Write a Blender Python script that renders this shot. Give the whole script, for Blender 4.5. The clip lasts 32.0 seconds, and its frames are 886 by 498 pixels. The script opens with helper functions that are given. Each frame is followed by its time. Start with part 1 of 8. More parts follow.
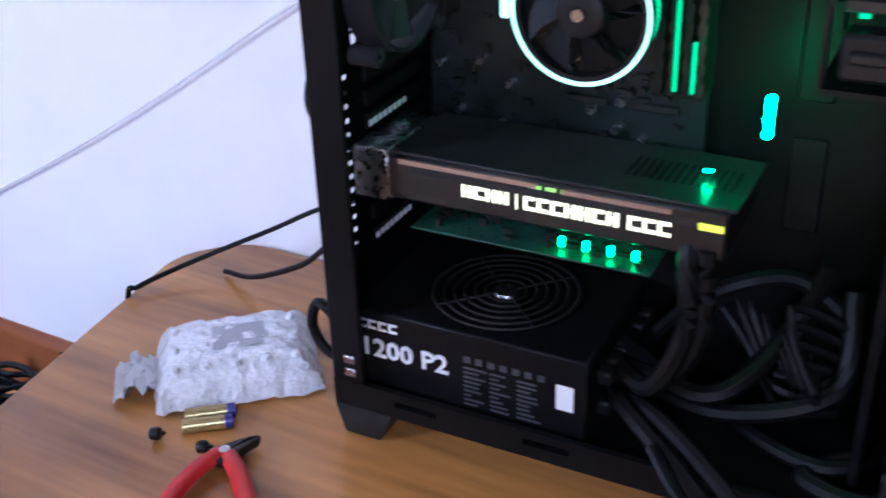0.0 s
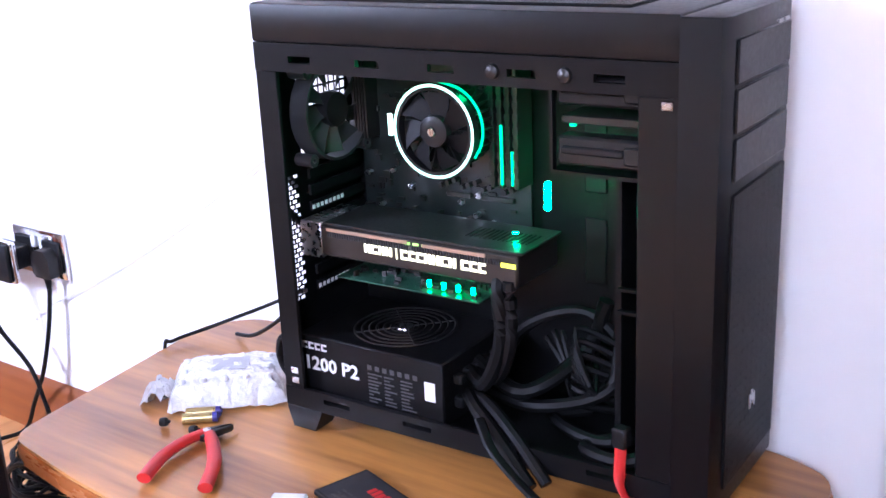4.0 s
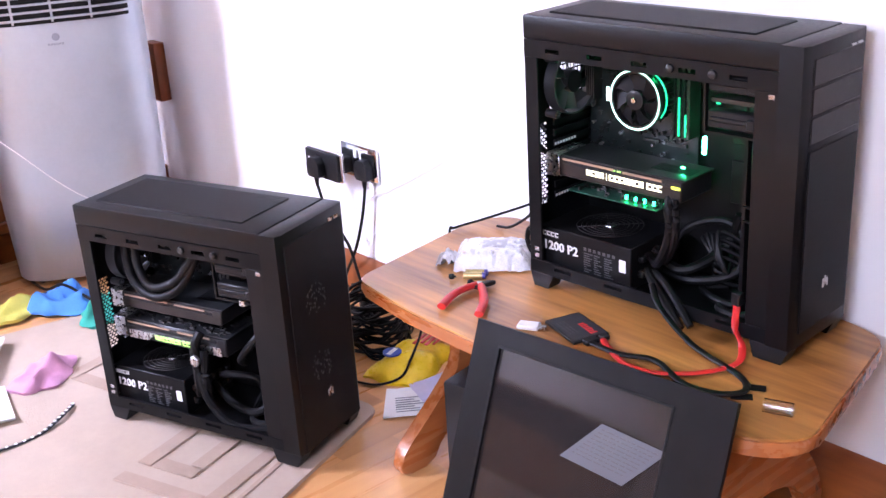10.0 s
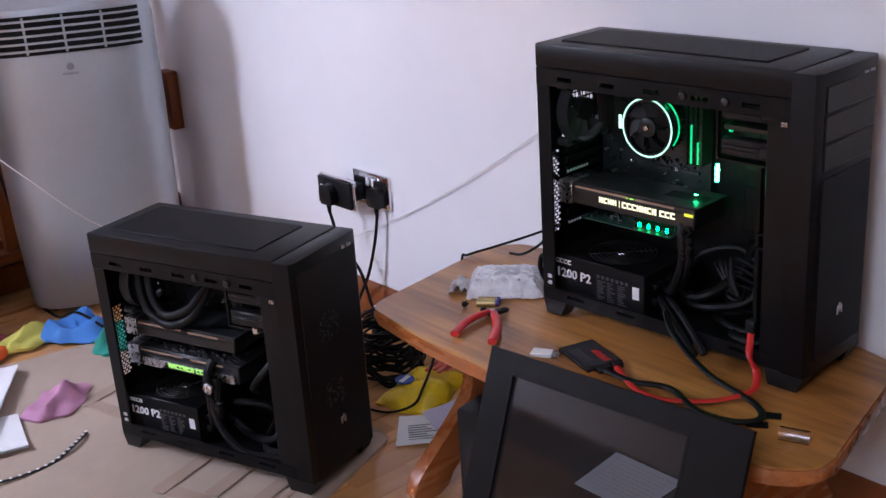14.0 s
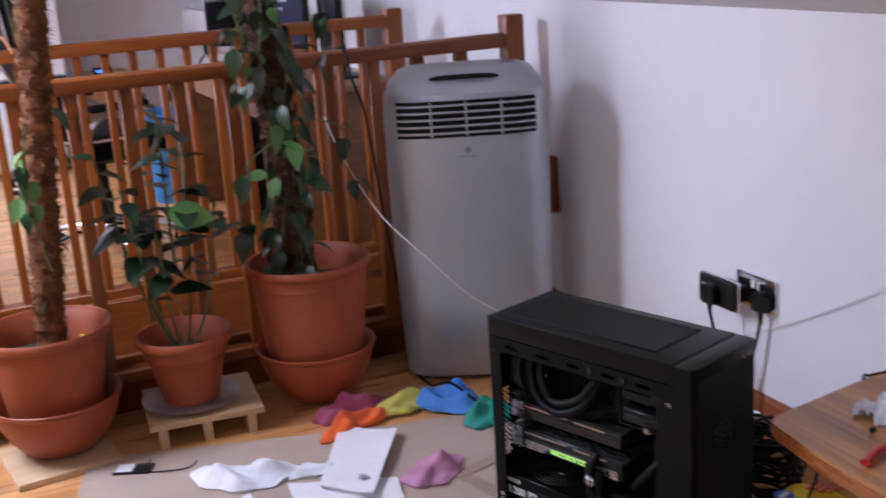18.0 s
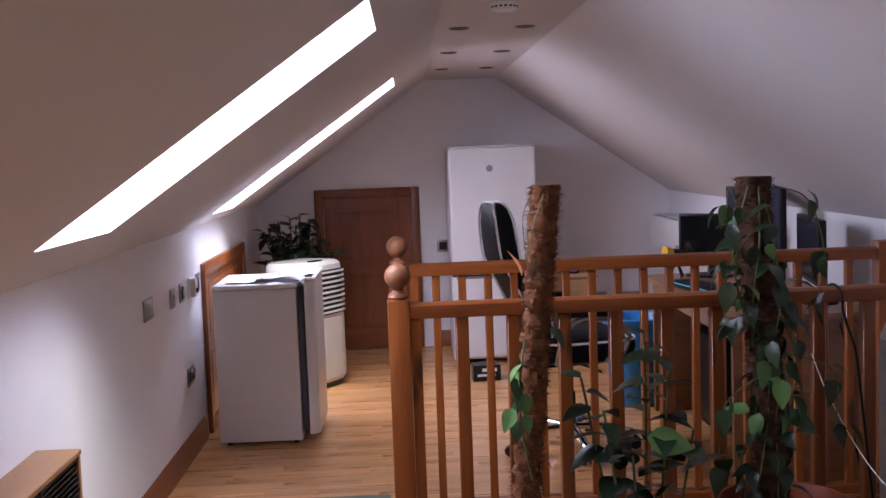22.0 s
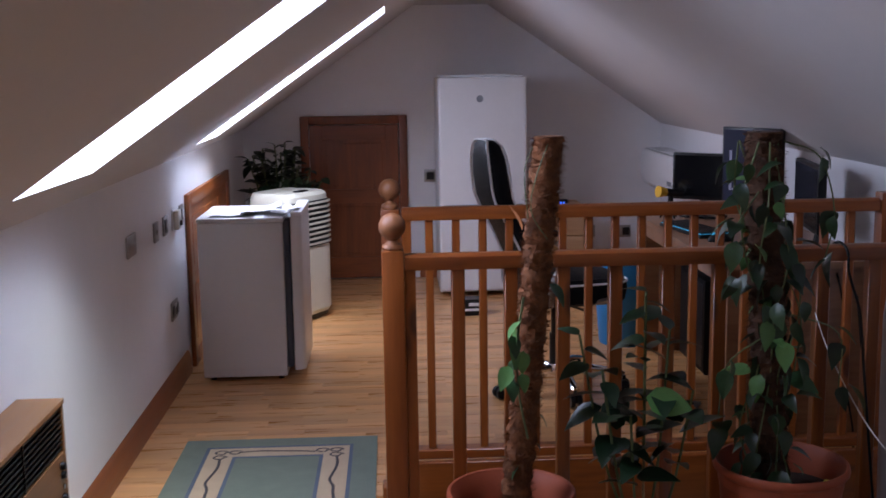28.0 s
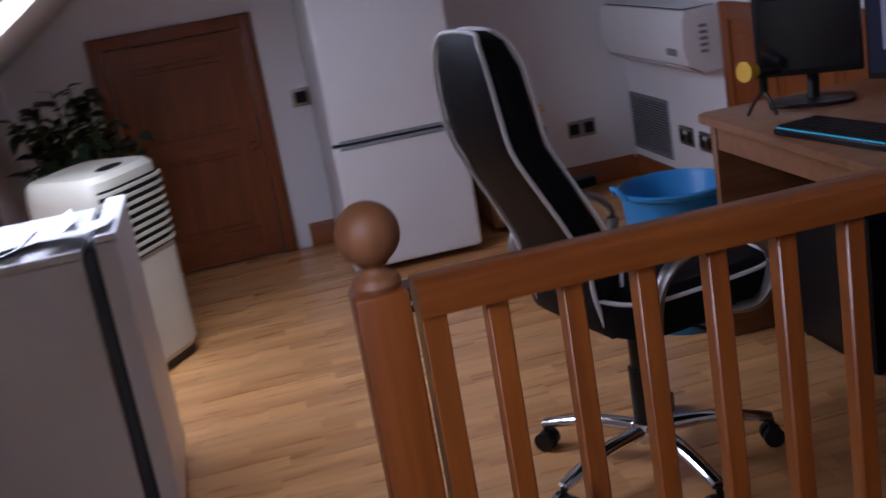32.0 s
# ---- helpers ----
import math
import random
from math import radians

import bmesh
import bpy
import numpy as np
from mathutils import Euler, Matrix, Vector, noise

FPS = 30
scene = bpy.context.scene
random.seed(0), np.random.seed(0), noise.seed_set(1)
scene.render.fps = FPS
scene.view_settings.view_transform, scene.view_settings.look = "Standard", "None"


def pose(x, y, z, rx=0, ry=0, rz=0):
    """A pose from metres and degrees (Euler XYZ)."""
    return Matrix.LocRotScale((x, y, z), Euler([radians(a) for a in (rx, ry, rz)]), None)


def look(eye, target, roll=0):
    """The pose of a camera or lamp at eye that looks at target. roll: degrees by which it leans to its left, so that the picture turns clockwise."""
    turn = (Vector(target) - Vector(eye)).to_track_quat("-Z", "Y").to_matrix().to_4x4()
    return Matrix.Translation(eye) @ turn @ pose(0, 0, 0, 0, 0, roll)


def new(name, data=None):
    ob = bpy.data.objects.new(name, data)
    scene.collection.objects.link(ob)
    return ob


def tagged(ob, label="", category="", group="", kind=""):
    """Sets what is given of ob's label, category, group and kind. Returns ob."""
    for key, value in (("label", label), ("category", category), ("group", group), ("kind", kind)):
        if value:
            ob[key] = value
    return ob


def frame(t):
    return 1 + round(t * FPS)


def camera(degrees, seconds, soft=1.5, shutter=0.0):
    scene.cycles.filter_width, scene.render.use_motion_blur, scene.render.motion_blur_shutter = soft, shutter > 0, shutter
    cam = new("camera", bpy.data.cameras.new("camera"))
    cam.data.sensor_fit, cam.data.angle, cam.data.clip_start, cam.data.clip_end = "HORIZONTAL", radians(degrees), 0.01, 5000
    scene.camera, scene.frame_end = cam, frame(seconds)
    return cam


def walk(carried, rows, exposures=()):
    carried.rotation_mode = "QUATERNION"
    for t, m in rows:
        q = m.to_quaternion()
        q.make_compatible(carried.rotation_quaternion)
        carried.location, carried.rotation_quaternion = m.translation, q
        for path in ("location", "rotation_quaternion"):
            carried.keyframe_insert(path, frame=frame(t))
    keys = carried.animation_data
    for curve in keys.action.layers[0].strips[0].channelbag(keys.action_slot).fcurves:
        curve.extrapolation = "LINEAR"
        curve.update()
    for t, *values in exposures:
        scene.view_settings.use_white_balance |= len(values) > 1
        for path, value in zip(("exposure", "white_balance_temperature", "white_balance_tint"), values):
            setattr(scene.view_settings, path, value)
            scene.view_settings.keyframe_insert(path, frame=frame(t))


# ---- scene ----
cam = camera(43.10, 32.0, 1.5, 0.4)
# seconds, eye, target, roll
PATH = [
    (0, (0.619, 1.451, 0.962), (2.126, 2.359, 0.011), -2.13),
    (1, (0.575, 1.305, 1.011), (2.147, 2.107, 0.069), -3.25),
    (2, (0.514, 1.240, 1.016), (2.007, 2.220, 0.117), -4.99),
    (4.5, (0.276, 0.935, 0.990), (1.784, 2.106, 0.397), -1.68),
    (5, (0.163, 0.826, 1.041), (1.543, 2.102, 0.360), -2.51),
    (5.5, (0.064, 0.733, 1.090), (1.355, 2.073, 0.357), -2.42),
    (6, (-0.068, 0.608, 1.208), (1.176, 1.972, 0.440), -2.79),
    (6.5, (-0.116, 0.555, 1.223), (1.105, 1.950, 0.471), -2.51),
    (7, (-0.122, 0.555, 1.223), (1.099, 1.952, 0.476), -2.53),
    (7.5, (-0.127, 0.551, 1.224), (1.106, 1.961, 0.521), -3.40),
    (8, (-0.132, 0.548, 1.226), (1.078, 1.966, 0.501), -3.55),
    (8.5, (-0.134, 0.549, 1.222), (1.074, 1.968, 0.497), -3.33),
    (9, (-0.134, 0.551, 1.219), (1.071, 1.970, 0.488), -3.08),
    (9.5, (-0.135, 0.553, 1.220), (1.063, 1.974, 0.480), -3.53),
    (10, (-0.136, 0.554, 1.221), (1.060, 1.977, 0.483), -3.61),
    (10.5, (-0.137, 0.554, 1.223), (1.065, 1.985, 0.508), -4.07),
    (11, (-0.138, 0.555, 1.224), (1.061, 1.991, 0.516), -3.87),
    (11.5, (-0.139, 0.555, 1.225), (1.057, 1.994, 0.518), -3.59),
    (12, (-0.140, 0.556, 1.225), (1.052, 1.997, 0.518), -3.16),
    (12.5, (-0.141, 0.556, 1.225), (1.051, 1.999, 0.520), -3.15),
    (13, (-0.141, 0.556, 1.225), (1.052, 2.000, 0.523), -3.64),
    (13.5, (-0.141, 0.556, 1.225), (1.055, 2.000, 0.529), -3.89),
    (15.5, (-0.154, 0.560, 1.232), (1.014, 2.033, 0.547), -3.12),
    (16, (-0.168, 0.577, 1.236), (0.967, 2.080, 0.564), -2.50),
    (16.5, (-0.184, 0.580, 1.237), (0.937, 2.098, 0.575), -2.28),
    (17, (-0.216, 0.609, 1.251), (0.812, 2.194, 0.594), -2.11),
    (17.5, (-0.250, 0.635, 1.268), (0.648, 2.318, 0.668), -3.32),
    (18, (-0.288, 0.651, 1.294), (0.476, 2.419, 0.755), -3.76),
    (18.5, (-0.329, 0.665, 1.312), (0.242, 2.519, 0.825), -3.27),
    (19, (-0.378, 0.683, 1.317), (-0.004, 2.596, 0.866), -2.03),
    (19.5, (-0.420, 0.688, 1.326), (-0.250, 2.636, 0.906), -1.15),
    (20, (-0.430, 0.693, 1.334), (-0.362, 2.653, 0.945), -1.31),
    (20.5, (-0.419, 0.690, 1.349), (-0.330, 2.656, 0.995), -1.35),
    (21, (-0.411, 0.688, 1.369), (-0.306, 2.663, 1.072), -1.56),
    (21.5, (-0.412, 0.686, 1.393), (-0.326, 2.671, 1.163), -1.63),
    (22, (-0.415, 0.674, 1.408), (-0.355, 2.666, 1.237), -2.04),
    (22.5, (-0.414, 0.671, 1.414), (-0.358, 2.662, 1.233), -1.71),
    (23, (-0.414, 0.671, 1.415), (-0.365, 2.662, 1.234), -1.73),
    (23.5, (-0.419, 0.672, 1.415), (-0.384, 2.664, 1.238), -1.71),
    (24, (-0.425, 0.673, 1.414), (-0.400, 2.664, 1.230), -1.42),
    (24.5, (-0.424, 0.672, 1.415), (-0.410, 2.663, 1.229), -1.38),
    (25, (-0.424, 0.671, 1.417), (-0.406, 2.663, 1.233), -1.51),
    (25.5, (-0.425, 0.671, 1.417), (-0.387, 2.662, 1.233), -1.40),
    (27.5, (-0.447, 0.713, 1.415), (-0.406, 2.703, 1.214), -1.07),
    (28, (-0.452, 0.794, 1.487), (-0.362, 2.767, 1.170), -0.88),
    (28.5, (-0.460, 1.011, 1.521), (-0.294, 2.991, 1.294), -2.42),
    (29, (-0.490, 1.235, 1.502), (-0.283, 3.198, 1.178), -3.88),
    (29.5, (-0.456, 1.532, 1.499), (-0.367, 3.503, 1.175), -1.87),
    (30, (-0.437, 1.843, 1.470), (-0.445, 3.810, 1.110), -0.13),
    (30.5, (-0.494, 2.161, 1.474), (-0.364, 4.119, 1.087), -2.68),
    (31, (-0.537, 2.536, 1.449), (-0.479, 4.482, 0.990), -4.28),
    (31.5, (-0.568, 2.922, 1.410), (-0.451, 4.851, 0.894), -4.54),
    (32, (-0.594, 3.372, 1.396), (-0.251, 5.266, 0.852), -9.79),
]
walk(cam, [(t, look(e, g, r)) for t, e, g, r in PATH],
     exposures=[(0, 2.15, 5600, 0), (0.6, 2.10, 5550, -1), (1.2, 2.25, 5400, -1), (2, 3.22, 5000, -2), (4.5, 3.05, 6250, 5), (5, 2.85, 6300, 5), (6, 3.02, 6350, 6), (11.2, 3.10, 6700, 8),
                (12, 1.92, 6750, 6), (16, 1.60, 6750, 0), (18, 1.35, 6850, 3), (20, 1.05, 6850, 8), (22, 0.67, 7000, 8), (24, 0.42, 6850, 5), (28, 0.20, 6500, 0), (30, 0.35, 6400, 0), (31, 0.20, 6350, 0), (32, -0.17, 6500, 1)])

# ---- daylight ----
world = bpy.data.worlds.new("world")
scene.world = world
world.use_nodes = True
sky = world.node_tree.nodes.new("ShaderNodeTexSky")
sky.sky_type = "NISHITA"
sky.sun_disc = False
sky.sun_elevation, sky.sun_rotation = radians(60), radians(152)
world.node_tree.links.new(sky.outputs[0], world.node_tree.nodes["Background"].inputs["Color"])
world.node_tree.nodes["Background"].inputs["Strength"].default_value = 0.10


def area(name, m, sx, sy, watts, color=(1, 1, 1)):
    d = bpy.data.lights.new(name, "AREA")
    d.shape, d.size, d.size_y, d.energy, d.color = "RECTANGLE", sx, sy, watts, color
    ob = new(name, d)
    ob.matrix_world = m
    return ob


sun_data = bpy.data.lights.new("sun", "SUN")
sun_data.energy, sun_data.angle, sun_data.color = 5.0, radians(34), (0.90, 0.93, 1.0)
sun = new("sun", sun_data)
sun.matrix_world = look((1.6, -3.0, 6), (0, 0, 0))
# ---- small mesh tools ----
def link_mesh(name, bm, mats, smooth=40):
    me = bpy.data.meshes.new(name)
    bmesh.ops.recalc_face_normals(bm, faces=bm.faces[:])
    if smooth:
        for f in bm.faces:
            f.smooth = True
        lim = radians(smooth)
        for e in bm.edges:
            if len(e.link_faces) != 2 or e.calc_face_angle(0) > lim:
                e.smooth = False
    bm.to_mesh(me)
    bm.free()
    for m in (mats if isinstance(mats, (list, tuple)) else [mats]):
        me.materials.append(m)
    return new(name, me)


def part(name, bm, material, parent, label="", m=None):
    ob = link_mesh(name, bm, material)
    ob.parent = parent
    if m is not None:
        ob.matrix_local = m
    if label:
        ob["label"] = label
    return ob


def pieces(name, bm, material, parent, label=""):
    """Every loose piece of the mesh as a part of its own."""
    left = set(bm.verts)
    while left:
        todo, seen = [left.pop()], []
        while todo:
            v = todo.pop()
            seen.append(v)
            for e in v.link_edges:
                w = e.other_vert(v)
                if w in left:
                    left.discard(w)
                    todo.append(w)
        t = BM()
        at = {v: t.verts.new(v.co) for v in seen}
        for f in {f for v in seen for f in v.link_faces}:
            t.faces.new([at[v] for v in f.verts])
        part(name, t, material, parent, label)
    bm.free()


def same_part(name, src, parent, m):
    ob = new(name, src.data)
    ob.parent = parent
    ob.matrix_local = m
    if "label" in src:
        ob["label"] = src["label"]
    return ob


def thing(name, m, label, category, group="", kind=""):
    ob = new(name)
    ob.empty_display_size = 0.05
    ob.matrix_world = m
    return tagged(ob, label, category, group, kind)


def BM():
    return bmesh.new()


def box(bm, a, b, bevel=0.0, seg=1, m=None, mat=0):
    """A box from corner a to corner b, with its edges rounded."""
    c = [(a[i] + b[i]) / 2 for i in range(3)]
    s = [abs(b[i] - a[i]) for i in range(3)]
    t = BM()
    bmesh.ops.create_cube(t, size=1.0, matrix=Matrix.LocRotScale(c, None, s))
    if bevel:
        bmesh.ops.bevel(t, geom=t.edges[:], offset=min(bevel, min(s) * 0.45), segments=seg, affect="EDGES", profile=0.5)
    return join(bm, t, m, mat)


def join(bm, t, m=None, mat=0):
    if m is not None:
        bmesh.ops.transform(t, matrix=m, verts=t.verts[:])
    vs = [bm.verts.new(v.co) for v in t.verts]
    t.verts.index_update()
    for f in t.faces:
        try:
            g = bm.faces.new([vs[v.index] for v in f.verts])
            g.material_index = mat if mat else f.material_index
        except ValueError:
            pass
    t.free()
    return bm


def lathe(bm, prof, n=24, m=None, mat=0, close=False):
    """Turns a profile of (radius, height) round z."""
    t = BM()
    rings = []
    for r, z in prof:
        if r < 1e-5:
            rings.append([t.verts.new((0, 0, z))] * n)
        else:
            rings.append([t.verts.new((r * math.cos(2 * math.pi * i / n), r * math.sin(2 * math.pi * i / n), z)) for i in range(n)])
    if close:
        rings.append(rings[0])
    for p, q in zip(rings, rings[1:]):
        for i in range(n):
            j = (i + 1) % n
            loop = []
            for v in (p[i], p[j], q[j], q[i]):
                if v not in loop:
                    loop.append(v)
            if len(loop) > 2:
                t.faces.new(loop)
    return join(bm, t, m, mat)


def cyl(bm, a, b, r, n=16, r2=None, mat=0):
    """A rod from point a to point b."""
    a, b = Vector(a), Vector(b)
    d = b - a
    m = Matrix.Translation(a) @ d.to_track_quat("Z", "Y").to_matrix().to_4x4()
    return lathe(bm, [(0, 0), (r, 0), (r2 if r2 is not None else r, d.length), (0, d.length)], n, m, mat)


def spline(pts, n=8):
    """A smooth line through the points."""
    p = [Vector(q) for q in pts]
    p = [p[0] * 2 - p[1]] + p + [p[-1] * 2 - p[-2]]
    out = []
    for i in range(1, len(p) - 2):
        for k in range(n):
            t = k / n
            out.append(0.5 * ((2 * p[i]) + (p[i + 1] - p[i - 1]) * t + (2 * p[i - 1] - 5 * p[i] + 4 * p[i + 1] - p[i + 2]) * t * t
                              + (3 * p[i] - p[i - 1] - 3 * p[i + 1] + p[i + 2]) * t ** 3))
    out.append(p[-2])
    return out


def tube(bm, pts, r, n=8, smooth=6, flat=1.0, mat=0, taper=1.0):
    """A cable or hose along points; flat squeezes it into a ribbon."""
    line = spline(pts, smooth) if smooth else [Vector(q) for q in pts]
    rings = []
    up = Vector((0, 0, 1))
    for i, p in enumerate(line):
        d = (line[min(i + 1, len(line) - 1)] - line[max(i - 1, 0)]).normalized()
        side = d.cross(up)
        if side.length < 0.05:
            side = d.cross(Vector((0, 1, 0)))
        side.normalize()
        nor = side.cross(d).normalized()
        k = r * (1 + (taper - 1) * i / max(1, len(line) - 1))
        rings.append([bm.verts.new(p + side * math.cos(2 * math.pi * j / n) * k + nor * math.sin(2 * math.pi * j / n) * k * flat) for j in range(n)])
    for a, b in zip(rings, rings[1:]):
        for j in range(n):
            f = bm.faces.new((a[j], a[(j + 1) % n], b[(j + 1) % n], b[j]))
            f.material_index = mat
    for ring in (rings[0], rings[-1]):
        f = bm.faces.new(ring)
        f.material_index = mat
    return bm


def prism(bm, outline, z0, z1, bevel=0.0, m=None, mat=0, seg=2):
    """An upright slab over a closed outline of (x, y)."""
    t = BM()
    lo = [t.verts.new((x, y, z0)) for x, y in outline]
    hi = [t.verts.new((x, y, z1)) for x, y in outline]
    t.faces.new(lo[::-1])
    t.faces.new(hi)
    n = len(outline)
    for i in range(n):
        t.faces.new((lo[i], lo[(i + 1) % n], hi[(i + 1) % n], hi[i]))
    if bevel:
        es = [e for e in t.edges if abs(e.verts[0].co.z - e.verts[1].co.z) < 1e-6]
        bmesh.ops.bevel(t, geom=es, offset=bevel, segments=seg, affect="EDGES", profile=0.5)
    return join(bm, t, m, mat)


def plate_holes(bm, rects, x0, x1, z0, z1, y0, y1, mat=0):
    """An upright plate in x and z, y0..y1 thick, with square holes left open."""
    xs = sorted({x0, x1, *[r[0] for r in rects], *[r[2] for r in rects]})
    zs = sorted({z0, z1, *[r[1] for r in rects], *[r[3] for r in rects]})
    for i in range(len(xs) - 1):
        for k in range(len(zs) - 1):
            cx, cz = (xs[i] + xs[i + 1]) / 2, (zs[k] + zs[k + 1]) / 2
            if any(r[0] < cx < r[2] and r[1] < cz < r[3] for r in rects):
                continue
            box(bm, (xs[i], y0, zs[k]), (xs[i + 1], y1, zs[k + 1]), mat=mat)
    bmesh.ops.remove_doubles(bm, verts=bm.verts[:], dist=1e-5)
    return bm


# ---- materials ----
MATS = {}


def material(name, base, rough=0.5, metal=0.0, noise_scale=8.0, vary=0.12, bump=0.0, bump_scale=120.0, rough_vary=0.1,
             spec=0.5, second=None, stretch=None, emit=None, power=0.0, alpha=1.0, transmission=0.0, coat=0.0, random_obj=0.0):
    """A surface with two scales of variation in colour, and a fine relief."""
    if name in MATS:
        return MATS[name]
    mt = bpy.data.materials.new(name)
    mt.use_nodes = True
    nt = mt.node_tree
    N, L = nt.nodes, nt.links
    b = N["Principled BSDF"]
    co = N.new("ShaderNodeTexCoord")
    vec = co.outputs["Object"]
    if stretch:
        mp = N.new("ShaderNodeMapping")
        mp.inputs["Scale"].default_value = stretch
        L.new(vec, mp.inputs["Vector"])
        vec = mp.outputs["Vector"]
    n1 = N.new("ShaderNodeTexNoise")
    n1.inputs["Scale"].default_value = noise_scale
    n1.inputs["Detail"].default_value = 6
    n1.inputs["Roughness"].default_value = 0.6
    L.new(vec, n1.inputs["Vector"])
    n2 = N.new("ShaderNodeTexNoise")
    n2.inputs["Scale"].default_value = noise_scale * 9
    n2.inputs["Detail"].default_value = 4
    L.new(vec, n2.inputs["Vector"])
    ad = N.new("ShaderNodeMix")
    ad.data_type = "FLOAT"
    ad.inputs[0].default_value = 0.35
    L.new(n1.outputs["Fac"], ad.inputs[2])
    L.new(n2.outputs["Fac"], ad.inputs[3])
    rp = N.new("ShaderNodeValToRGB")
    lo = [max(0, c * (1 - vary)) for c in base]
    hi = [min(1, c * (1 + vary)) for c in (second or base)]
    rp.color_ramp.elements[0].position, rp.color_ramp.elements[1].position = 0.3, 0.7
    rp.color_ramp.elements[0].color, rp.color_ramp.elements[1].color = (*lo, 1), (*hi, 1)
    L.new(ad.outputs[0], rp.inputs["Fac"])
    col = rp.outputs["Color"]
    if random_obj:
        oi = N.new("ShaderNodeObjectInfo")
        hs = N.new("ShaderNodeHueSaturation")
        mr = N.new("ShaderNodeMapRange")
        mr.inputs["To Min"].default_value, mr.inputs["To Max"].default_value = 1 - random_obj, 1 + random_obj
        L.new(oi.outputs["Random"], mr.inputs["Value"])
        L.new(mr.outputs["Result"], hs.inputs["Value"])
        L.new(col, hs.inputs["Color"])
        col = hs.outputs["Color"]
    L.new(col, b.inputs["Base Color"])
    mr2 = N.new("ShaderNodeMapRange")
    mr2.inputs["To Min"].default_value, mr2.inputs["To Max"].default_value = max(0.02, rough - rough_vary), min(1, rough + rough_vary)
    L.new(n2.outputs["Fac"], mr2.inputs["Value"])
    L.new(mr2.outputs["Result"], b.inputs["Roughness"])
    b.inputs["Metallic"].default_value = metal
    b.inputs["Specular IOR Level"].default_value = spec
    if coat:
        b.inputs["Coat Weight"].default_value = coat
        b.inputs["Coat Roughness"].default_value = 0.15
    if transmission:
        b.inputs["Transmission Weight"].default_value = transmission
    if alpha < 1:
        b.inputs["Alpha"].default_value = alpha
    if emit:
        b.inputs["Emission Color"].default_value = (*emit, 1)
        b.inputs["Emission Strength"].default_value = power * 0.5
    if bump:
        n3 = N.new("ShaderNodeTexNoise")
        n3.inputs["Scale"].default_value = bump_scale
        n3.inputs["Detail"].default_value = 3
        L.new(vec, n3.inputs["Vector"])
        bp = N.new("ShaderNodeBump")
        bp.inputs["Strength"].default_value = bump
        bp.inputs["Distance"].default_value = 0.004
        L.new(n3.outputs["Fac"], bp.inputs["Height"])
        L.new(bp.outputs["Normal"], b.inputs["Normal"])
    MATS[name] = mt
    return mt


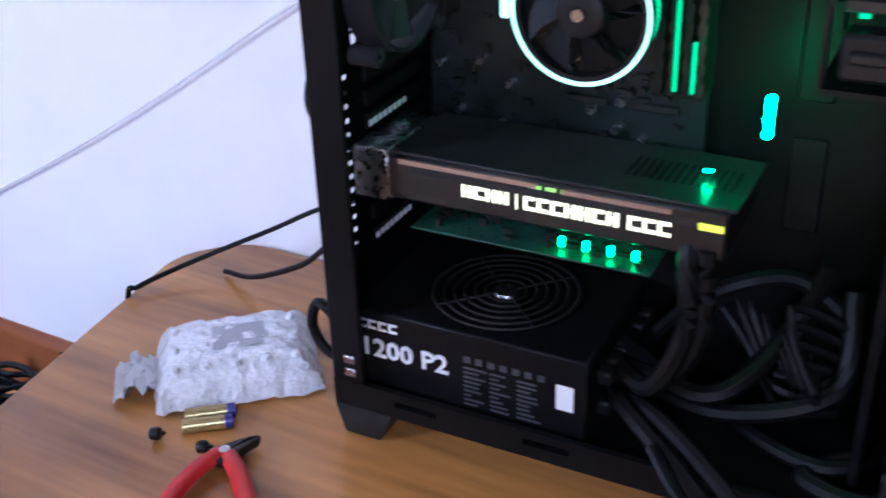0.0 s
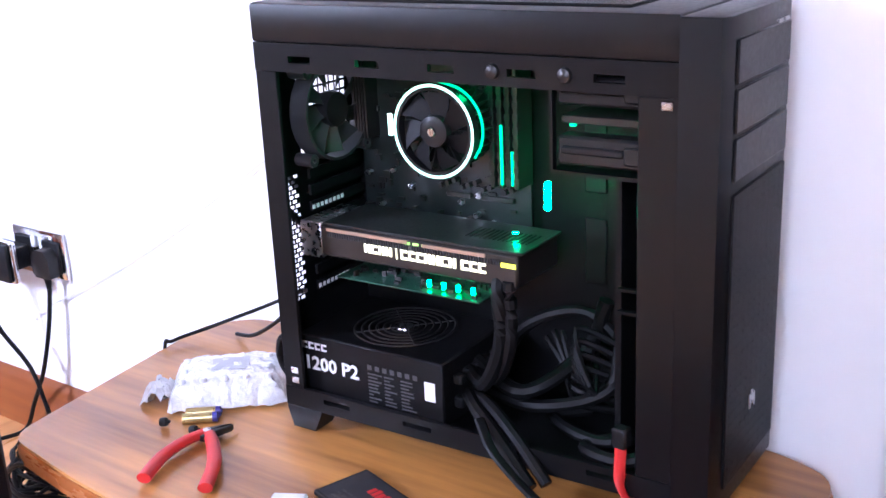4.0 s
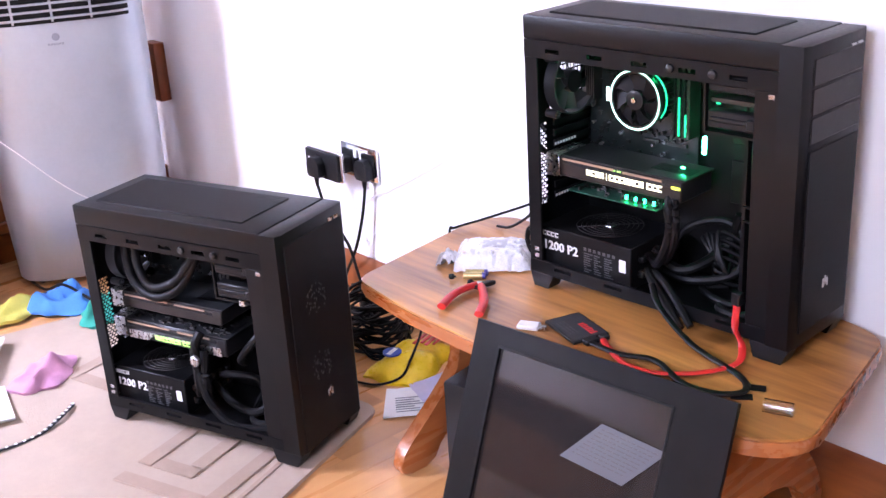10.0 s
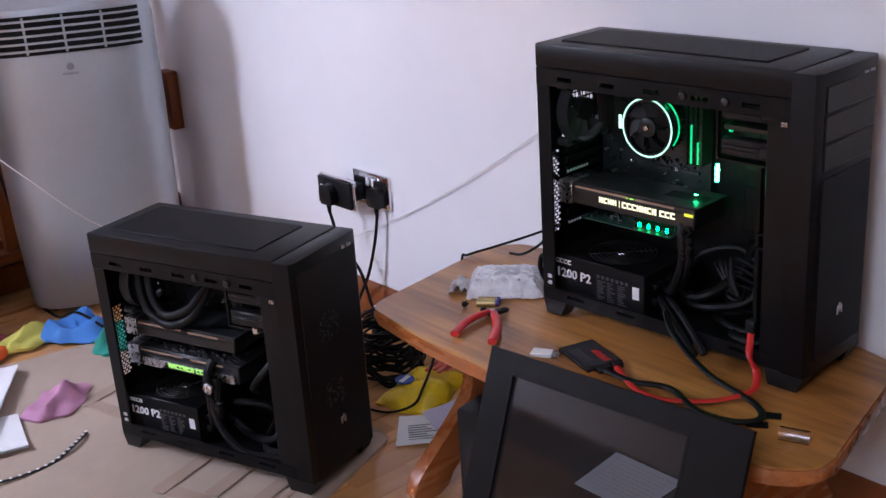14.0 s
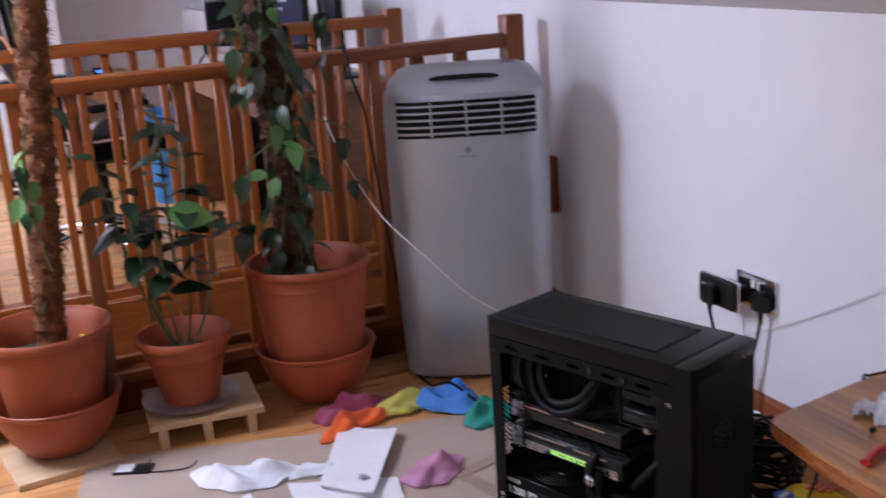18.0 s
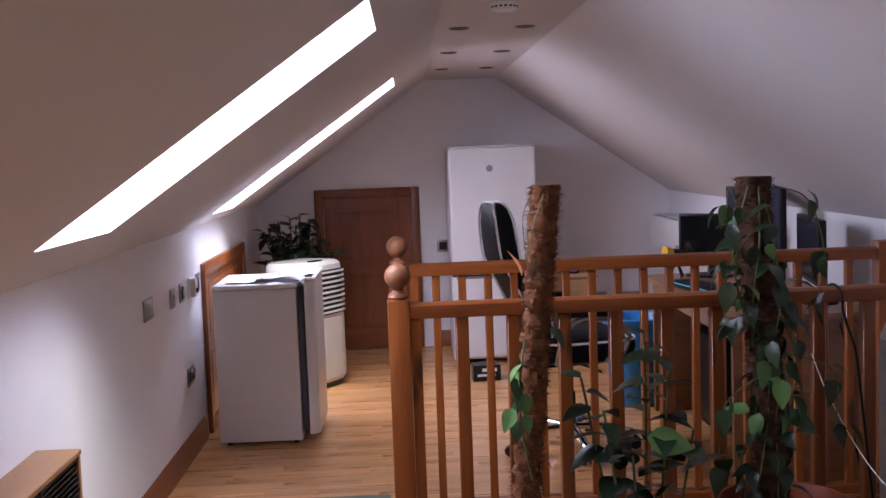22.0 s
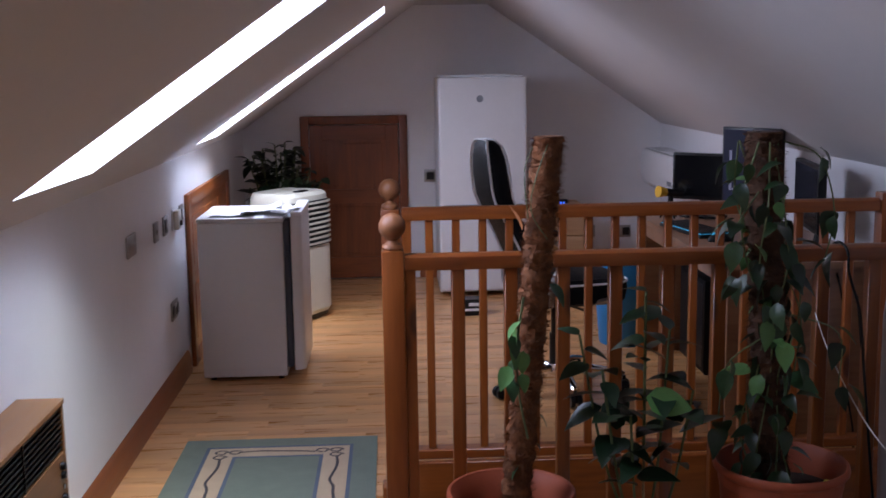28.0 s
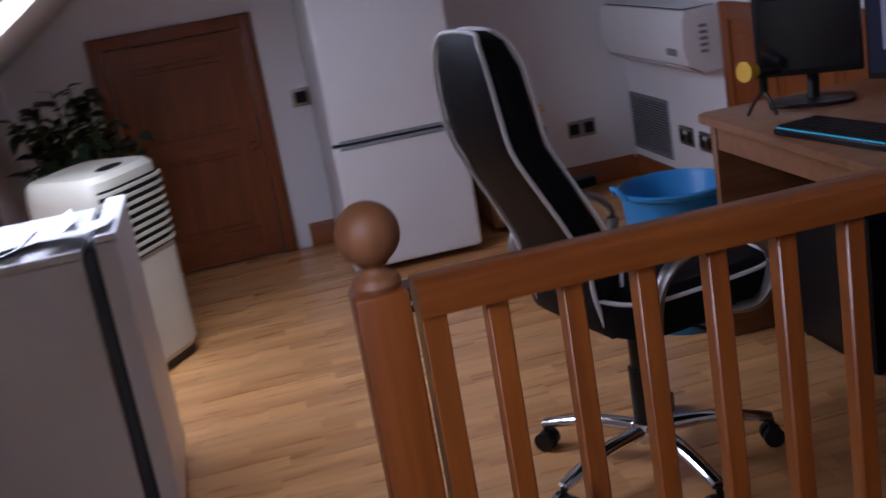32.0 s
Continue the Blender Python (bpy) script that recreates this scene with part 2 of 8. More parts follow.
def wood(name, light, dark, axis="X", rough=0.4, grain=1.0, coat=0.0, random_obj=0.0, knots=False, bump=0.15, island=False):
    """Timber with long grain along one axis, and darker knots where asked."""
    if name in MATS:
        return MATS[name]
    mt = bpy.data.materials.new(name)
    mt.use_nodes = True
    nt = mt.node_tree
    N, L = nt.nodes, nt.links
    b = N["Principled BSDF"]
    co = N.new("ShaderNodeTexCoord")
    mp = N.new("ShaderNodeMapping")
    st = {"X": (1.2, 14, 14), "Y": (14, 1.2, 14), "Z": (14, 14, 1.2)}[axis]
    mp.inputs["Scale"].default_value = [s * grain for s in st]
    oi = N.new("ShaderNodeNewGeometry" if island else "ShaderNodeObjectInfo")
    rnd = oi.outputs["Random Per Island" if island else "Random"]
    av = N.new("ShaderNodeVectorMath")
    sv = N.new("ShaderNodeVectorMath")
    sv.operation = "SCALE"
    sv.inputs["Scale"].default_value = 7.0
    cmb = N.new("ShaderNodeCombineXYZ")
    for i in range(3):
        L.new(rnd, cmb.inputs[i])
    L.new(cmb.outputs[0], sv.inputs[0])
    L.new(co.outputs["Object"], av.inputs[0])
    L.new(sv.outputs[0], av.inputs[1])
    L.new(av.outputs[0], mp.inputs["Vector"])
    n1 = N.new("ShaderNodeTexNoise")
    n1.inputs["Scale"].default_value, n1.inputs["Detail"].default_value, n1.inputs["Distortion"].default_value = 1.0, 8, 1.2
    L.new(mp.outputs["Vector"], n1.inputs["Vector"])
    n2 = N.new("ShaderNodeTexNoise")
    n2.inputs["Scale"].default_value, n2.inputs["Detail"].default_value = 6.0, 5
    L.new(mp.outputs["Vector"], n2.inputs["Vector"])
    mx = N.new("ShaderNodeMix")
    mx.data_type = "FLOAT"
    mx.inputs[0].default_value = 0.4
    L.new(n1.outputs["Fac"], mx.inputs[2])
    L.new(n2.outputs["Fac"], mx.inputs[3])
    rp = N.new("ShaderNodeValToRGB")
    rp.color_ramp.elements[0].position, rp.color_ramp.elements[1].position = 0.34, 0.66
    rp.color_ramp.elements[0].color, rp.color_ramp.elements[1].color = (*dark, 1), (*light, 1)
    L.new(mx.outputs[0], rp.inputs["Fac"])
    col = rp.outputs["Color"]
    if random_obj:
        hs = N.new("ShaderNodeHueSaturation")
        mr = N.new("ShaderNodeMapRange")
        mr.inputs["To Min"].default_value, mr.inputs["To Max"].default_value = 1 - random_obj, 1 + random_obj
        L.new(rnd, mr.inputs["Value"])
        L.new(mr.outputs["Result"], hs.inputs["Value"])
        L.new(col, hs.inputs["Color"])
        col = hs.outputs["Color"]
    if knots:
        vo = N.new("ShaderNodeTexVoronoi")
        vm = N.new("ShaderNodeMapping")
        vm.inputs["Scale"].default_value = {"X": (3.2, 9, 9), "Y": (9, 3.2, 9), "Z": (9, 9, 3.2)}[axis]
        L.new(av.outputs[0], vm.inputs["Vector"])
        L.new(vm.outputs["Vector"], vo.inputs["Vector"])
        vo.inputs["Scale"].default_value = 1.0
        kr = N.new("ShaderNodeValToRGB")
        kr.color_ramp.elements[0].position, kr.color_ramp.elements[1].position = 0.10, 0.21
        kr.color_ramp.elements[0].color, kr.color_ramp.elements[1].color = (1, 1, 1, 1), (0, 0, 0, 1)
        L.new(vo.outputs["Distance"], kr.inputs["Fac"])
        km = N.new("ShaderNodeMix")
        km.data_type = "RGBA"
        L.new(kr.outputs["Color"], km.inputs[0])
        L.new(col, km.inputs[6])
        km.inputs[7].default_value = (dark[0] * 0.35, dark[1] * 0.3, dark[2] * 0.3, 1)
        col = km.outputs[2]
    L.new(col, b.inputs["Base Color"])
    mr2 = N.new("ShaderNodeMapRange")
    mr2.inputs["To Min"].default_value, mr2.inputs["To Max"].default_value = max(0.05, rough - 0.12), rough + 0.12
    L.new(n2.outputs["Fac"], mr2.inputs["Value"])
    L.new(mr2.outputs["Result"], b.inputs["Roughness"])
    if coat:
        b.inputs["Coat Weight"].default_value = coat
        b.inputs["Coat Roughness"].default_value = 0.12
    if bump:
        bp = N.new("ShaderNodeBump")
        bp.inputs["Strength"].default_value, bp.inputs["Distance"].default_value = bump, 0.002
        L.new(n2.outputs["Fac"], bp.inputs["Height"])
        L.new(bp.outputs["Normal"], b.inputs["Normal"])
    MATS[name] = mt
    return mt


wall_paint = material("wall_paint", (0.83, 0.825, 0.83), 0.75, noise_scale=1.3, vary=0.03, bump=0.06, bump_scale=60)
# ceilings: weaker bounced light is put into a base darker than the walls' white
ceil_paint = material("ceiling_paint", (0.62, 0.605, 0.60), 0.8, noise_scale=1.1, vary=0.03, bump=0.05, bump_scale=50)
reveal_paint = material("reveal_paint", (0.82, 0.82, 0.82), 0.7, noise_scale=2.0, vary=0.02)
pine = {a: wood("pine_" + a.lower(), (0.265, 0.072, 0.010), (0.155, 0.035, 0.005), a, 0.38, 1.0, 0.22, 0.08, True) for a in "XYZ"}
skirt_wood = {a: wood("skirting_" + a.lower(), (0.31, 0.088, 0.018), (0.19, 0.047, 0.009), a, 0.4, 0.8, 0.2) for a in "XYZ"}
door_wood = {a: wood("door_wood_" + a.lower(), (0.26, 0.072, 0.016), (0.15, 0.036, 0.008), a, 0.45, 0.8, 0.15) for a in "XYZ"}
floor_wood = wood("floor_laminate", (0.66, 0.42, 0.19), (0.46, 0.26, 0.10), "X", 0.32, 0.8, 0.15, 0.13, False, 0.05)
floor_plank = wood("floor_stave", (0.68, 0.37, 0.152), (0.45, 0.20, 0.066), "X", 0.30, 0.38, 0.15, 0.15, False, 0.04, True)
table_wood = wood("table_oak", (0.60, 0.28, 0.078), (0.22, 0.078, 0.015), "X", 0.33, 0.75, 0.28)
table_edge = wood("table_edge", (0.46, 0.16, 0.05), (0.30, 0.09, 0.025), "X", 0.28, 0.7, 0.5)
desk_wood = wood("desk_wood", (0.32, 0.15, 0.07), (0.2, 0.085, 0.035), "X", 0.38, 0.8, 0.25)
chest_wood = wood("drawer_pine", (0.55, 0.34, 0.18), (0.42, 0.24, 0.12), "X", 0.5, 0.8)
heater_wood = wood("heater_teak", (0.30, 0.15, 0.055), (0.20, 0.09, 0.03), "Y", 0.42, 0.8, 0.15)
board_wood = wood("plywood", (0.62, 0.45, 0.27), (0.5, 0.34, 0.19), "X", 0.6, 0.8)
black_steel = material("black_steel", (0.0048, 0.0048, 0.0052), 0.40, 0.0, 30, 0.2, 0.0, 400, spec=0.15)
black_plastic = material("black_plastic", (0.010, 0.010, 0.0105), 0.36, 0.0, 20, 0.15, 0.05, 500, spec=0.28)
grey_trim = material("dark_grey_trim", (0.0045, 0.0045, 0.005), 0.36, 0.0, 20, 0.15, 0.0, 400, spec=0.22)
dark_inside = material("dark_inside", (0.006, 0.006, 0.006), 0.5, 0.0, 20, 0.2, spec=0.2)
mesh_black = material("black_mesh", (0.0035, 0.0035, 0.004), 0.5, 0.0, 60, 0.2, 0.3, 900, spec=0.2)
rubber = material("black_rubber", (0.0042, 0.0042, 0.0045), 0.5, 0.0, 25, 0.2, 0.05, 300, spec=0.2)
steel = material("bright_steel", (0.55, 0.55, 0.56), 0.28, 1.0, 15, 0.1)
chrome = material("chrome", (0.75, 0.75, 0.76), 0.12, 1.0, 10, 0.05, rough_vary=0.04)
white_plastic = material("white_plastic", (0.78, 0.78, 0.78), 0.4, 0, 6, 0.04)
white_enamel = material("white_enamel", (0.70, 0.69, 0.68), 0.32, 0, 4, 0.03)
cream_plastic = material("cream_plastic", (0.56, 0.535, 0.465), 0.42, 0, 6, 0.04)
silver_plastic = material("silver_plastic", (0.42, 0.45, 0.48), 0.34, 0.4, 10, 0.05, 0.03, 300)
terracotta = material("terracotta", (0.324, 0.069, 0.026), 0.55, 0, 10, 0.12, 0.06, 150)
terracotta_dark = material("terracotta_saucer", (0.29, 0.055, 0.022), 0.4, 0, 10, 0.12, 0.04, 150)
soil = material("soil", (0.03, 0.02, 0.014), 0.95, 0, 30, 0.5, 0.8, 90)
leaf_green = material("leaf_green", (0.017, 0.046, 0.014), 0.40, 0, 12, 0.3, 0.1, 80, second=(0.026, 0.066, 0.019), random_obj=0.25)
leaf_dark = material("leaf_dark", (0.009, 0.024, 0.010), 0.34, 0, 12, 0.3, 0.1, 80, second=(0.015, 0.038, 0.015), random_obj=0.25)
leaf_light = material("leaf_light", (0.10, 0.22, 0.06), 0.42, 0, 12, 0.2)
stem_green = material("stem", (0.10, 0.13, 0.05), 0.6, 0, 20, 0.3)
coir = material("coir", (0.07, 0.024, 0.007), 0.95, 0, 30, 0.45, 1.0, 90, second=(0.17, 0.06, 0.018))
coir_dark = material("coir_dark", (0.040, 0.017, 0.008), 0.95, 0, 25, 0.4, 1.0, 90, second=(0.080, 0.034, 0.015))
rug_beige = material("rug_beige", (0.43, 0.335, 0.26), 0.95, 0, 9, 0.07, 0.5, 500)
rug_pattern = material("rug_pattern", (0.37, 0.27, 0.205), 0.95, 0, 12, 0.1, 0.6, 500)
mat_green = material("mat_green", (0.17, 0.20, 0.155), 0.95, 0, 14, 0.1, 0.6, 600)
mat_cream = material("mat_cream", (0.52, 0.39, 0.26), 0.95, 0, 14, 0.1, 0.6, 600)
mat_blue = material("mat_blue", (0.10, 0.12, 0.17), 0.95, 0, 14, 0.12, 0.6, 600)
mat_dark = material("mat_dark", (0.06, 0.05, 0.055), 0.95, 0, 14, 0.12, 0.6, 600)
red_plastic = material("red_plastic", (0.55, 0.02, 0.02), 0.38, 0, 10, 0.1)
leather = material("black_leather", (0.006, 0.0065, 0.008), 0.48, 0, 14, 0.2, 0.25, 250, spec=0.08)
piping_white = material("white_piping", (0.72, 0.72, 0.72), 0.5, 0, 10, 0.05)
glass = material("clear_glass", (0.95, 0.95, 0.95), 0.03, 0, 5, 0.0, transmission=1.0, rough_vary=0.01)
smoke = material("smoked_acrylic", (0.018, 0.016, 0.016), 0.05, 0, 5, 0.1, alpha=0.93, rough_vary=0.03)
paper = material("white_paper", (0.80, 0.80, 0.79), 0.75, 0, 8, 0.03, 0.1, 60)
plastic_film = material("plastic_film", (0.70, 0.71, 0.72), 0.22, 0, 40, 0.15, 0.8, 60)
mdf_label = material("label_dark", (0.025, 0.025, 0.028), 0.45, 0, 10, 0.1)

# ---- the attic room ----
XL, XR, YB, YG, KNEE, TOP = -1.49, 1.49, -1.6, 8.80, 1.08, 1.93
FL0, FL1 = -0.27, 0.25          # the flat strip of the ceiling
TH = 0.12


def structure(name, bm, mat, label="", category=""):
    return tagged(link_mesh(name, bm, mat), label, category, kind="structure")


NY, FY = 3.845, 4.575
bm = BM()
HOLE = (-0.36, XR, NY + 0.06, FY - 0.06)       # the stair opening: x from, to; y from, to
for a in ((XL - TH, XR + TH, YB - TH, HOLE[2]), (XL - TH, XR + TH, HOLE[3], YG + TH), (XL - TH, HOLE[0], HOLE[2], HOLE[3])):
    box(bm, (a[0], a[2], -0.24), (a[1], a[3], -0.012))
floor = structure("floor", bm, floor_wood, "honey oak laminate floor of the attic room", "floor")

bm = BM()
box(bm, (XL - TH, YB, -0.012), (XL, YG, KNEE + 0.03))
structure("wall_west", bm, wall_paint, "white painted knee wall under the roof windows", "wall")
bm = BM()
box(bm, (XR, YB, -0.012), (XR + TH, YG, KNEE + 0.03))
structure("wall_east", bm, wall_paint, "white painted knee wall behind the low table", "wall")


def gable(bm, y0, y1):
    t = BM()
    pts = [(XL, -0.012), (XR, -0.012), (XR, KNEE), (FL1, TOP), (FL0, TOP), (XL, KNEE)]
    a = [t.verts.new((x, y0, z)) for x, z in pts]
    b = [t.verts.new((x, y1, z)) for x, z in pts]
    t.faces.new(a), t.faces.new(b[::-1])
    for i in range(6):
        t.faces.new((a[i], b[i], b[(i + 1) % 6], a[(i + 1) % 6]))
    join(bm, t)


bm = BM()
gable(bm, YG, YG + TH)
structure("wall_north", bm, wall_paint, "white painted gable wall with a low door", "wall")
bm = BM()
gable(bm, YB - TH, YB)
structure("wall_south", bm, wall_paint, "white painted gable wall behind the camera", "wall")

# sloped ceilings; the west one is opened for two roof windows and an added third
SLW = Vector((FL0 - XL, 0, TOP - KNEE))
LW = SLW.length
UW = SLW.normalized()
NW = Vector((-UW.z, 0, UW.x))      # outwards and up
ROOF_T = 0.30


def west(s, y, d=0.0):
    """A point on the west slope: s metres up from the knee, d metres into the roof."""
    return Vector((XL, 0, KNEE)) + UW * s + Vector((0, y, 0)) + NW * d


SLE = Vector((FL1 - XR, 0, TOP - KNEE))
LE = SLE.length
UE = SLE.normalized()
NE = Vector((UE.z, 0, -UE.x))


def east(s, y, d=0.0):
    """A point on the east slope."""
    return Vector((XR, 0, KNEE)) + UE * s + Vector((0, y, 0)) + NE * d


# from s, to s, from y, to y
# the first is out of view, added to light the table end
WINDOWS_W = [(0.10, 1.25, 0.25, 1.15), (0.22, 1.22, 3.36, 4.06), (0.10, 1.25, 6.38, 7.10)]


def slab(bm, slope, s0, s1, y0, y1, d0, d1):
    t = BM()
    v = [t.verts.new(slope(s, y, d)) for d in (d0, d1) for s, y in ((s0, y0), (s1, y0), (s1, y1), (s0, y1))]
    for f in ((0, 1, 2, 3), (7, 6, 5, 4), (0, 4, 5, 1), (1, 5, 6, 2), (2, 6, 7, 3), (3, 7, 4, 0)):
        t.faces.new([v[i] for i in f])
    join(bm, t)


def pitched_ceiling(name, slope, length, windows, label):
    bm_ = BM()
    ys = [YB]
    for s0, s1, y0, y1 in windows:
        slab(bm_, slope, 0, length, ys[-1], y0, 0, ROOF_T)
        slab(bm_, slope, 0, s0, y0, y1, 0, ROOF_T)
        slab(bm_, slope, s1, length, y0, y1, 0, ROOF_T)
        ys.append(y1)
    slab(bm_, slope, 0, length, ys[-1], YG, 0, ROOF_T)
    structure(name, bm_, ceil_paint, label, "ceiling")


pitched_ceiling("ceiling_west", west, LW, WINDOWS_W, "white sloped ceiling with roof windows")
pitched_ceiling("ceiling_east", east, LE, [], "white sloped ceiling over the desk side")
bm = BM()
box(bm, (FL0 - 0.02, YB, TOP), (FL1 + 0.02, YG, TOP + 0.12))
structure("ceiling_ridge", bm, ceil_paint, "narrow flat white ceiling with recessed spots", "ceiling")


def roof_window(i, slope, out, s0, s1, y0, y1, watts):
    e = 0.055
    win = thing("window_%d" % i, Matrix.Identity(4), "roof window with a white frame, daylight behind it", "window", kind="structure")
    b = BM()
    for a in ((s0, s0 + e, y0, y1), (s1 - e, s1, y0, y1), (s0 + e, s1 - e, y0, y0 + e), (s0 + e, s1 - e, y1 - e, y1)):
        slab(b, slope, *a, 0.20, 0.27)
    part("window_frame", b, white_plastic, win)
    b = BM()
    slab(b, slope, s0 + e, s1 - e, y0 + e, y1 - e, 0.232, 0.238)
    p = part("pane", b, glass, win)
    p.visible_shadow = False
    # daylight that the sky sends through the opening
    c = slope((s0 + s1) / 2, (y0 + y1) / 2, 0.225)
    m = look(c, c - out)
    along = abs((m.to_3x3() @ Vector((1, 0, 0))).y) > 0.5
    size = (y1 - y0 - 2 * e, s1 - s0 - 2 * e)
    area("sky_light_%d" % i, m, *(size if along else size[::-1]), watts, (0.64, 0.665, 1.0))


for i, (w, watts) in enumerate(zip(WINDOWS_W, (8, 25, 29))):
    roof_window(i + 1, west, NW, *w, watts)


# ---- skirting ----
def skirting(name, a, b, face, h=0.115, t=0.018):
    """A moulded board from a to b along a wall; face points into the room."""
    a, b, face = Vector(a), Vector(b), Vector(face)
    bm_ = BM()
    prof = [(0, 0), (t, 0), (t, h * 0.68), (t * 0.72, h * 0.74), (t * 0.72, h * 0.82), (t * 0.35, h * 0.93), (0.002, h), (0, h)]
    ra = [bm_.verts.new(a + face * p + Vector((0, 0, z))) for p, z in prof]
    rb = [bm_.verts.new(b + face * p + Vector((0, 0, z))) for p, z in prof]
    n = len(prof)
    for i in range(n):
        bm_.faces.new((ra[i], ra[(i + 1) % n], rb[(i + 1) % n], rb[i]))
    bm_.faces.new(ra), bm_.faces.new(rb[::-1])
    ax = "X" if abs((b - a).x) > abs((b - a).y) else "Y"
    return structure(name, bm_, skirt_wood[ax], "stained pine skirting board along the wall", "skirting")


skirting("baseboard_west", (XL, YB, 0), (XL, 6.33, 0), (1, 0, 0))
skirting("baseboard_east", (XR, YB, 0), (XR, YG, 0), (-1, 0, 0))
skirting("baseboard_north", (-0.255, YG, 0), (XR - 0.018, YG, 0), (0, -1, 0))
skirting("baseboard_north_b", (XL, YG, 0), (-1.145, YG, 0), (0, -1, 0))

# ---- stair well under the opening, added to shut out the sky ----
for nm, a, c_ in (("wall_well_south", (HOLE[0] - 0.1, HOLE[2] - 0.1, -2.4), (XR + 0.1, HOLE[2], -0.24)), ("wall_well_north", (HOLE[0] - 0.1, HOLE[3], -2.4), (XR + 0.1, HOLE[3] + 0.1, -0.24)),
                  ("wall_well_west", (HOLE[0] - 0.1, HOLE[2], -2.4), (HOLE[0], HOLE[3], -0.24)), ("wall_well_east", (XR, HOLE[2], -2.4), (XR + 0.1, HOLE[3], -0.012))):
    bm = BM()
    box(bm, a, c_)
    structure(nm, bm, wall_paint, "white wall added to close off the stair well", "wall")
bm = BM()
box(bm, (HOLE[0] - 0.1, HOLE[2] - 0.1, -2.5), (XR + 0.1, HOLE[3] + 0.1, -2.4))
structure("floor_below", bm, rug_beige, "carpeted floor added to close off the stair well", "floor")

# ---- computers with their side panels off ----
green_led = material("green_led", (0.1, 0.9, 0.5), 0.4, emit=(0.01, 1.0, 0.26), power=9.0)
bar_led = material("green_bar_led", (0.4, 0.9, 0.7), 0.4, emit=(0.03, 1.0, 0.36), power=45.0)
green_soft = material("green_glow", (0.05, 0.5, 0.25), 0.4, emit=(0.01, 0.8, 0.30), power=0.45)
fan_grey = material("fan_grey", (0.030, 0.031, 0.034), 0.45, 0, 20, 0.15)
ring_led = material("ring_led", (0.7, 1.0, 0.95), 0.4, emit=(0.45, 1.0, 0.85), power=0.8)
cream_led = material("cream_led", (0.9, 0.9, 0.6), 0.4, emit=(1.0, 0.95, 0.62), power=0.75)
lime_led = material("lime_led", (0.5, 0.9, 0.2), 0.4, emit=(0.4, 1.0, 0.2), power=0.3)
yellow_led = material("yellow_led", (0.8, 0.8, 0.1), 0.4, emit=(0.8, 0.85, 0.05), power=0.4)
ink_white = material("ink_white", (0.75, 0.75, 0.75), 0.5, 0, 10, 0.05)
ink_grey = material("ink_grey", (0.055, 0.055, 0.058), 0.5, 0, 10, 0.1)
pcb_dark = material("pcb_dark", (0.012, 0.016, 0.016), 0.35, 0, 40, 0.4)
pcb_green = material("pcb_green", (0.02, 0.07, 0.045), 0.3, 0, 40, 0.4)
backplate_black = material("backplate_black", (0.016, 0.017, 0.018), 0.36, 0, 30, 0.2, 0.05, 300, spec=0.5)
gunmetal = material("gunmetal", (0.045, 0.042, 0.04), 0.35, 0.7, 20, 0.1)
copper_edge = material("copper_edge", (0.42, 0.30, 0.22), 0.4, 0.6, 20, 0.1)


def text_part(name, s, size, mat, parent, m, depth=0.0006):
    """Raised letters, turned into a mesh."""
    cu = bpy.data.curves.new(name, "FONT")
    cu.body, cu.size, cu.extrude, cu.resolution_u, cu.offset = s, size, depth, 2, size * 0.022
    ob = new(name, cu)
    me = bpy.data.meshes.new_from_object(ob.evaluated_get(bpy.context.evaluated_depsgraph_get()))
    bpy.data.objects.remove(ob)
    me.materials.append(mat)
    o2 = new(name, me)
    o2.parent = parent
    o2.matrix_local = m
    return o2




def side_text(x, y, z, squeeze=1.0):
    """Puts letters on a face that looks towards -y, reading along x."""
    return Matrix.Translation((x, y, z)) @ Matrix(((squeeze, 0, 0, 0), (0, 0, -1, 0), (0, 1, 0, 0), (0, 0, 0, 1)))


def glyph_bars(bm_, x, y, z, count, w, h, gap, rng, thick=0.0008):
    """A row of plain marks in place of a maker's name."""
    for i in range(count):
        k = rng.random()
        x0 = x + i * (w + gap)
        if k < 0.5:
            box(bm_, (x0, y - thick, z), (x0 + w, y, z + h * 0.25))
            box(bm_, (x0, y - thick, z + h * 0.75), (x0 + w, y, z + h))
            box(bm_, (x0, y - thick, z + h * 0.25), (x0 + w * 0.3, y, z + h * 0.75))
        else:
            box(bm_, (x0, y - thick, z), (x0 + w * 0.34, y, z + h))
            box(bm_, (x0 + w * 0.62, y - thick, z), (x0 + w, y, z + h))
            box(bm_, (x0 + w * 0.34, y - thick, z + h * 0.4), (x0 + w * 0.62, y, z + h * 0.65))


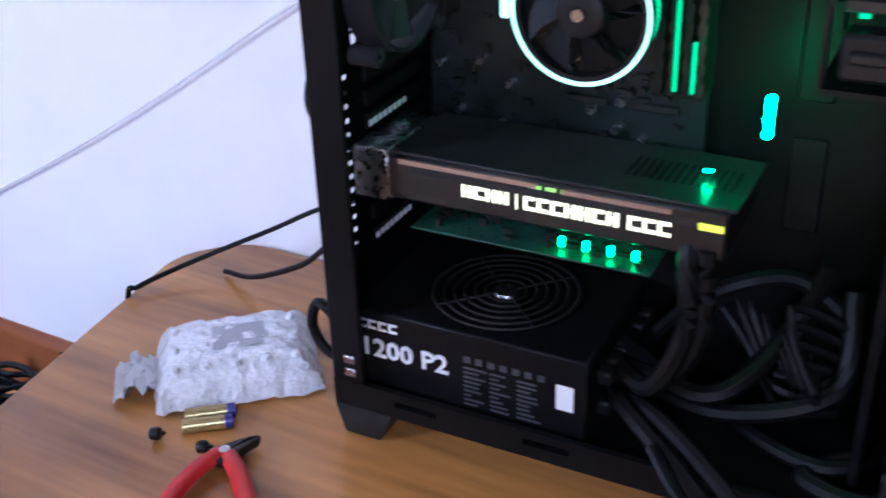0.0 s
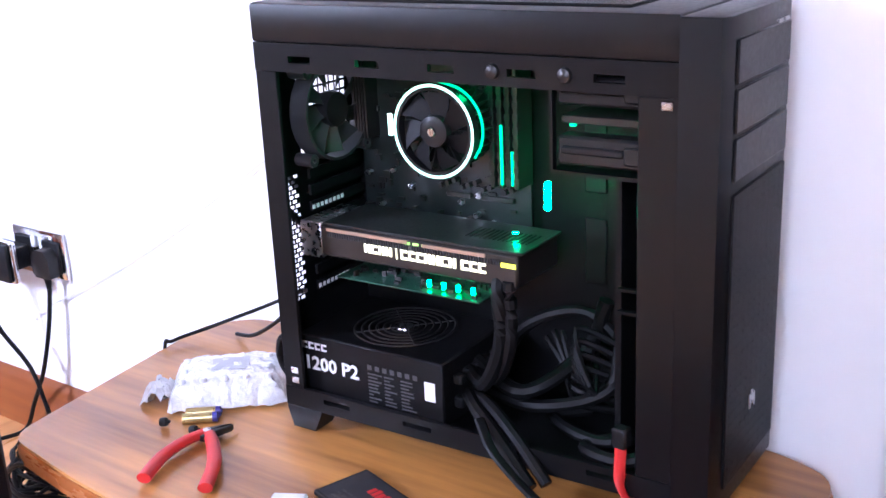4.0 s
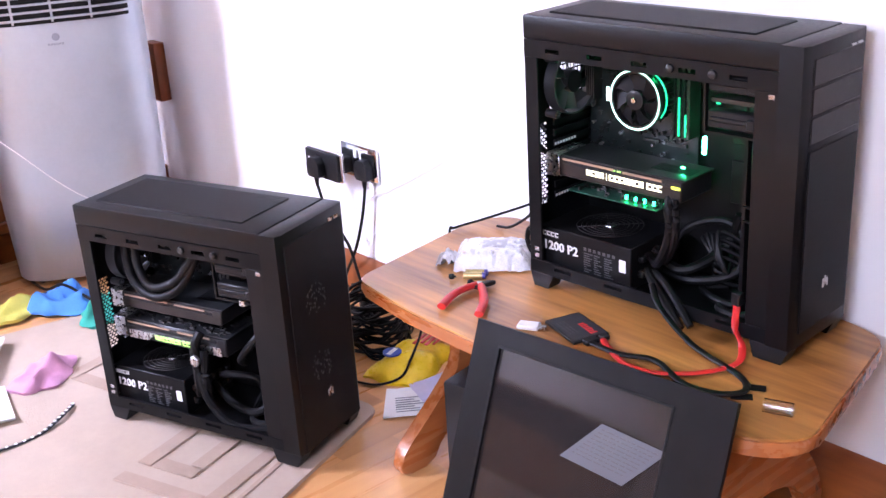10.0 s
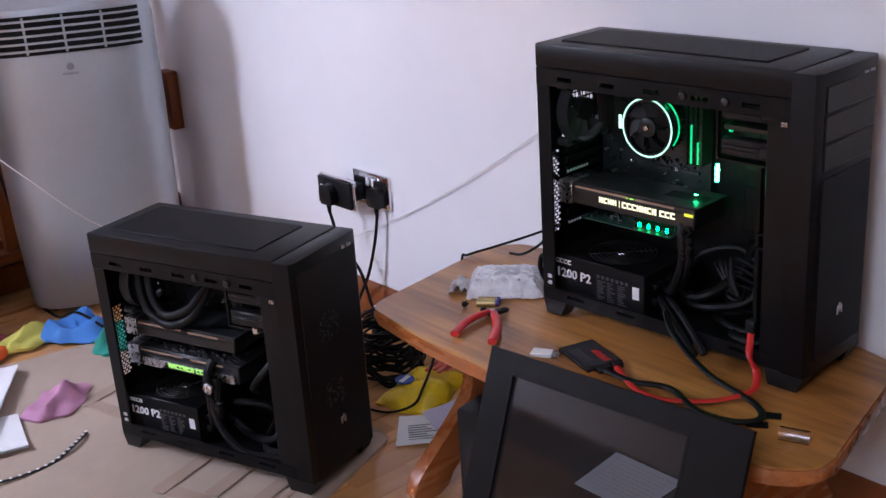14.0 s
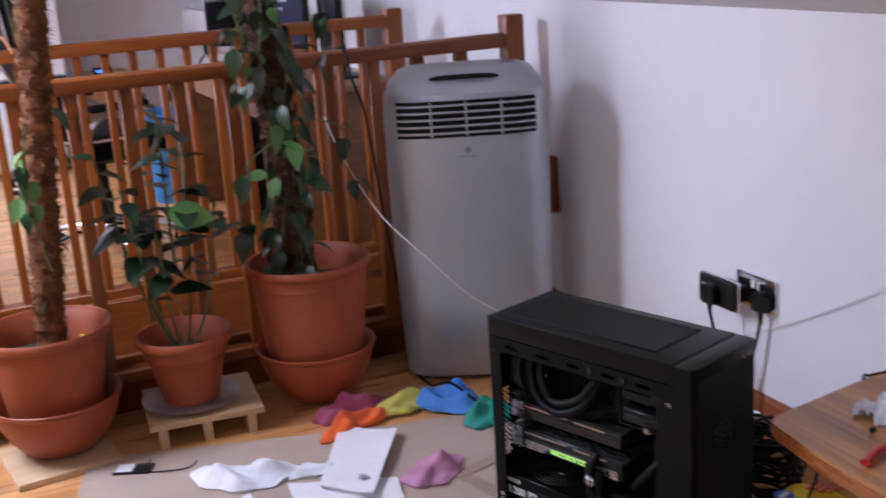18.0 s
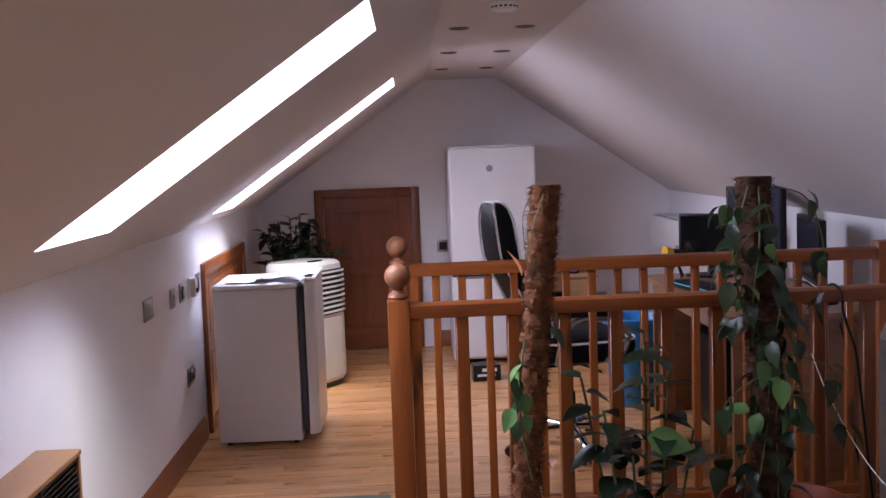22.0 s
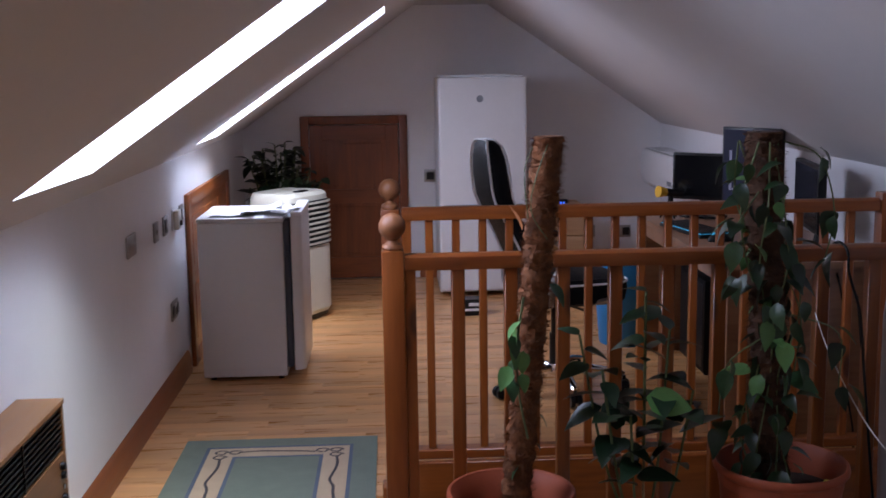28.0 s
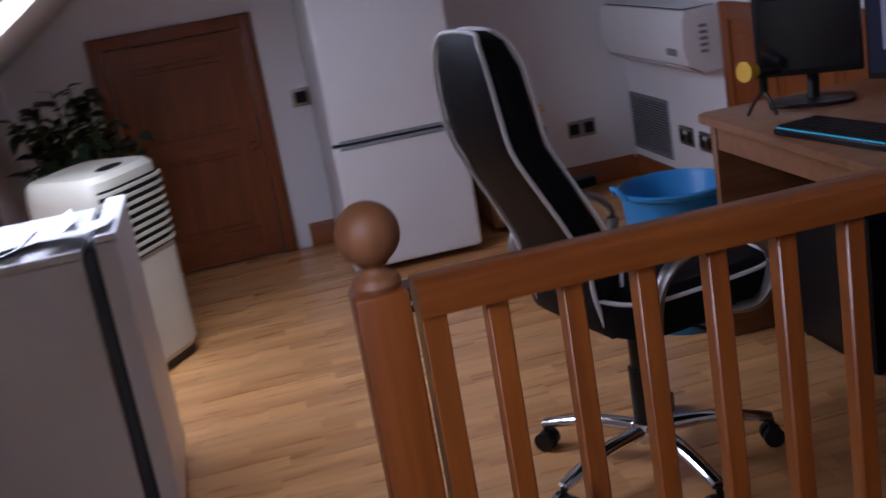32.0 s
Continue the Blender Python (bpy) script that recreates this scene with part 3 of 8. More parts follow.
def fan_part(parent, name, c, axis, r, t, blades, mat, label=""):
    """A round fan with a square-cornered frame; axis is the way that it blows."""
    m = Matrix.Translation(c) @ Vector(axis).to_track_quat("Z", "Y").to_matrix().to_4x4()
    b = BM()
    lathe(b, [(r, -t / 2), (r * 1.06, -t / 2), (r * 1.06, t / 2), (r, t / 2)], 28, close=True)
    for sx in (-1, 1):
        for sy in (-1, 1):
            lathe(b, [(0.003, -t / 2), (0.008, -t / 2), (0.008, t / 2), (0.003, t / 2)], 10, Matrix.Translation((sx * r * 0.9, sy * r * 0.9, 0)), close=True)
    f = part(name, b, mat, parent, label, m)
    b = BM()
    lathe(b, [(0, -t * 0.3), (r * 0.36, -t * 0.3), (r * 0.38, t * 0.1), (r * 0.36, t * 0.42), (r * 0.2, t * 0.46), (0, t * 0.46)], 24)
    part("fan_hub", b, black_plastic, f)
    b = BM()
    for i in range(blades):
        a0 = 2 * math.pi * i / blades
        q = []
        for k, rr in enumerate((r * 0.36, r * 0.65, r * 0.95)):
            for s in (0, 1):
                a = a0 + 0.12 * k + s * (0.62 - 0.06 * k)
                q.append(b.verts.new((rr * math.cos(a), rr * math.sin(a), -t * 0.25 + s * t * 0.5)))
        b.faces.new((q[0], q[1], q[3], q[2])), b.faces.new((q[2], q[3], q[5], q[4]))
    pieces("fan_blade", b, fan_grey, f)
    return f


def computer_case(name, m, D, W, H, label, big):
    rng = random.Random(11 if big else 12)
    case = thing(name, m, label, "computer")
    # shell
    b = BM()
    prism(b, [(0.0, 0), (D - 0.045, 0), (D - 0.045, W), (0.0, W)], H - 0.048, H - 0.004, 0.004)
    part("top_panel", b, grey_trim, case)
    b = BM()
    box(b, (0.035, 0.03, H - 0.006), (D - 0.105, W - 0.03, H - 0.001), 0.002)
    filt = part("dust_filter", b, mesh_black, case, "fine black mesh dust filter")
    b = BM()
    box(b, (0.0, W - 0.006, 0.03), (D - 0.045, W, H - 0.048))
    part("far_side_panel", b, black_steel, case)
    b = BM()
    box(b, (0.0, 0.0, 0.03), (D - 0.045, W - 0.006, 0.038))
    part("bottom_plate", b, black_steel, case)
    # front
    b = BM()
    prism(b, [(D - 0.045, -0.002), (D - 0.006, -0.002), (D, 0.012), (D, W - 0.012), (D - 0.006, W + 0.002), (D - 0.045, W + 0.002)], 0.028, H - 0.006, 0.003)
    bezel = part("front_bezel", b, grey_trim, case, "dark brushed front bezel")
    b = BM()
    if big:
        box(b, (D, 0.018, 0.055), (D + 0.003, W - 0.018, 0.36), 0.001)
        part("front_mesh", b, mesh_black, bezel, "perforated black intake mesh")
        for k in range(3):
            b = BM()
            box(b, (D, 0.018, 0.372 + k * 0.045), (D + 0.003, W - 0.018, 0.413 + k * 0.045), 0.0015)
            part("bay_cover", b, black_plastic, bezel)
        b = BM()
        for i in range(26):
            for k in range(9):
                z, y = 0.062 + i * 0.0115, 0.026 + k * (W - 0.052) / 8.5
                box(b, (D + 0.002, y, z), (D + 0.0034, y + 0.008, z + 0.003))
        tagged(part("intake_relief", b, black_steel, bezel), kind="stuff")
    else:
        box(b, (D, 0.012, 0.03), (D + 0.003, W - 0.012, H - 0.03), 0.001)
        part("front_panel", b, mesh_black, bezel, "fine black intake mesh")
        # room light in the pinholes is painted as grey flecks on the closed panel
        b = BM()
        for cz in (0.33, 0.19):
            for i in range(80):
                a, r = rng.random() * 6.28, 0.034 * math.sqrt(rng.random())
                y, z = W * 0.42 + r * math.cos(a), cz + r * math.sin(a)
                if rng.random() < 0.6:
                    box(b, (D + 0.0025, y, z), (D + 0.0038, y + 0.0018, z + 0.004))
        tagged(part("pinhole_field", b, ink_grey, bezel, "grey flecks painted for room light in the pinholes"), kind="stuff")
    b = BM()
    ly = W * 0.5
    for i, (dy, dz) in enumerate(((-0.006, 0), (0, 0.004), (0.006, 0))):
        box(b, (D + 0.003, ly + dy - 0.0025, 0.115 + dz), (D + 0.0045, ly + dy + 0.0025, 0.131 + dz), 0.0005)
    part("badge", b, steel, bezel, "small pale maker's badge")
    b = BM()
    for y in (W - 0.035, W - 0.055):
        box(b, (D, y, H - 0.030), (D + 0.002, y + 0.013, H - 0.024))
    part("usb_ports", b, steel, bezel)
    b = BM()
    for y in (0.028, 0.04):
        lathe(b, [(0, 0), (0.003, 0), (0.003, 0.002), (0, 0.002)], 10, Matrix.Translation((D, y, H - 0.035)) @ pose(0, 0, 0, 0, 90, 0))
    part("audio_ports", b, steel, bezel)
    # feet
    for x0, x1, slant in ((0.0, 0.055, -0.008), (D - 0.075, D - 0.004, 0.01)):
        for y0, y1 in ((0.0, 0.035), (W - 0.035, W)):
            b = BM()
            prism(b, [(x0, y0), (x1, y0), (x1, y1), (x0, y1)], 0.0, 0.03, 0.002)
            for v in b.verts:
                if v.co.z < 0.01:
                    v.co.x += 0.008 if v.co.x < (x0 + x1) / 2 else -0.012
            part("foot", b, black_plastic, case)
    # rims round the open side
    b = BM()
    slots = [(0.05 + i * (D - 0.18) / 4, H - 0.070, 0.082 + i * (D - 0.18) / 4, H - 0.062) for i in range(5)]
    plate_holes(b, slots, 0.0, D - 0.045, H - 0.080, H - 0.048, 0.0, 0.006)
    part("upper_rim", b, black_steel, case)
    b = BM()
    slots = [(0.06 + i * (D - 0.2) / 3, 0.042, 0.1 + i * (D - 0.2) / 3, 0.048) for i in range(4)]
    plate_holes(b, slots, 0.0, D - 0.045, 0.038, 0.056, 0.0, 0.006)
    part("lower_rim", b, black_steel, case)
    b = BM()
    box(b, (0.0, 0.0, 0.056), (0.03, 0.006, H - 0.080), 0.001)
    part("rear_rim", b, black_steel, case)
    b = BM()
    box(b, (D - 0.085, 0.0, 0.056), (D - 0.045, 0.02, H - 0.080), 0.001)
    part("front_rim", b, grey_trim, case)
    b = BM()
    for x, z in ((D - 0.062, H - 0.092), (0.012, 0.075), (0.012, 0.062)):
        box(b, (x, -0.001, z), (x + 0.011, 0.004, z + 0.008), 0.001)
    pieces("side_clip", b, steel, case)
    b = BM()
    for x in (D - 0.24, D - 0.16):
        lathe(b, [(0, 0), (0.008, 0), (0.007, 0.005), (0.003, 0.007), (0, 0.007)], 14, Matrix.Translation((x, 0.001, H - 0.065)) @ pose(0, 0, 0, 90, 0, 0))
    pieces("thumbscrew", b, gunmetal, case)
    # rear wall with punched vents
    b = BM()
    rects = []
    for i in range(4):
        for k in range(26):
            y, z = 0.012 + i * 0.0105 + (0.005 if k % 2 else 0), 0.155 + k * 0.0062
            if z < 0.318:
                rects.append((y, z, y + 0.0072, z + 0.0042))
    for i in range(10):
        for k in range(9):
            y, z = W * 0.36 + i * 0.0105, 0.335 + k * 0.0115
            if z + 0.008 < H - 0.05 and y + 0.008 < W - 0.02:
                rects.append((y, z, y + 0.0078, z + 0.0085))
    grid_plate(b, rects, 0.006, W - 0.006, 0.038, H - 0.048)
    part("rear_panel", b, black_steel, case, m=Matrix(((0, 1, 0, 0), (1, 0, 0, 0), (0, 0, 1, 0), (0, 0, 0, 1))))
    b = BM()
    for k in range(8):
        z = 0.165 + k * 0.0205
        box(b, (0.012, W - 0.125, z), (0.016, W - 0.02, z + 0.012))
    pieces("slot_cover", b, black_steel, case)
    # light coming through the slot vents is painted as solid white dots
    b = BM()
    for k in (0, 2, 3, 5):
        z = 0.168 + k * 0.0205
        for i in range(8):
            box(b, (0.0165, 0.06 + i * 0.008, z), (0.0175, 0.0645 + i * 0.008, z + 0.005))
    tagged(part("vent_dots", b, ink_white, case, "white dots painted for light through vent holes"), kind="stuff")
    # tray, board and what is on it
    ty = W - (0.014 if big else 0.032)
    b = BM()
    box(b, (0.012, ty, 0.038), (D - 0.09, ty + 0.002, H - 0.05))
    tray = part("motherboard_tray", b, black_steel, case)
    for x, z0, z1 in ((0.34, 0.19, 0.27), (0.34, 0.3, 0.38)):
        b = BM()
        box(b, (x * D / 0.57, ty - 0.003, z0), (x * D / 0.57 + 0.028, ty, z1), 0.004)
        part("cable_grommet", b, rubber, tray)
    bz0, bz1 = (0.19, 0.475) if big else (0.165, 0.445)
    b = BM()
    box(b, (0.022, ty - 0.010, bz0), (0.266, ty - 0.008, bz1))
    board = part("motherboard", b, pcb_dark, case, "black circuit board crowded with small parts")
    b = BM()
    for i in range(170):
        x, z = rng.uniform(0.025, 0.258), rng.uniform(bz0 + 0.004, bz1 - 0.012)
        w, h, t = rng.uniform(0.002, 0.011), rng.uniform(0.002, 0.009), rng.uniform(0.001, 0.008)
        box(b, (x, ty - 0.010 - t, z), (x + w, ty - 0.010, z + h))
    tagged(part("component_field", b, gunmetal, board), kind="stuff")
    b = BM()
    for i in range(26):
        x, z = rng.uniform(0.03, 0.26), rng.uniform(bz0 + 0.004, bz1 - 0.01)
        cyl(b, (x, ty - 0.010, z), (x, ty - 0.019, z), 0.0035, 10)
    tagged(part("capacitor_field", b, steel, board), kind="stuff")
    b = BM()
    for x, z, w, h in ((0.03, bz1 - 0.13, 0.022, 0.12), (0.06, bz1 - 0.03, 0.11, 0.022), (0.17, bz0 + 0.01, 0.06, 0.05)):
        for k in range(5):
            if w > h:
                box(b, (x, ty - 0.035, z + k * h / 5), (x + w, ty - 0.010, z + k * h / 5 + h / 9))
            else:
                box(b, (x + k * w / 5, ty - 0.035, z), (x + k * w / 5 + w / 9, ty - 0.010, z + h))
    pieces("heatsink_fin", b, gunmetal, board)
    for i in range(4):
        b = BM()
        x = 0.232 + i * 0.0105
        box(b, (x, ty - 0.045, bz0 + 0.115), (x + 0.006, ty - 0.010, bz1 - 0.03), 0.001)
        for k in range(9):
            z = bz0 + 0.12 + k * 0.015
            box(b, (x - 0.0006, ty - 0.0455, z), (x + 0.0066, ty - 0.040, z + 0.008))
        part("memory_stick", b, gunmetal if i % 2 else black_plastic, case)
    # power supply
    pz0, pz1, px1, py0, py1 = 0.040, (0.122 if big else 0.124), (0.226 if big else 0.212), 0.018, W - 0.022 if big else 0.168
    b = BM()
    box(b, (0.012, py0, pz0), (px1, py1, pz1), 0.002)
    psu = part("power_supply", b, black_steel, case, "black power supply with a ringed fan grille")
    b = BM()
    cx, cy = (0.012 + px1) / 2 + 0.005, (py0 + py1) / 2
    for r in (0.016, 0.025, 0.034, 0.043, 0.052, 0.061):
        lathe(b, [(r, 0.0), (r + 0.0018, 0.0012), (r + 0.0036, 0.0), (r + 0.0018, -0.0012)], 30, Matrix.Translation((cx, cy, pz1 + 0.0022)), close=True)
    for a in range(4):
        cyl(b, (cx, cy, pz1 + 0.002), (cx + 0.064 * math.cos(a * 1.57 + 0.8), cy + 0.064 * math.sin(a * 1.57 + 0.8), pz1 + 0.002), 0.0012, 6)
    part("fan_grille", b, gunmetal, psu)
    b = BM()
    lathe(b, [(0, 0.003), (0.011, 0.003), (0.012, 0.0005), (0.0, 0.0005)], 20, Matrix.Translation((cx, cy, pz1)))
    part("grille_cap", b, steel, psu)
    hgt = pz1 - pz0
    text_part("rating_text", "1200 P2", 0.0245, ink_white, psu, side_text(0.019, py0 - 0.0008, pz0 + hgt * 0.46, 1.06))
    b = BM()
    glyph_bars(b, 0.018, py0, pz0 + hgt * 0.78, 4, 0.008, 0.009, 0.002, rng)
    tagged(part("maker_mark", b, ink_white, psu), kind="stuff")
    b = BM()
    x0 = px1 - 0.108
    for r in range(9):
        for c in range(3):
            box(b, (x0 + c * 0.024, py0 - 0.0007, pz0 + 0.012 + r * 0.0045), (x0 + c * 0.024 + 0.006 + 0.015 * rng.random(), py0, pz0 + 0.0138 + r * 0.0045))
    for c in range(7):
        box(b, (x0 + c * 0.011, py0 - 0.0007, pz0 + hgt * 0.66), (x0 + c * 0.011 + 0.006, py0, pz0 + hgt * 0.66 + 0.006))
    part("rating_table", b, ink_grey, psu, "small grey print in rows")["kind"] = "stuff"
    b = BM()
    box(b, (px1 - 0.026, py0 - 0.001, pz0 + 0.032), (px1 - 0.011, py0, pz0 + 0.056), 0.0005)
    part("efficiency_badge", b, ink_white, psu)
    b = BM()
    for k in range(6):
        box(b, (px1, py0 + 0.02 + k * 0.02, pz0 + 0.02), (px1 + 0.012, py0 + 0.034 + k * 0.02, pz0 + 0.034), 0.002)
        box(b, (px1, py0 + 0.02 + k * 0.02, pz0 + 0.05), (px1 + 0.012, py0 + 0.034 + k * 0.02, pz0 + 0.062), 0.002)
    pieces("modular_plug", b, black_plastic, psu)
    # drive cage
    bx0, bx1, cz0, cz1 = D - 0.19, D - 0.075, H - 0.165, H - 0.062
    b = BM()
    box(b, (bx0, 0.022, cz0 - 0.004), (bx1, W - 0.034, cz0))
    box(b, (bx0, 0.022, cz1), (bx1, W - 0.034, cz1 + 0.003))
    box(b, (bx0, ty - 0.004, cz0), (bx1, ty - 0.002, cz1))
    box(b, (bx0, 0.022, cz0), (bx0 + 0.004, 0.03, cz1))
    cage = part("drive_cage", b, grey_trim, case)
    for k, z in enumerate((cz0 + 0.008, cz0 + 0.068) if big else (cz0 + 0.006, cz0 + 0.056)):
        b = BM()
        box(b, (bx0 + 0.012, 0.016, z), (bx1 - 0.004, 0.04, z + 0.03), 0.003)
        box(b, (bx0 + 0.018, 0.012, z + 0.012), (bx1 - 0.03, 0.018, z + 0.02), 0.002)
        box(b, (bx1 - 0.03, 0.011, z + 0.006), (bx1 - 0.01, 0.017, z + 0.024), 0.002)
        part("drive_sled", b, black_plastic, cage)
    b = BM()
    box(b, (bx0 + 0.01, 0.03, cz0 + 0.047), (bx1 - 0.006, W - 0.06, cz0 + 0.055), 0.001)
    part("optical_drive", b, gunmetal, cage)
    b = BM()
    box(b, (D - 0.135, 0.06, 0.04), (D - 0.128, W - 0.034, cz0 - 0.004))
    for z in (0.21, 0.235):
        box(b, (D - 0.128, 0.05, z), (D - 0.087, 0.056, z + 0.003))
    part("fan_bulkhead", b, black_steel, case)
    fan_part(case, "rear_fan", (0.03, W * 0.5, H - 0.14), (1, 0, 0), 0.058, 0.025, 9, fan_grey)
    return case, ty, rng


def grid_plate(bm_, rects, x0, x1, z0, z1):
    """A thin sheet with holes, row by row."""
    zs = sorted({round(v, 5) for r in rects for v in (r[1], r[3])} | {z0, z1})
    for a, b_ in zip(zs, zs[1:]):
        if b_ - a < 1e-5:
            continue
        mid = (a + b_) / 2
        cuts = sorted((r[0], r[2]) for r in rects if r[1] < mid < r[3])
        x = x0
        for c0, c1 in cuts + [(x1, x1)]:
            if c0 > x + 1e-5:
                v = [bm_.verts.new(p) for p in ((x, 0.0, a), (c0, 0.0, a), (c0, 0.0, b_), (x, 0.0, b_))]
                bm_.faces.new(v)
            x = max(x, c1)


def graphics_card(case, x0, x1, y0, y1, z0, z1, mat, name="graphics_card", label=""):
    b = BM()
    box(b, (x0, y0, z0), (x1, y1, z1 - 0.003), 0.003)
    g = part(name, b, mat, case, label)
    b = BM()
    box(b, (x0 + 0.004, y0 + 0.001, z1 - 0.003), (x1 + 0.006, y1 - 0.002, z1), 0.001)
    bp_ = part("backplate", b, backplate_black, g, "black slotted metal backplate")
    for i in range(14):
        b = BM()
        x = x1 - 0.085 + i * 0.006
        box(b, (x, y0 + 0.03, z1), (x + 0.0022, y1 - 0.03, z1 + 0.0008))
        part("backplate_rib", b, black_steel, bp_)
    b = BM()
    box(b, (x0 + 0.012, y0 - 0.0022, z1 - 0.009), (x0 + 0.13, y0 - 0.0002, z1 - 0.005))
    box(b, (x0 + 0.15, y0 - 0.0022, z1 - 0.010), (x1 - 0.04, y0 - 0.0002, z1 - 0.006))
    part("trim_strip", b, copper_edge, g)
    b = BM()
    box(b, (0.013, y0 + 0.002, z0 - 0.004), (x0, y1 - 0.01, z1 - 0.002), 0.001)
    part("io_bracket", b, steel, g)
    b = BM()
    n_ = int((x1 - x0 - 0.03) / 0.0036)
    for i in range(n_):
        box(b, (x0 + 0.012 + i * 0.0036, y0 - 0.0014, z1 - 0.0165), (x0 + 0.0136 + i * 0.0036, y0, z1 - 0.0105))
    tagged(part("heatsink_ribs", b, fan_grey, g, "fine upright ribs along the card"), kind="stuff")
    return g


# the taller computer, lit green, on the table
CASE_B = pose(1.2371, 1.9352, 0.3684, 0, 0, -87.1) @ Matrix.Scale(0.965, 4)
cb, ty, rng = computer_case("computer_tower", CASE_B, 0.556, 0.186, 0.53, "open black computer tower with green lights on the low table", True)
hub = Vector((0.190, 0.075, 0.378))
m_c = Matrix.Translation(hub) @ pose(0, 0, 0, 90, 0, 0)
b = BM()
lathe(b, [(0.047, -0.012), (0.0535, -0.012), (0.0535, 0.0), (0.047, 0.0)], 40, m_c, close=True)
cooler = part("processor_cooler", b, black_plastic, cb, "round processor cooler with a lit ring")
b = BM()
lathe(b, [(0.0508, 0.0), (0.0525, 0.0013), (0.0542, 0.0), (0.0525, -0.0013)], 48, m_c, close=True)
part("light_ring", b, ring_led, cooler)
b = BM()
box(b, hub + Vector((-0.062, -0.001, -0.009)), hub + Vector((-0.055, 0.001, 0.017)), 0.001)
part("ring_mark", b, ring_led, cooler)
b = BM()
lathe(b, [(0, 0.004), (0.004, 0.004), (0.006, 0.002), (0.013, 0.002), (0.018, 0.0), (0.019, -0.008), (0, -0.008)], 28, m_c)
part("fan_hub", b, black_plastic, cooler)
b = BM()
lathe(b, [(0, 0.0048), (0.0045, 0.0048), (0.005, 0.004), (0, 0.004)], 18, m_c)
part("hub_badge", b, steel, cooler)
b = BM()
for i in range(7):
    q = []
    for k, rr in enumerate((0.018, 0.033, 0.047)):
        for s in (0, 1):
            a = i * 0.8976 + 0.15 * k + s * 0.72
            q.append(b.verts.new(m_c @ Vector((rr * math.cos(a), rr * math.sin(a), -0.010 + s * 0.008))))
    b.faces.new((q[0], q[1], q[3], q[2])), b.faces.new((q[2], q[3], q[5], q[4]))
pieces("fan_blade", b, rubber, cooler)
b = BM()
for i in range(30):
    a = i * 2 * math.pi / 30
    d = Vector((math.cos(a), 0, math.sin(a)))
    n = Vector((-math.sin(a), 0, math.cos(a))) * 0.0008
    v = [b.verts.new(hub + d * r + Vector((0, y, 0)) + n * s) for s in (-1, 1) for r, y in ((0.016, 0.016), (0.049, 0.016), (0.049, 0.055), (0.016, 0.055))]
    for f in ((0, 1, 2, 3), (7, 6, 5, 4), (0, 4, 5, 1), (1, 5, 6, 2), (2, 6, 7, 3), (3, 7, 4, 0)):
        b.faces.new([v[i_] for i_ in f])
pieces("cooler_fin", b, gunmetal, cooler)
for x, y, z, s in ((0.150, 0.070, 0.438, 0.010), (0.222, 0.115, 0.432, 0.012), (0.325, 0.085, 0.438, 0.008)):
    b = BM()
    box(b, (x, y, z), (x + s * 1.6, y + 0.004, z + s), 0.001)
    part("light_diode", b, green_led, cb, "bright green diode")
# green light on the cooler's edge, put in as a glowing arc
b = BM()
tube(b, [hub + Vector((0.050 * math.cos(a * 0.32 - 0.7), 0.026, 0.050 * math.sin(a * 0.32 - 0.7))) for a in range(9)], 0.0016, 6, 4)
part("rim_glow", b, green_soft, cooler, "glowing arc for green light on the cooler rim")
b = BM()
for i in range(11):
    cyl(b, (0.145 + i * 0.010, ty - 0.010, 0.292 + 0.004 * (i % 3)), (0.145 + i * 0.010, ty - 0.021, 0.292 + 0.004 * (i % 3)), 0.0034, 10)
box(b, (0.150, ty - 0.016, 0.278), (0.185, ty - 0.010, 0.2845), 0.001)
box(b, (0.200, ty - 0.016, 0.278), (0.245, ty - 0.010, 0.2845), 0.001)
pieces("capacitor", b, gunmetal, cb)
# green light on the memory edges, put in as glowing strips
b = BM()
for i in range(2):
    box(b, (0.247 + i * 0.014, 0.125, 0.31), (0.2495 + i * 0.014, 0.128, 0.38 - 0.03 * i))
pieces("memory_glow", b, green_soft, cb, "glowing strip for green light on a memory stick")
b = BM()
box(b, (0.326, 0.084, 0.300), (0.331, 0.090, 0.332), 0.001)
for i in range(3):
    box(b, (0.3255, 0.0832, 0.303 + i * 0.010), (0.3315, 0.084, 0.306 + i * 0.010))
part("light_bar", b, bar_led, cb, "bright green light bar")
b = BM()
box(b, (0.385, 0.030, 0.409), (0.391, 0.034, 0.412))
part("drive_light", b, green_soft, cb)
# added emitter above the card that casts the green pool on its backplate
b = BM()
box(b, (0.288, 0.078, 0.2705), (0.294, 0.082, 0.272), 0.0005)
part("light_diode", b, bar_led, cb, "added green emitter for the pool on the graphics card")
gpu = graphics_card(cb, 0.045, 0.318, 0.036, 0.130, 0.222, 0.264, gunmetal, label="large graphics card with pale lit lettering marks")
b = BM()
glyph_bars(b, 0.112, 0.036, 0.236, 4, 0.0085, 0.0105, 0.0018, rng)
box(b, (0.1575, 0.0352, 0.234), (0.1587, 0.036, 0.2475))
glyph_bars(b, 0.164, 0.036, 0.235, 7, 0.0092, 0.0115, 0.0018, rng)
glyph_bars(b, 0.246, 0.036, 0.235, 3, 0.0095, 0.0115, 0.0018, rng)
pieces("lit_mark", b, cream_led, gpu)
b = BM()
for i in range(3):
    box(b, (0.17 + i * 0.012, 0.0345, 0.2545), (0.178 + i * 0.012, 0.036, 0.257))
pieces("status_light", b, lime_led, gpu)
b = BM()
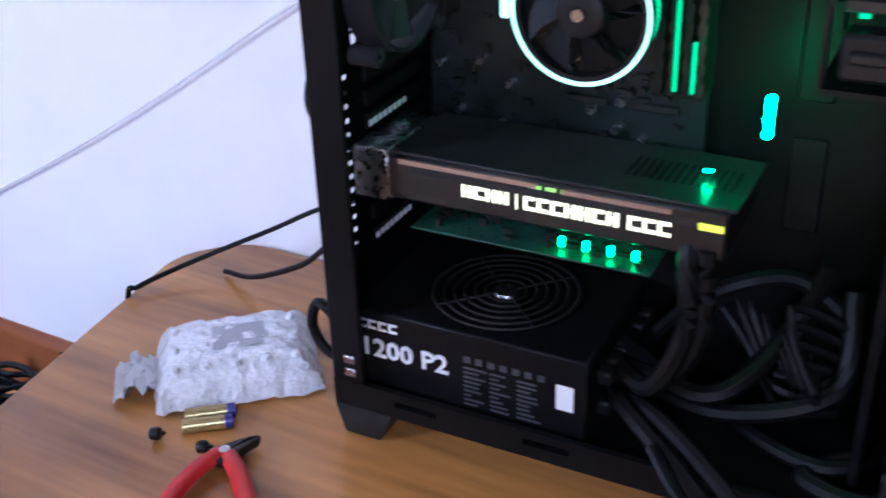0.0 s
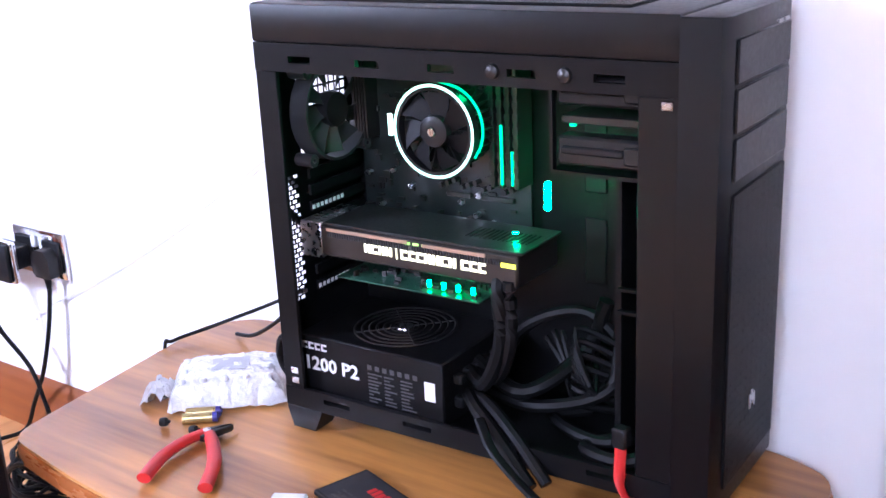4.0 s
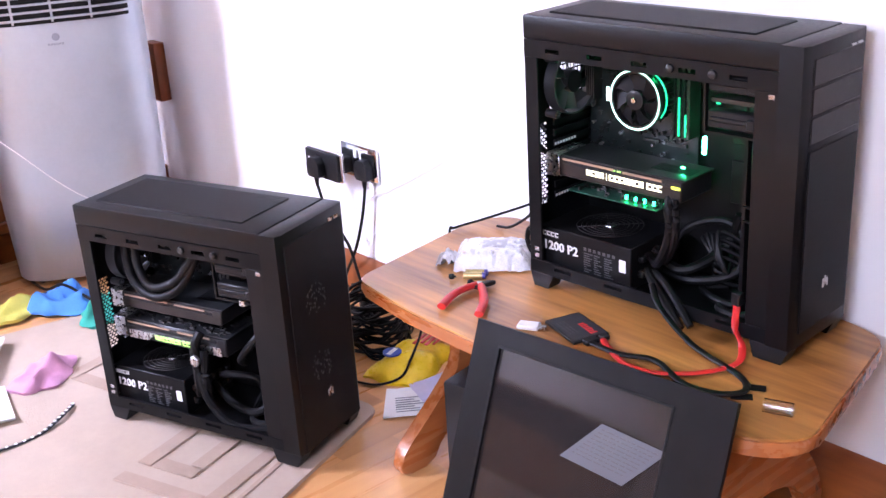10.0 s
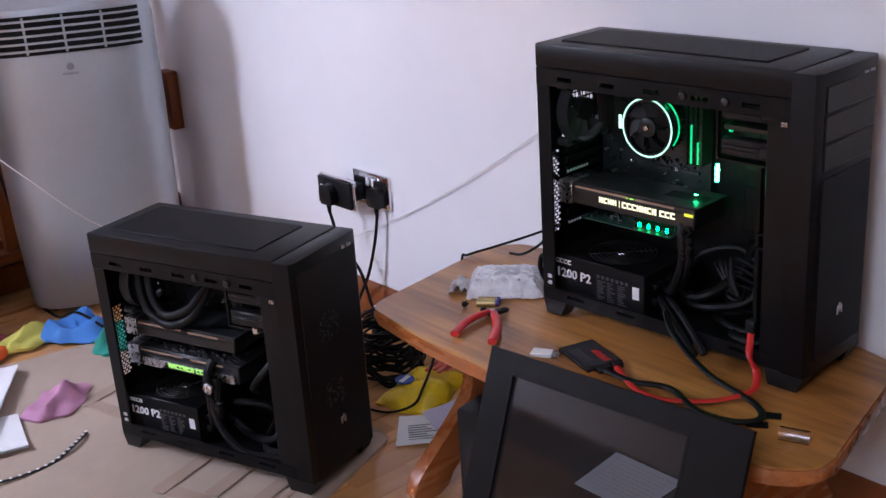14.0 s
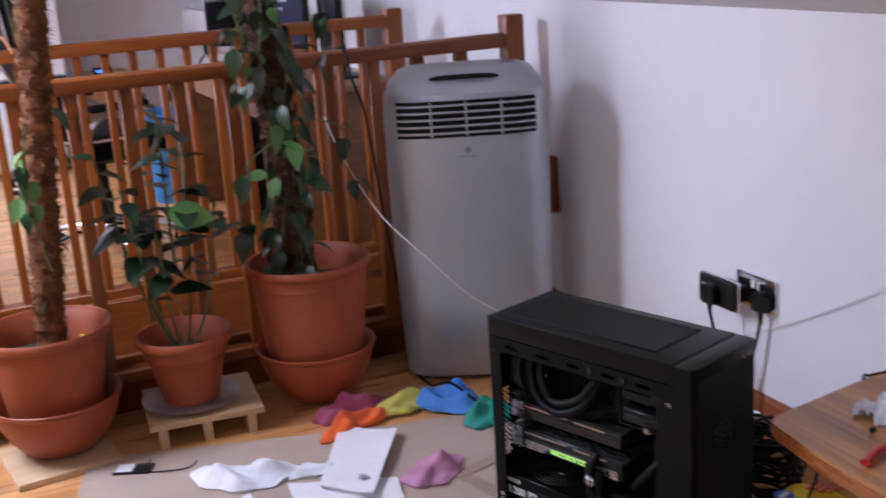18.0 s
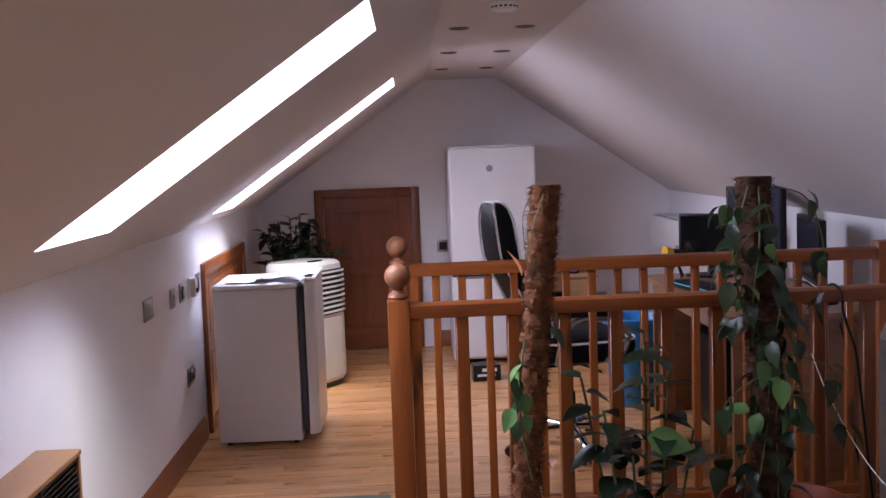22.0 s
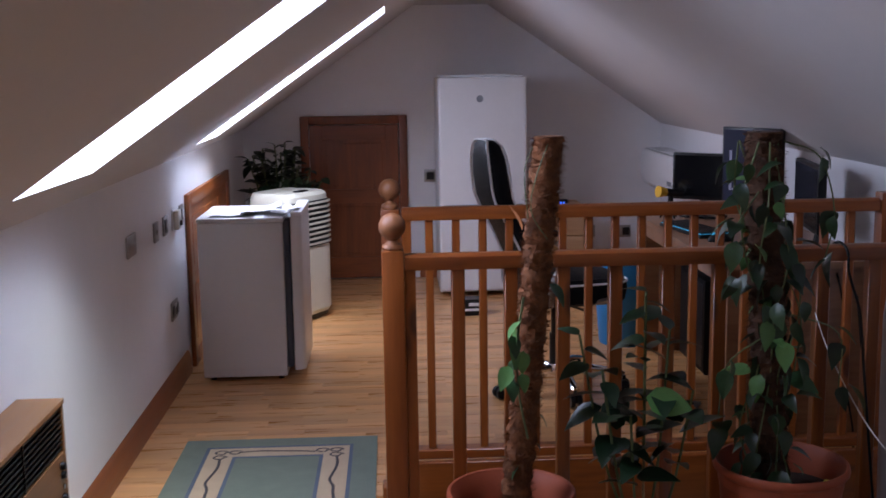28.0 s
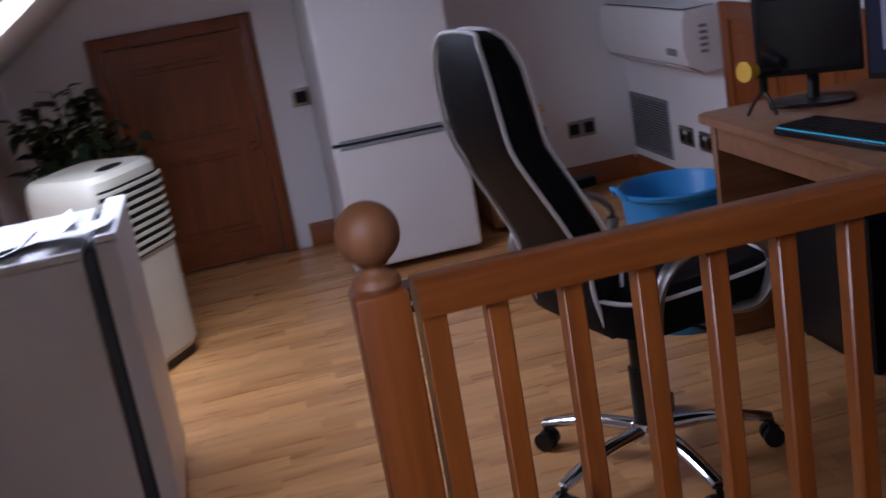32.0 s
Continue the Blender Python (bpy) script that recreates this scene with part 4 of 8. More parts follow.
box(b, (0.298, 0.0345, 0.246), (0.316, 0.036, 0.251))
part("power_light", b, yellow_led, gpu)
b = BM()
box(b, (0.060, 0.044, 0.1935), (0.262, 0.128, 0.1955), 0.0005)
lower = part("expansion_card", b, pcb_green, cb, "short green-lit expansion card")
b = BM()
for i in range(60):
    x, y = rng.uniform(0.065, 0.25), rng.uniform(0.05, 0.115)
    box(b, (x, y, 0.1955), (x + rng.uniform(0.002, 0.009), y + rng.uniform(0.002, 0.007), 0.1965 + rng.uniform(0, 0.006)))
tagged(part("component_field", b, gunmetal, lower), kind="stuff")
for i in range(4):
    b = BM()
    box(b, (0.185 + i * 0.020, 0.055, 0.198), (0.189 + i * 0.020, 0.059, 0.206), 0.0005)
    part("light_diode", b, green_led, lower)
b = BM()
lathe(b, [(0.028, 0), (0.030, 0.002), (0.032, 0), (0.030, -0.002)], 24, Matrix.Translation((0.24, 0.1, 0.21)) @ pose(0, 0, 0, 180, 0, 0), close=True)
part("card_fan", b, black_plastic, gpu)
# cables in and out of the taller computer
CAB_B = [([(0.23, 0.07, 0.095), (0.27, 0.04, 0.10), (0.295, 0.035, 0.16), (0.292, 0.036, 0.215), (0.290, 0.05, 0.235)], 0.0085),
         ([(0.232, 0.08, 0.09), (0.28, 0.05, 0.105), (0.306, 0.038, 0.16), (0.306, 0.038, 0.23)], 0.0075),
         ([(0.23, 0.09, 0.10), (0.31, 0.06, 0.09), (0.36, 0.12, 0.13), (0.38, 0.17, 0.19)], 0.009),
         ([(0.235, 0.10, 0.06), (0.32, 0.07, 0.07), (0.40, 0.09, 0.10), (0.40, 0.15, 0.17)], 0.008),
         ([(0.235, 0.12, 0.08), (0.30, 0.10, 0.16), (0.36, 0.13, 0.17), (0.41, 0.12, 0.12), (0.37, 0.08, 0.08)], 0.007),
         ([(0.24, 0.05, 0.075), (0.27, 0.02, 0.075), (0.31, 0.0, 0.055), (0.36, -0.02, 0.02)], 0.008),
         ([(0.24, 0.06, 0.07), (0.28, 0.03, 0.08), (0.33, 0.005, 0.06), (0.375, -0.012, 0.025)], 0.007),
         ([(0.42, 0.08, 0.05), (0.39, 0.05, 0.045), (0.44, 0.03, 0.05), (0.47, 0.05, 0.06), (0.44, 0.09, 0.06)], 0.008),
         ([(0.36, 0.14, 0.05), (0.33, 0.09, 0.05), (0.40, 0.06, 0.05), (0.45, 0.10, 0.05)], 0.007)]
for pts, r in CAB_B:
    b = BM()
    tube(b, [(x, min(y, 0.126), z) for x, y, z in pts], r, 8, 7)
    part("power_cable", b, rubber, cb)
b = BM()
for k in range(7):
    tube(b, [(0.30 + 0.011 * k, 0.13, 0.13 + 0.012 * math.sin(k)), (0.33 + 0.01 * k, 0.12 - 0.008 * k, 0.10), (0.36, 0.09, 0.075 + 0.015 * k), (0.40 + 0.004 * k, 0.12, 0.06 + 0.012 * k)], 0.004, 6, 5)
tagged(part("cable_tangle", b, rubber, cb), kind="stuff")

# the smaller computer on the carpet
CASE_A = pose(0.690, 2.700, 0.012, 0, 0, -70.5)
ca, ty, rng = computer_case("computer_tower", CASE_A, 0.520, 0.212, 0.499, "open black computer tower with cooling hoses on the carpet", False)
b = BM()
lathe(b, [(0, 0.0), (0.026, 0.0), (0.03, 0.004), (0.031, 0.03), (0, 0.03)], 6, Matrix.Translation((0.188, 0.105, 0.392)) @ pose(0, 0, 0, -90, 0, 0))
pump = part("pump_block", b, black_plastic, ca)
b = BM()
box(b, (0.168, 0.1005, 0.372), (0.212, 0.1045, 0.410), 0.002)
part("pump_cap", b, steel, pump, "bright metal cap")
for dx, dz, dip in ((0.0, 0.0, 0.0), (0.028, 0.004, 0.035)):
    b = BM()
    tube(b, [(0.075 + dx, 0.06, 0.447), (0.074 + dx, 0.05, 0.39), (0.092 + dx * 0.8, 0.042, 0.325 + dip * 0.7), (0.150, 0.036, 0.298 + dip * 0.6), (0.208, 0.042, 0.318 + dip * 0.6), (0.238, 0.055, 0.358 + dip * 0.5), (0.252, 0.085, 0.415), (0.235, 0.10, 0.43)], 0.0095, 10, 7)
    part("coolant_hose", b, rubber, ca, "thick ribbed black hose")
g1 = graphics_card(ca, 0.045, 0.315, 0.045, 0.150, 0.255, 0.292, gunmetal)
g2 = graphics_card(ca, 0.045, 0.322, 0.040, 0.150, 0.188, 0.232, black_plastic)
b = BM()
prism(b, [(0.06, 0.0), (0.11, 0.0), (0.125, 0.012), (0.24, 0.012), (0.25, 0.0), (0.31, 0.0), (0.31, 0.018), (0.06, 0.018)], 0, 0.002, 0, Matrix.Translation((0, 0.0385, 0.190)) @ pose(0, 0, 0, 90, 0, 0))
part("silver_shroud", b, steel, g2)
# green lettering marks given a slight glow, though this tower has no lights
b = BM()
glyph_bars(b, 0.134, 0.036, 0.1965, 7, 0.0085, 0.0105, 0.0016, rng)
glyph_bars(b, 0.209, 0.036, 0.1965, 2, 0.0085, 0.0105, 0.0016, rng)
pieces("lit_mark", b, lime_led, g2, "green mark")
b = BM()
for i in range(90):
    x, y = rng.uniform(0.05, 0.31), rng.uniform(0.045, 0.14)
    w = rng.uniform(0.003, 0.012)
    box(b, (x, y, 0.2318), (x + w, y + w * 0.7, 0.2335 + rng.uniform(0, 0.004)))
tagged(part("component_field", b, gunmetal, g2), kind="stuff")
CAB_A = [([(0.22, 0.05, 0.09), (0.245, 0.03, 0.10), (0.255, 0.02, 0.16), (0.252, 0.026, 0.21), (0.258, 0.04, 0.235)], 0.010),
         ([(0.22, 0.06, 0.08), (0.265, 0.03, 0.09), (0.275, 0.02, 0.15), (0.270, 0.03, 0.20)], 0.009),
         ([(0.24, 0.03, 0.20), (0.262, 0.018, 0.14), (0.285, 0.012, 0.09), (0.34, 0.012, 0.052), (0.42, 0.03, 0.05)], 0.0085),
         ([(0.22, 0.1, 0.08), (0.30, 0.07, 0.06), (0.38, 0.06, 0.07), (0.41, 0.11, 0.14)], 0.009),
         ([(0.22, 0.12, 0.09), (0.29, 0.09, 0.12), (0.35, 0.1, 0.11), (0.40, 0.05, 0.06)], 0.008),
         ([(0.40, 0.14, 0.28), (0.39, 0.06, 0.24), (0.35, 0.05, 0.19), (0.33, 0.08, 0.16)], 0.008),
         ([(0.32, 0.14, 0.06), (0.36, 0.05, 0.05), (0.42, 0.04, 0.06), (0.43, 0.1, 0.06)], 0.008)]
for pts, r in CAB_A:
    b = BM()
    tube(b, pts, r, 8, 7)
    part("power_cable", b, rubber, ca)
b = BM()
lathe(b, [(0, 0), (0.012, 0), (0.012, 0.006), (0.008, 0.009), (0, 0.009)], 16, Matrix.Translation((0.262, 0.012, 0.185)) @ pose(0, 0, 0, 90, 0, 0))
part("cable_badge", b, steel, ca)
b = BM()
lathe(b, [(0, 0), (0.010, 0), (0.010, 0.012), (0, 0.012)], 16, Matrix.Translation((0.395, 0.03, 0.325)))
part("reservoir_cap", b, steel, ca)

# ---- low table by the wall and what lies on it ----
TZ = 0.3674


def rounded(pts, r, n=5):
    """An outline with its corners rounded by r (one number, or one a corner)."""
    out = []
    k = len(pts)
    rs = r if isinstance(r, (list, tuple)) else [r] * k
    for i in range(k):
        p, a, c = Vector(pts[i]), Vector(pts[i - 1]), Vector(pts[(i + 1) % k])
        u, v = (a - p).normalized(), (c - p).normalized()
        s, e = p + u * rs[i], p + v * rs[i]
        for j in range(n + 1):
            t_ = j / n
            q = s * (1 - t_) ** 2 + p * 2 * t_ * (1 - t_) + e * t_ ** 2
            out.append((q.x, q.y))
    return out


table = thing("coffee_table", pose(1.2305, 1.7756, 0), "worn oak coffee table with curved trestle legs by the wall", "table")
top = rounded([(-0.196, 0.438), (-0.224, 0.25), (-0.229, 0.03), (-0.218, -0.22), (-0.180, -0.45), (-0.125, -0.512), (0.222, -0.432), (0.246, -0.36), (0.246, 0.45), (0.185, 0.503)], [0.035, 0.06, 0.06, 0.06, 0.035, 0.035, 0.03, 0.03, 0.03, 0.03])
b = BM()
prism(b, [(y, -x) for x, y in top], TZ - 0.004, TZ)
tt = part("tabletop", b, table_wood, table, "scuffed oak veneer top", pose(0, 0, 0, 0, 0, 90))
b = BM()
prism(b, [(y * 1.006, -x * 1.01) for x, y in top], TZ - 0.028, TZ - 0.0045, 0.007, seg=3)
part("edge_moulding", b, table_edge, table, "", pose(0, 0, 0, 0, 0, 90))
b = BM()
box(b, (-0.155, -0.36, TZ - 0.085), (-0.135, 0.36, TZ - 0.028), 0.003)
part("apron", b, table_edge, table)
b = BM()
box(b, (0.14, -0.36, TZ - 0.085), (0.16, 0.36, TZ - 0.028), 0.003)
part("apron", b, table_edge, table)
b = BM()
box(b, (-0.02, -0.32, 0.09), (0.02, 0.27, 0.15), 0.004)
part("stretcher", b, table_edge, table)
leg = [(-0.135, TZ - 0.03), (-0.10, 0.22), (-0.125, 0.17), (-0.19, 0.11), (-0.255, 0.055), (-0.272, 0.02), (-0.255, 0.0), (-0.20, 0.0), (-0.185, 0.022),
       (-0.12, 0.075), (-0.06, 0.105), (0.0, 0.112), (0.06, 0.105), (0.12, 0.075), (0.155, 0.02), (0.17, 0.0), (0.195, 0.0), (0.198, 0.03), (0.17, 0.10), (0.11, 0.19), (0.115, 0.24), (0.14, TZ - 0.03)]
fine = [(p.x, p.z) for p in spline([(x, 0, z) for x, z in leg + leg[:1]], 4)][:-1]
for y in (0.262, -0.36):
    b = BM()
    prism(b, fine, 0, 0.03, 0.006)
    part("trestle_leg", b, table_edge, table, "", Matrix.Translation((0.03, y + 0.05, 0)) @ pose(0, 0, 0, 90, 0, 0))


def on_table(name, label, category, x, y, rz=0, dz=0.0):
    return thing(name, pose(x, y, TZ + 0.0005 + dz, 0, 0, rz) @ Matrix.Scale(0.965, 4), label, category)


# parcel in bubble wrap
bubble_white = material("bubble_wrap", (0.80, 0.81, 0.83), 0.16, 0, 60, 0.2, 1.0, 110, transmission=0.12)
pk = on_table("wrapped_parcel", "white boxed part in crumpled clear bubble wrap", "parcel", 1.267, 2.070, -48)
b = BM()
box(b, (-0.062, -0.048, 0.0), (0.062, 0.048, 0.03), 0.004)
part("box", b, paper, pk)
b = BM()
rng = random.Random(5)
n, mm = 26, 18
grid = []
for i in range(n + 1):
    row = []
    for j in range(mm + 1):
        u, v = i / n * 2 - 1, j / mm * 2 - 1
        edge = max(abs(u), abs(v)) ** 6
        z = 0.037 * (1 - edge) + 0.004 + 0.002 * math.sin(i * 1.1) * math.sin(j * 1.3) + rng.uniform(-0.0012, 0.0012)
        row.append(b.verts.new((u * 0.078 + rng.uniform(-.002, .002), v * 0.060 + rng.uniform(-.002, .002), max(0.001, z))))
    grid.append(row)
for i in range(n):
    for j in range(mm):
        b.faces.new((grid[i][j], grid[i + 1][j], grid[i + 1][j + 1], grid[i][j + 1]))
for i in range(0, 9, 2):
    for j in range(0, 6, 2):
        q = Matrix.Translation((-0.056 + i * 0.014, -0.042 + j * 0.0165, 0.0395))
        lathe(b, [(0.0055, -0.003), (0.004, 0.0015), (0.0, 0.0028)], 8, q)
part("bubble_wrap", b, bubble_white, pk, "crinkled see-through wrap")["kind"] = "stuff"
b = BM()
g2_ = []
for i in range(9):
    g2_.append([b.verts.new((-0.072 - 0.045 * i / 8, -0.03 + 0.012 * j + rng.uniform(-.003, .003), 0.004 + 0.02 * math.sin(i * 0.4) * abs(math.sin(j * 1.3 + i))) ) for j in range(6)])
for i in range(8):
    for j in range(5):
        b.faces.new((g2_[i][j], g2_[i + 1][j], g2_[i + 1][j + 1], g2_[i][j + 1]))
part("loose_wrap", b, bubble_white, pk)
b = BM()
box(b, (-0.02, -0.022, 0.0415), (0.03, 0.018, 0.042))
part("sticker", b, material("faint_sticker", (0.36, 0.37, 0.40), 0.4, 0, 20, 0.15), pk, "faint grey sticker under the wrap")

# batteries
gold = material("battery_gold", (0.45, 0.36, 0.16), 0.3, 0.7, 20, 0.1)
blue_ink = material("battery_blue", (0.05, 0.04, 0.25), 0.4)
for i in range(2):
    bt = on_table("battery", "small gold battery with a dark end", "battery", 1.184 + 0.013 * i, 2.036 + 0.008 * i, -50, 0.0)
    bt["group"] = "batteries"
    b = BM()
    cyl(b, (-0.022, 0, 0.0068), (0.016, 0, 0.0068), 0.0066, 14)
    part("casing", b, gold, bt)
    b = BM()
    cyl(b, (0.0162, 0, 0.0068), (0.0225, 0, 0.0068), 0.0066, 14)
    cyl(b, (0.0225, 0, 0.0068), (0.0245, 0, 0.0068), 0.002, 8)
    part("end_cap", b, blue_ink, bt)
for x, y in ((1.151, 2.070), (1.156, 2.022)):
    sc = on_table("thumbscrew", "small black knurled thumbscrew", "screw", x, y, 20)
    sc["group"] = "thumbscrews"
    b = BM()
    lathe(b, [(0, 0), (0.0055, 0), (0.006, 0.002), (0.006, 0.007), (0.005, 0.0085), (0.002, 0.009), (0.002, 0.013), (0, 0.013)], 12, pose(0, 0, 0.006, 80, 0, 0))
    part("head", b, black_plastic, sc)

# side cutters
pl = on_table("side_cutters", "side cutters with red plastic grips lying open", "pliers", 1.149, 1.993, 0)
tip, hinge = Vector((0.03, -0.012, 0.008)), Vector((0.008, 0.0, 0.009))
for k, (h1, h2, h3) in enumerate((((-0.022, 0.007, 0.010), (-0.062, 0.001, 0.010), (-0.108, -0.02, 0.009)), ((-0.010, -0.030, 0.010), (-0.043, -0.067, 0.010), (-0.085, -0.098, 0.009)))):
    b = BM()
    tube(b, [hinge + Vector((0.0, 0.004 - 0.008 * k, 0)), Vector(h1), Vector(h2), Vector(h3)], 0.0082, 10, 6, 0.75, taper=1.1)
    part("grip", b, red_plastic, pl, "red plastic grip")
b = BM()
prism(b, [(-0.008, 0.008), (0.006, 0.012), (0.03, -0.002), (0.040, -0.0125), (0.012, 0.000), (-0.006, 0.000)], 0.004, 0.013, 0.002)
part("jaw", b, gunmetal, pl)
b = BM()
prism(b, [(-0.006, -0.001), (0.012, -0.001), (0.0395, -0.0135), (0.034, -0.016), (0.012, -0.010), (-0.004, -0.008)], 0.004, 0.0128, 0.002)
part("jaw", b, gunmetal, pl)
b = BM()
lathe(b, [(0, 0), (0.005, 0), (0.005, 0.0025), (0, 0.003)], 14, Matrix.Translation((0.008, 0, 0.0125)))
part("rivet", b, steel, pl)

us = on_table("usb_stick", "small white memory card reader", "usb stick", 1.100, 1.807, -62)
b = BM()
box(b, (-0.02, -0.013, 0.0), (0.02, 0.013, 0.008), 0.002)
part("body", b, white_plastic, us)
b = BM()
box(b, (0.02, -0.006, 0.0015), (0.032, 0.006, 0.006), 0.0005)
part("plug", b, steel, us)

# solid-state drive with its red lead
ssd = on_table("solid_state_drive", "black solid-state drive with a dark printed sticker", "drive", 1.148, 1.739, -107)
b = BM()
box(b, (-0.052, -0.036, 0.0), (0.05, 0.036, 0.007), 0.0015)
part("body", b, black_plastic, ssd)
b = BM()
box(b, (-0.047, -0.032, 0.0070), (0.045, 0.032, 0.0074))
part("sticker", b, mdf_label, ssd)
b = BM()
rng = random.Random(3)
for i in range(6):
    box(b, (-0.008 + i * 0.008, 0.006, 0.0074), (-0.002 + i * 0.008, 0.018 + 0.002 * (i % 2), 0.0077))
part("maker_mark", b, red_plastic, ssd, "red printed maker's mark")
b = BM()
for r in range(3):
    for i in range(5):
        box(b, (-0.03 + i * 0.011, -0.012 - r * 0.007, 0.0074), (-0.023 + i * 0.011 + 0.003 * rng.random(), -0.009 - r * 0.007, 0.0077))
part("small_print", b, ink_grey, ssd)
b = BM()
box(b, (0.05, -0.02, 0.0), (0.066, 0.008, 0.009), 0.002)
box(b, (0.05, 0.012, 0.0), (0.064, 0.03, 0.009), 0.002)
part("connector", b, black_plastic, ssd)
lead = thing("data_cable", Matrix.Identity(4), "flat red data cable from the drive into the tower", "cable")
b = BM()
tube(b, [(1.142, 1.675, TZ + 0.006), (1.118, 1.635, TZ + 0.006), (1.100, 1.59, TZ + 0.006), (1.108, 1.540, TZ + 0.006), (1.155, 1.487, TZ + 0.006), (1.215, 1.462, TZ + 0.008), (1.25, 1.477, TZ + 0.02), (1.253, 1.493, TZ + 0.045), (1.259, 1.496, TZ + 0.085)], 0.006, 8, 7, 0.45)
part("ribbon", b, red_plastic, lead)
b = BM()
box(b, (1.253, 1.488, TZ + 0.083), (1.268, 1.504, TZ + 0.105), 0.002)
part("plug", b, black_plastic, lead)
pw = thing("power_lead", Matrix.Identity(4), "black drive power lead looping over the tabletop", "cable")
b = BM()
tube(b, [(1.120, 1.680, TZ + 0.006), (1.118, 1.621, TZ + 0.007), (1.139, 1.563, TZ + 0.007), (1.110, 1.486, TZ + 0.006), (1.120, 1.428, TZ + 0.006), (1.153, 1.404, TZ + 0.006), (1.187, 1.438, TZ + 0.006), (1.213, 1.544, TZ + 0.012), (1.226, 1.621, TZ + 0.05), (1.250, 1.660, TZ + 0.075)], 0.006, 8, 7, 0.6)
part("lead", b, rubber, pw)
for x, y, r in ((1.178, 1.403, -60), (1.142, 1.402, -55)):
    ve = on_table("adhesive_pad", "small black self-adhesive pad", "pad", x, y, r)
    ve["group"] = "adhesive pads"
    b = BM()
    box(b, (-0.017, -0.009, 0), (0.017, 0.009, 0.002), 0.0005)
    part("pad", b, rubber, ve)
gt = on_table("glass_tube", "short clear glass tube lying down", "tube", 1.136, 1.335, -70)
b = BM()
lathe(b, [(0.0095, -0.022), (0.0110, -0.022), (0.0110, 0.022), (0.0095, 0.022)], 20, pose(0, 0, 0.0112, 0, 90, 0), close=True)
part("tube", b, glass, gt)

# wires behind and beside the taller tower
wr = thing("display_cable", Matrix.Identity(4), "black cables plugged into the back of the tower", "cable")
for pts, r in (([(1.308, 1.940, 0.641), (1.308, 1.978, 0.660), (1.317, 1.993, 0.622), (1.346, 1.978, 0.583), (1.356, 1.940, 0.564)], 0.005),
               ([(1.298, 1.940, 0.525), (1.308, 1.978, 0.506), (1.346, 2.046, 0.448), (1.385, 2.142, 0.390), (1.404, 2.200, TZ + 0.005)], 0.003),
               ([(1.279, 1.940, 0.429), (1.284, 1.978, 0.458), (1.288, 1.993, 0.429), (1.293, 1.978, 0.400), (1.308, 1.944, 0.395)], 0.005)):
    b = BM()
    tube(b, pts, r, 8, 7)
    part("lead", b, rubber, wr)

# side panel with its window, leaning on the table edge
P0, P1, LOW = Vector((1.0047, 1.8258, 0.4142)), Vector((1.0279, 1.3288, 0.4335)), Vector((0.8379, 1.7677, 0.0))
ex = (P1 - P0).normalized()
ez = (P0 - LOW)
ez = (ez - ex * ez.dot(ex)).normalized()
ey = ez.cross(ex).normalized()
SP = Matrix.Translation(P0) @ Matrix((ex, ey, ez)).transposed().to_4x4() @ Matrix.Scale(0.965, 4)
WP, HP = 0.517, 0.464
pan = thing("case_cover", SP, "black steel case cover with a smoked window leaning on the table", "case cover")
b = BM()
plate_holes(b, [(0.057, -HP + 0.05, WP - 0.10, -0.034)], 0, WP, -HP, 0, -0.004, 0.004)
part("frame", b, black_steel, pan)
b = BM()
box(b, (0.050, 0.001, -HP + 0.045), (WP - 0.095, 0.003, -0.03))
wn = part("window", b, smoke, pan, "smoked clear acrylic window")
wn.visible_shadow = False
b = BM()
for a in ((0.057, -0.038, WP - 0.10, -0.034), (0.057, -HP + 0.05, WP - 0.10, -HP + 0.054), (0.057, -HP + 0.054, 0.061, -0.038), (WP - 0.104, -HP + 0.054, WP - 0.10, -0.038)):
    box(b, (a[0], -0.0055, a[1]), (a[2], -0.004, a[3]), 0.0005)
part("gasket", b, rubber, pan)
# the image of a lying sheet is painted on the glass, sheared for the camera
sheet_mat = material("reflected_grey", (0.075, 0.081, 0.094), 0.6, 0, 10, 0.05)
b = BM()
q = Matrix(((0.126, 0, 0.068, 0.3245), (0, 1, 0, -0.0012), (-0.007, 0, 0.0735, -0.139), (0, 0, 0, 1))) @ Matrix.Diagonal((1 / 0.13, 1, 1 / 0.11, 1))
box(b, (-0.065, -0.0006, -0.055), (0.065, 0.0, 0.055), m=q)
lb = part("warning_label", b, sheet_mat, pan, "grey image of a lying sheet painted on the glass")
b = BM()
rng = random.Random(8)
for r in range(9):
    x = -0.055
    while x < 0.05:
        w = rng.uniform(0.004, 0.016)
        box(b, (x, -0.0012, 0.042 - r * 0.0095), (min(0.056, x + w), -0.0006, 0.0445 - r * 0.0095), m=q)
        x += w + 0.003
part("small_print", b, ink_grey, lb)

# black box under the table
bb = thing("subwoofer", pose(1.115, 1.995, 0, 0, 0, -80), "black boxy loudspeaker under the table edge", "speaker")
b = BM()
box(b, (-0.02, -0.05, 0.01), (0.22, 0.09, 0.205), 0.006, 2)
part("cabinet", b, black_plastic, bb)
for x in (0.0, 0.2):
    for y in (-0.035, 0.075):
        b = BM()
        cyl(b, (x, y, 0), (x, y, 0.012), 0.012, 12)
        part("foot", b, rubber, bb)

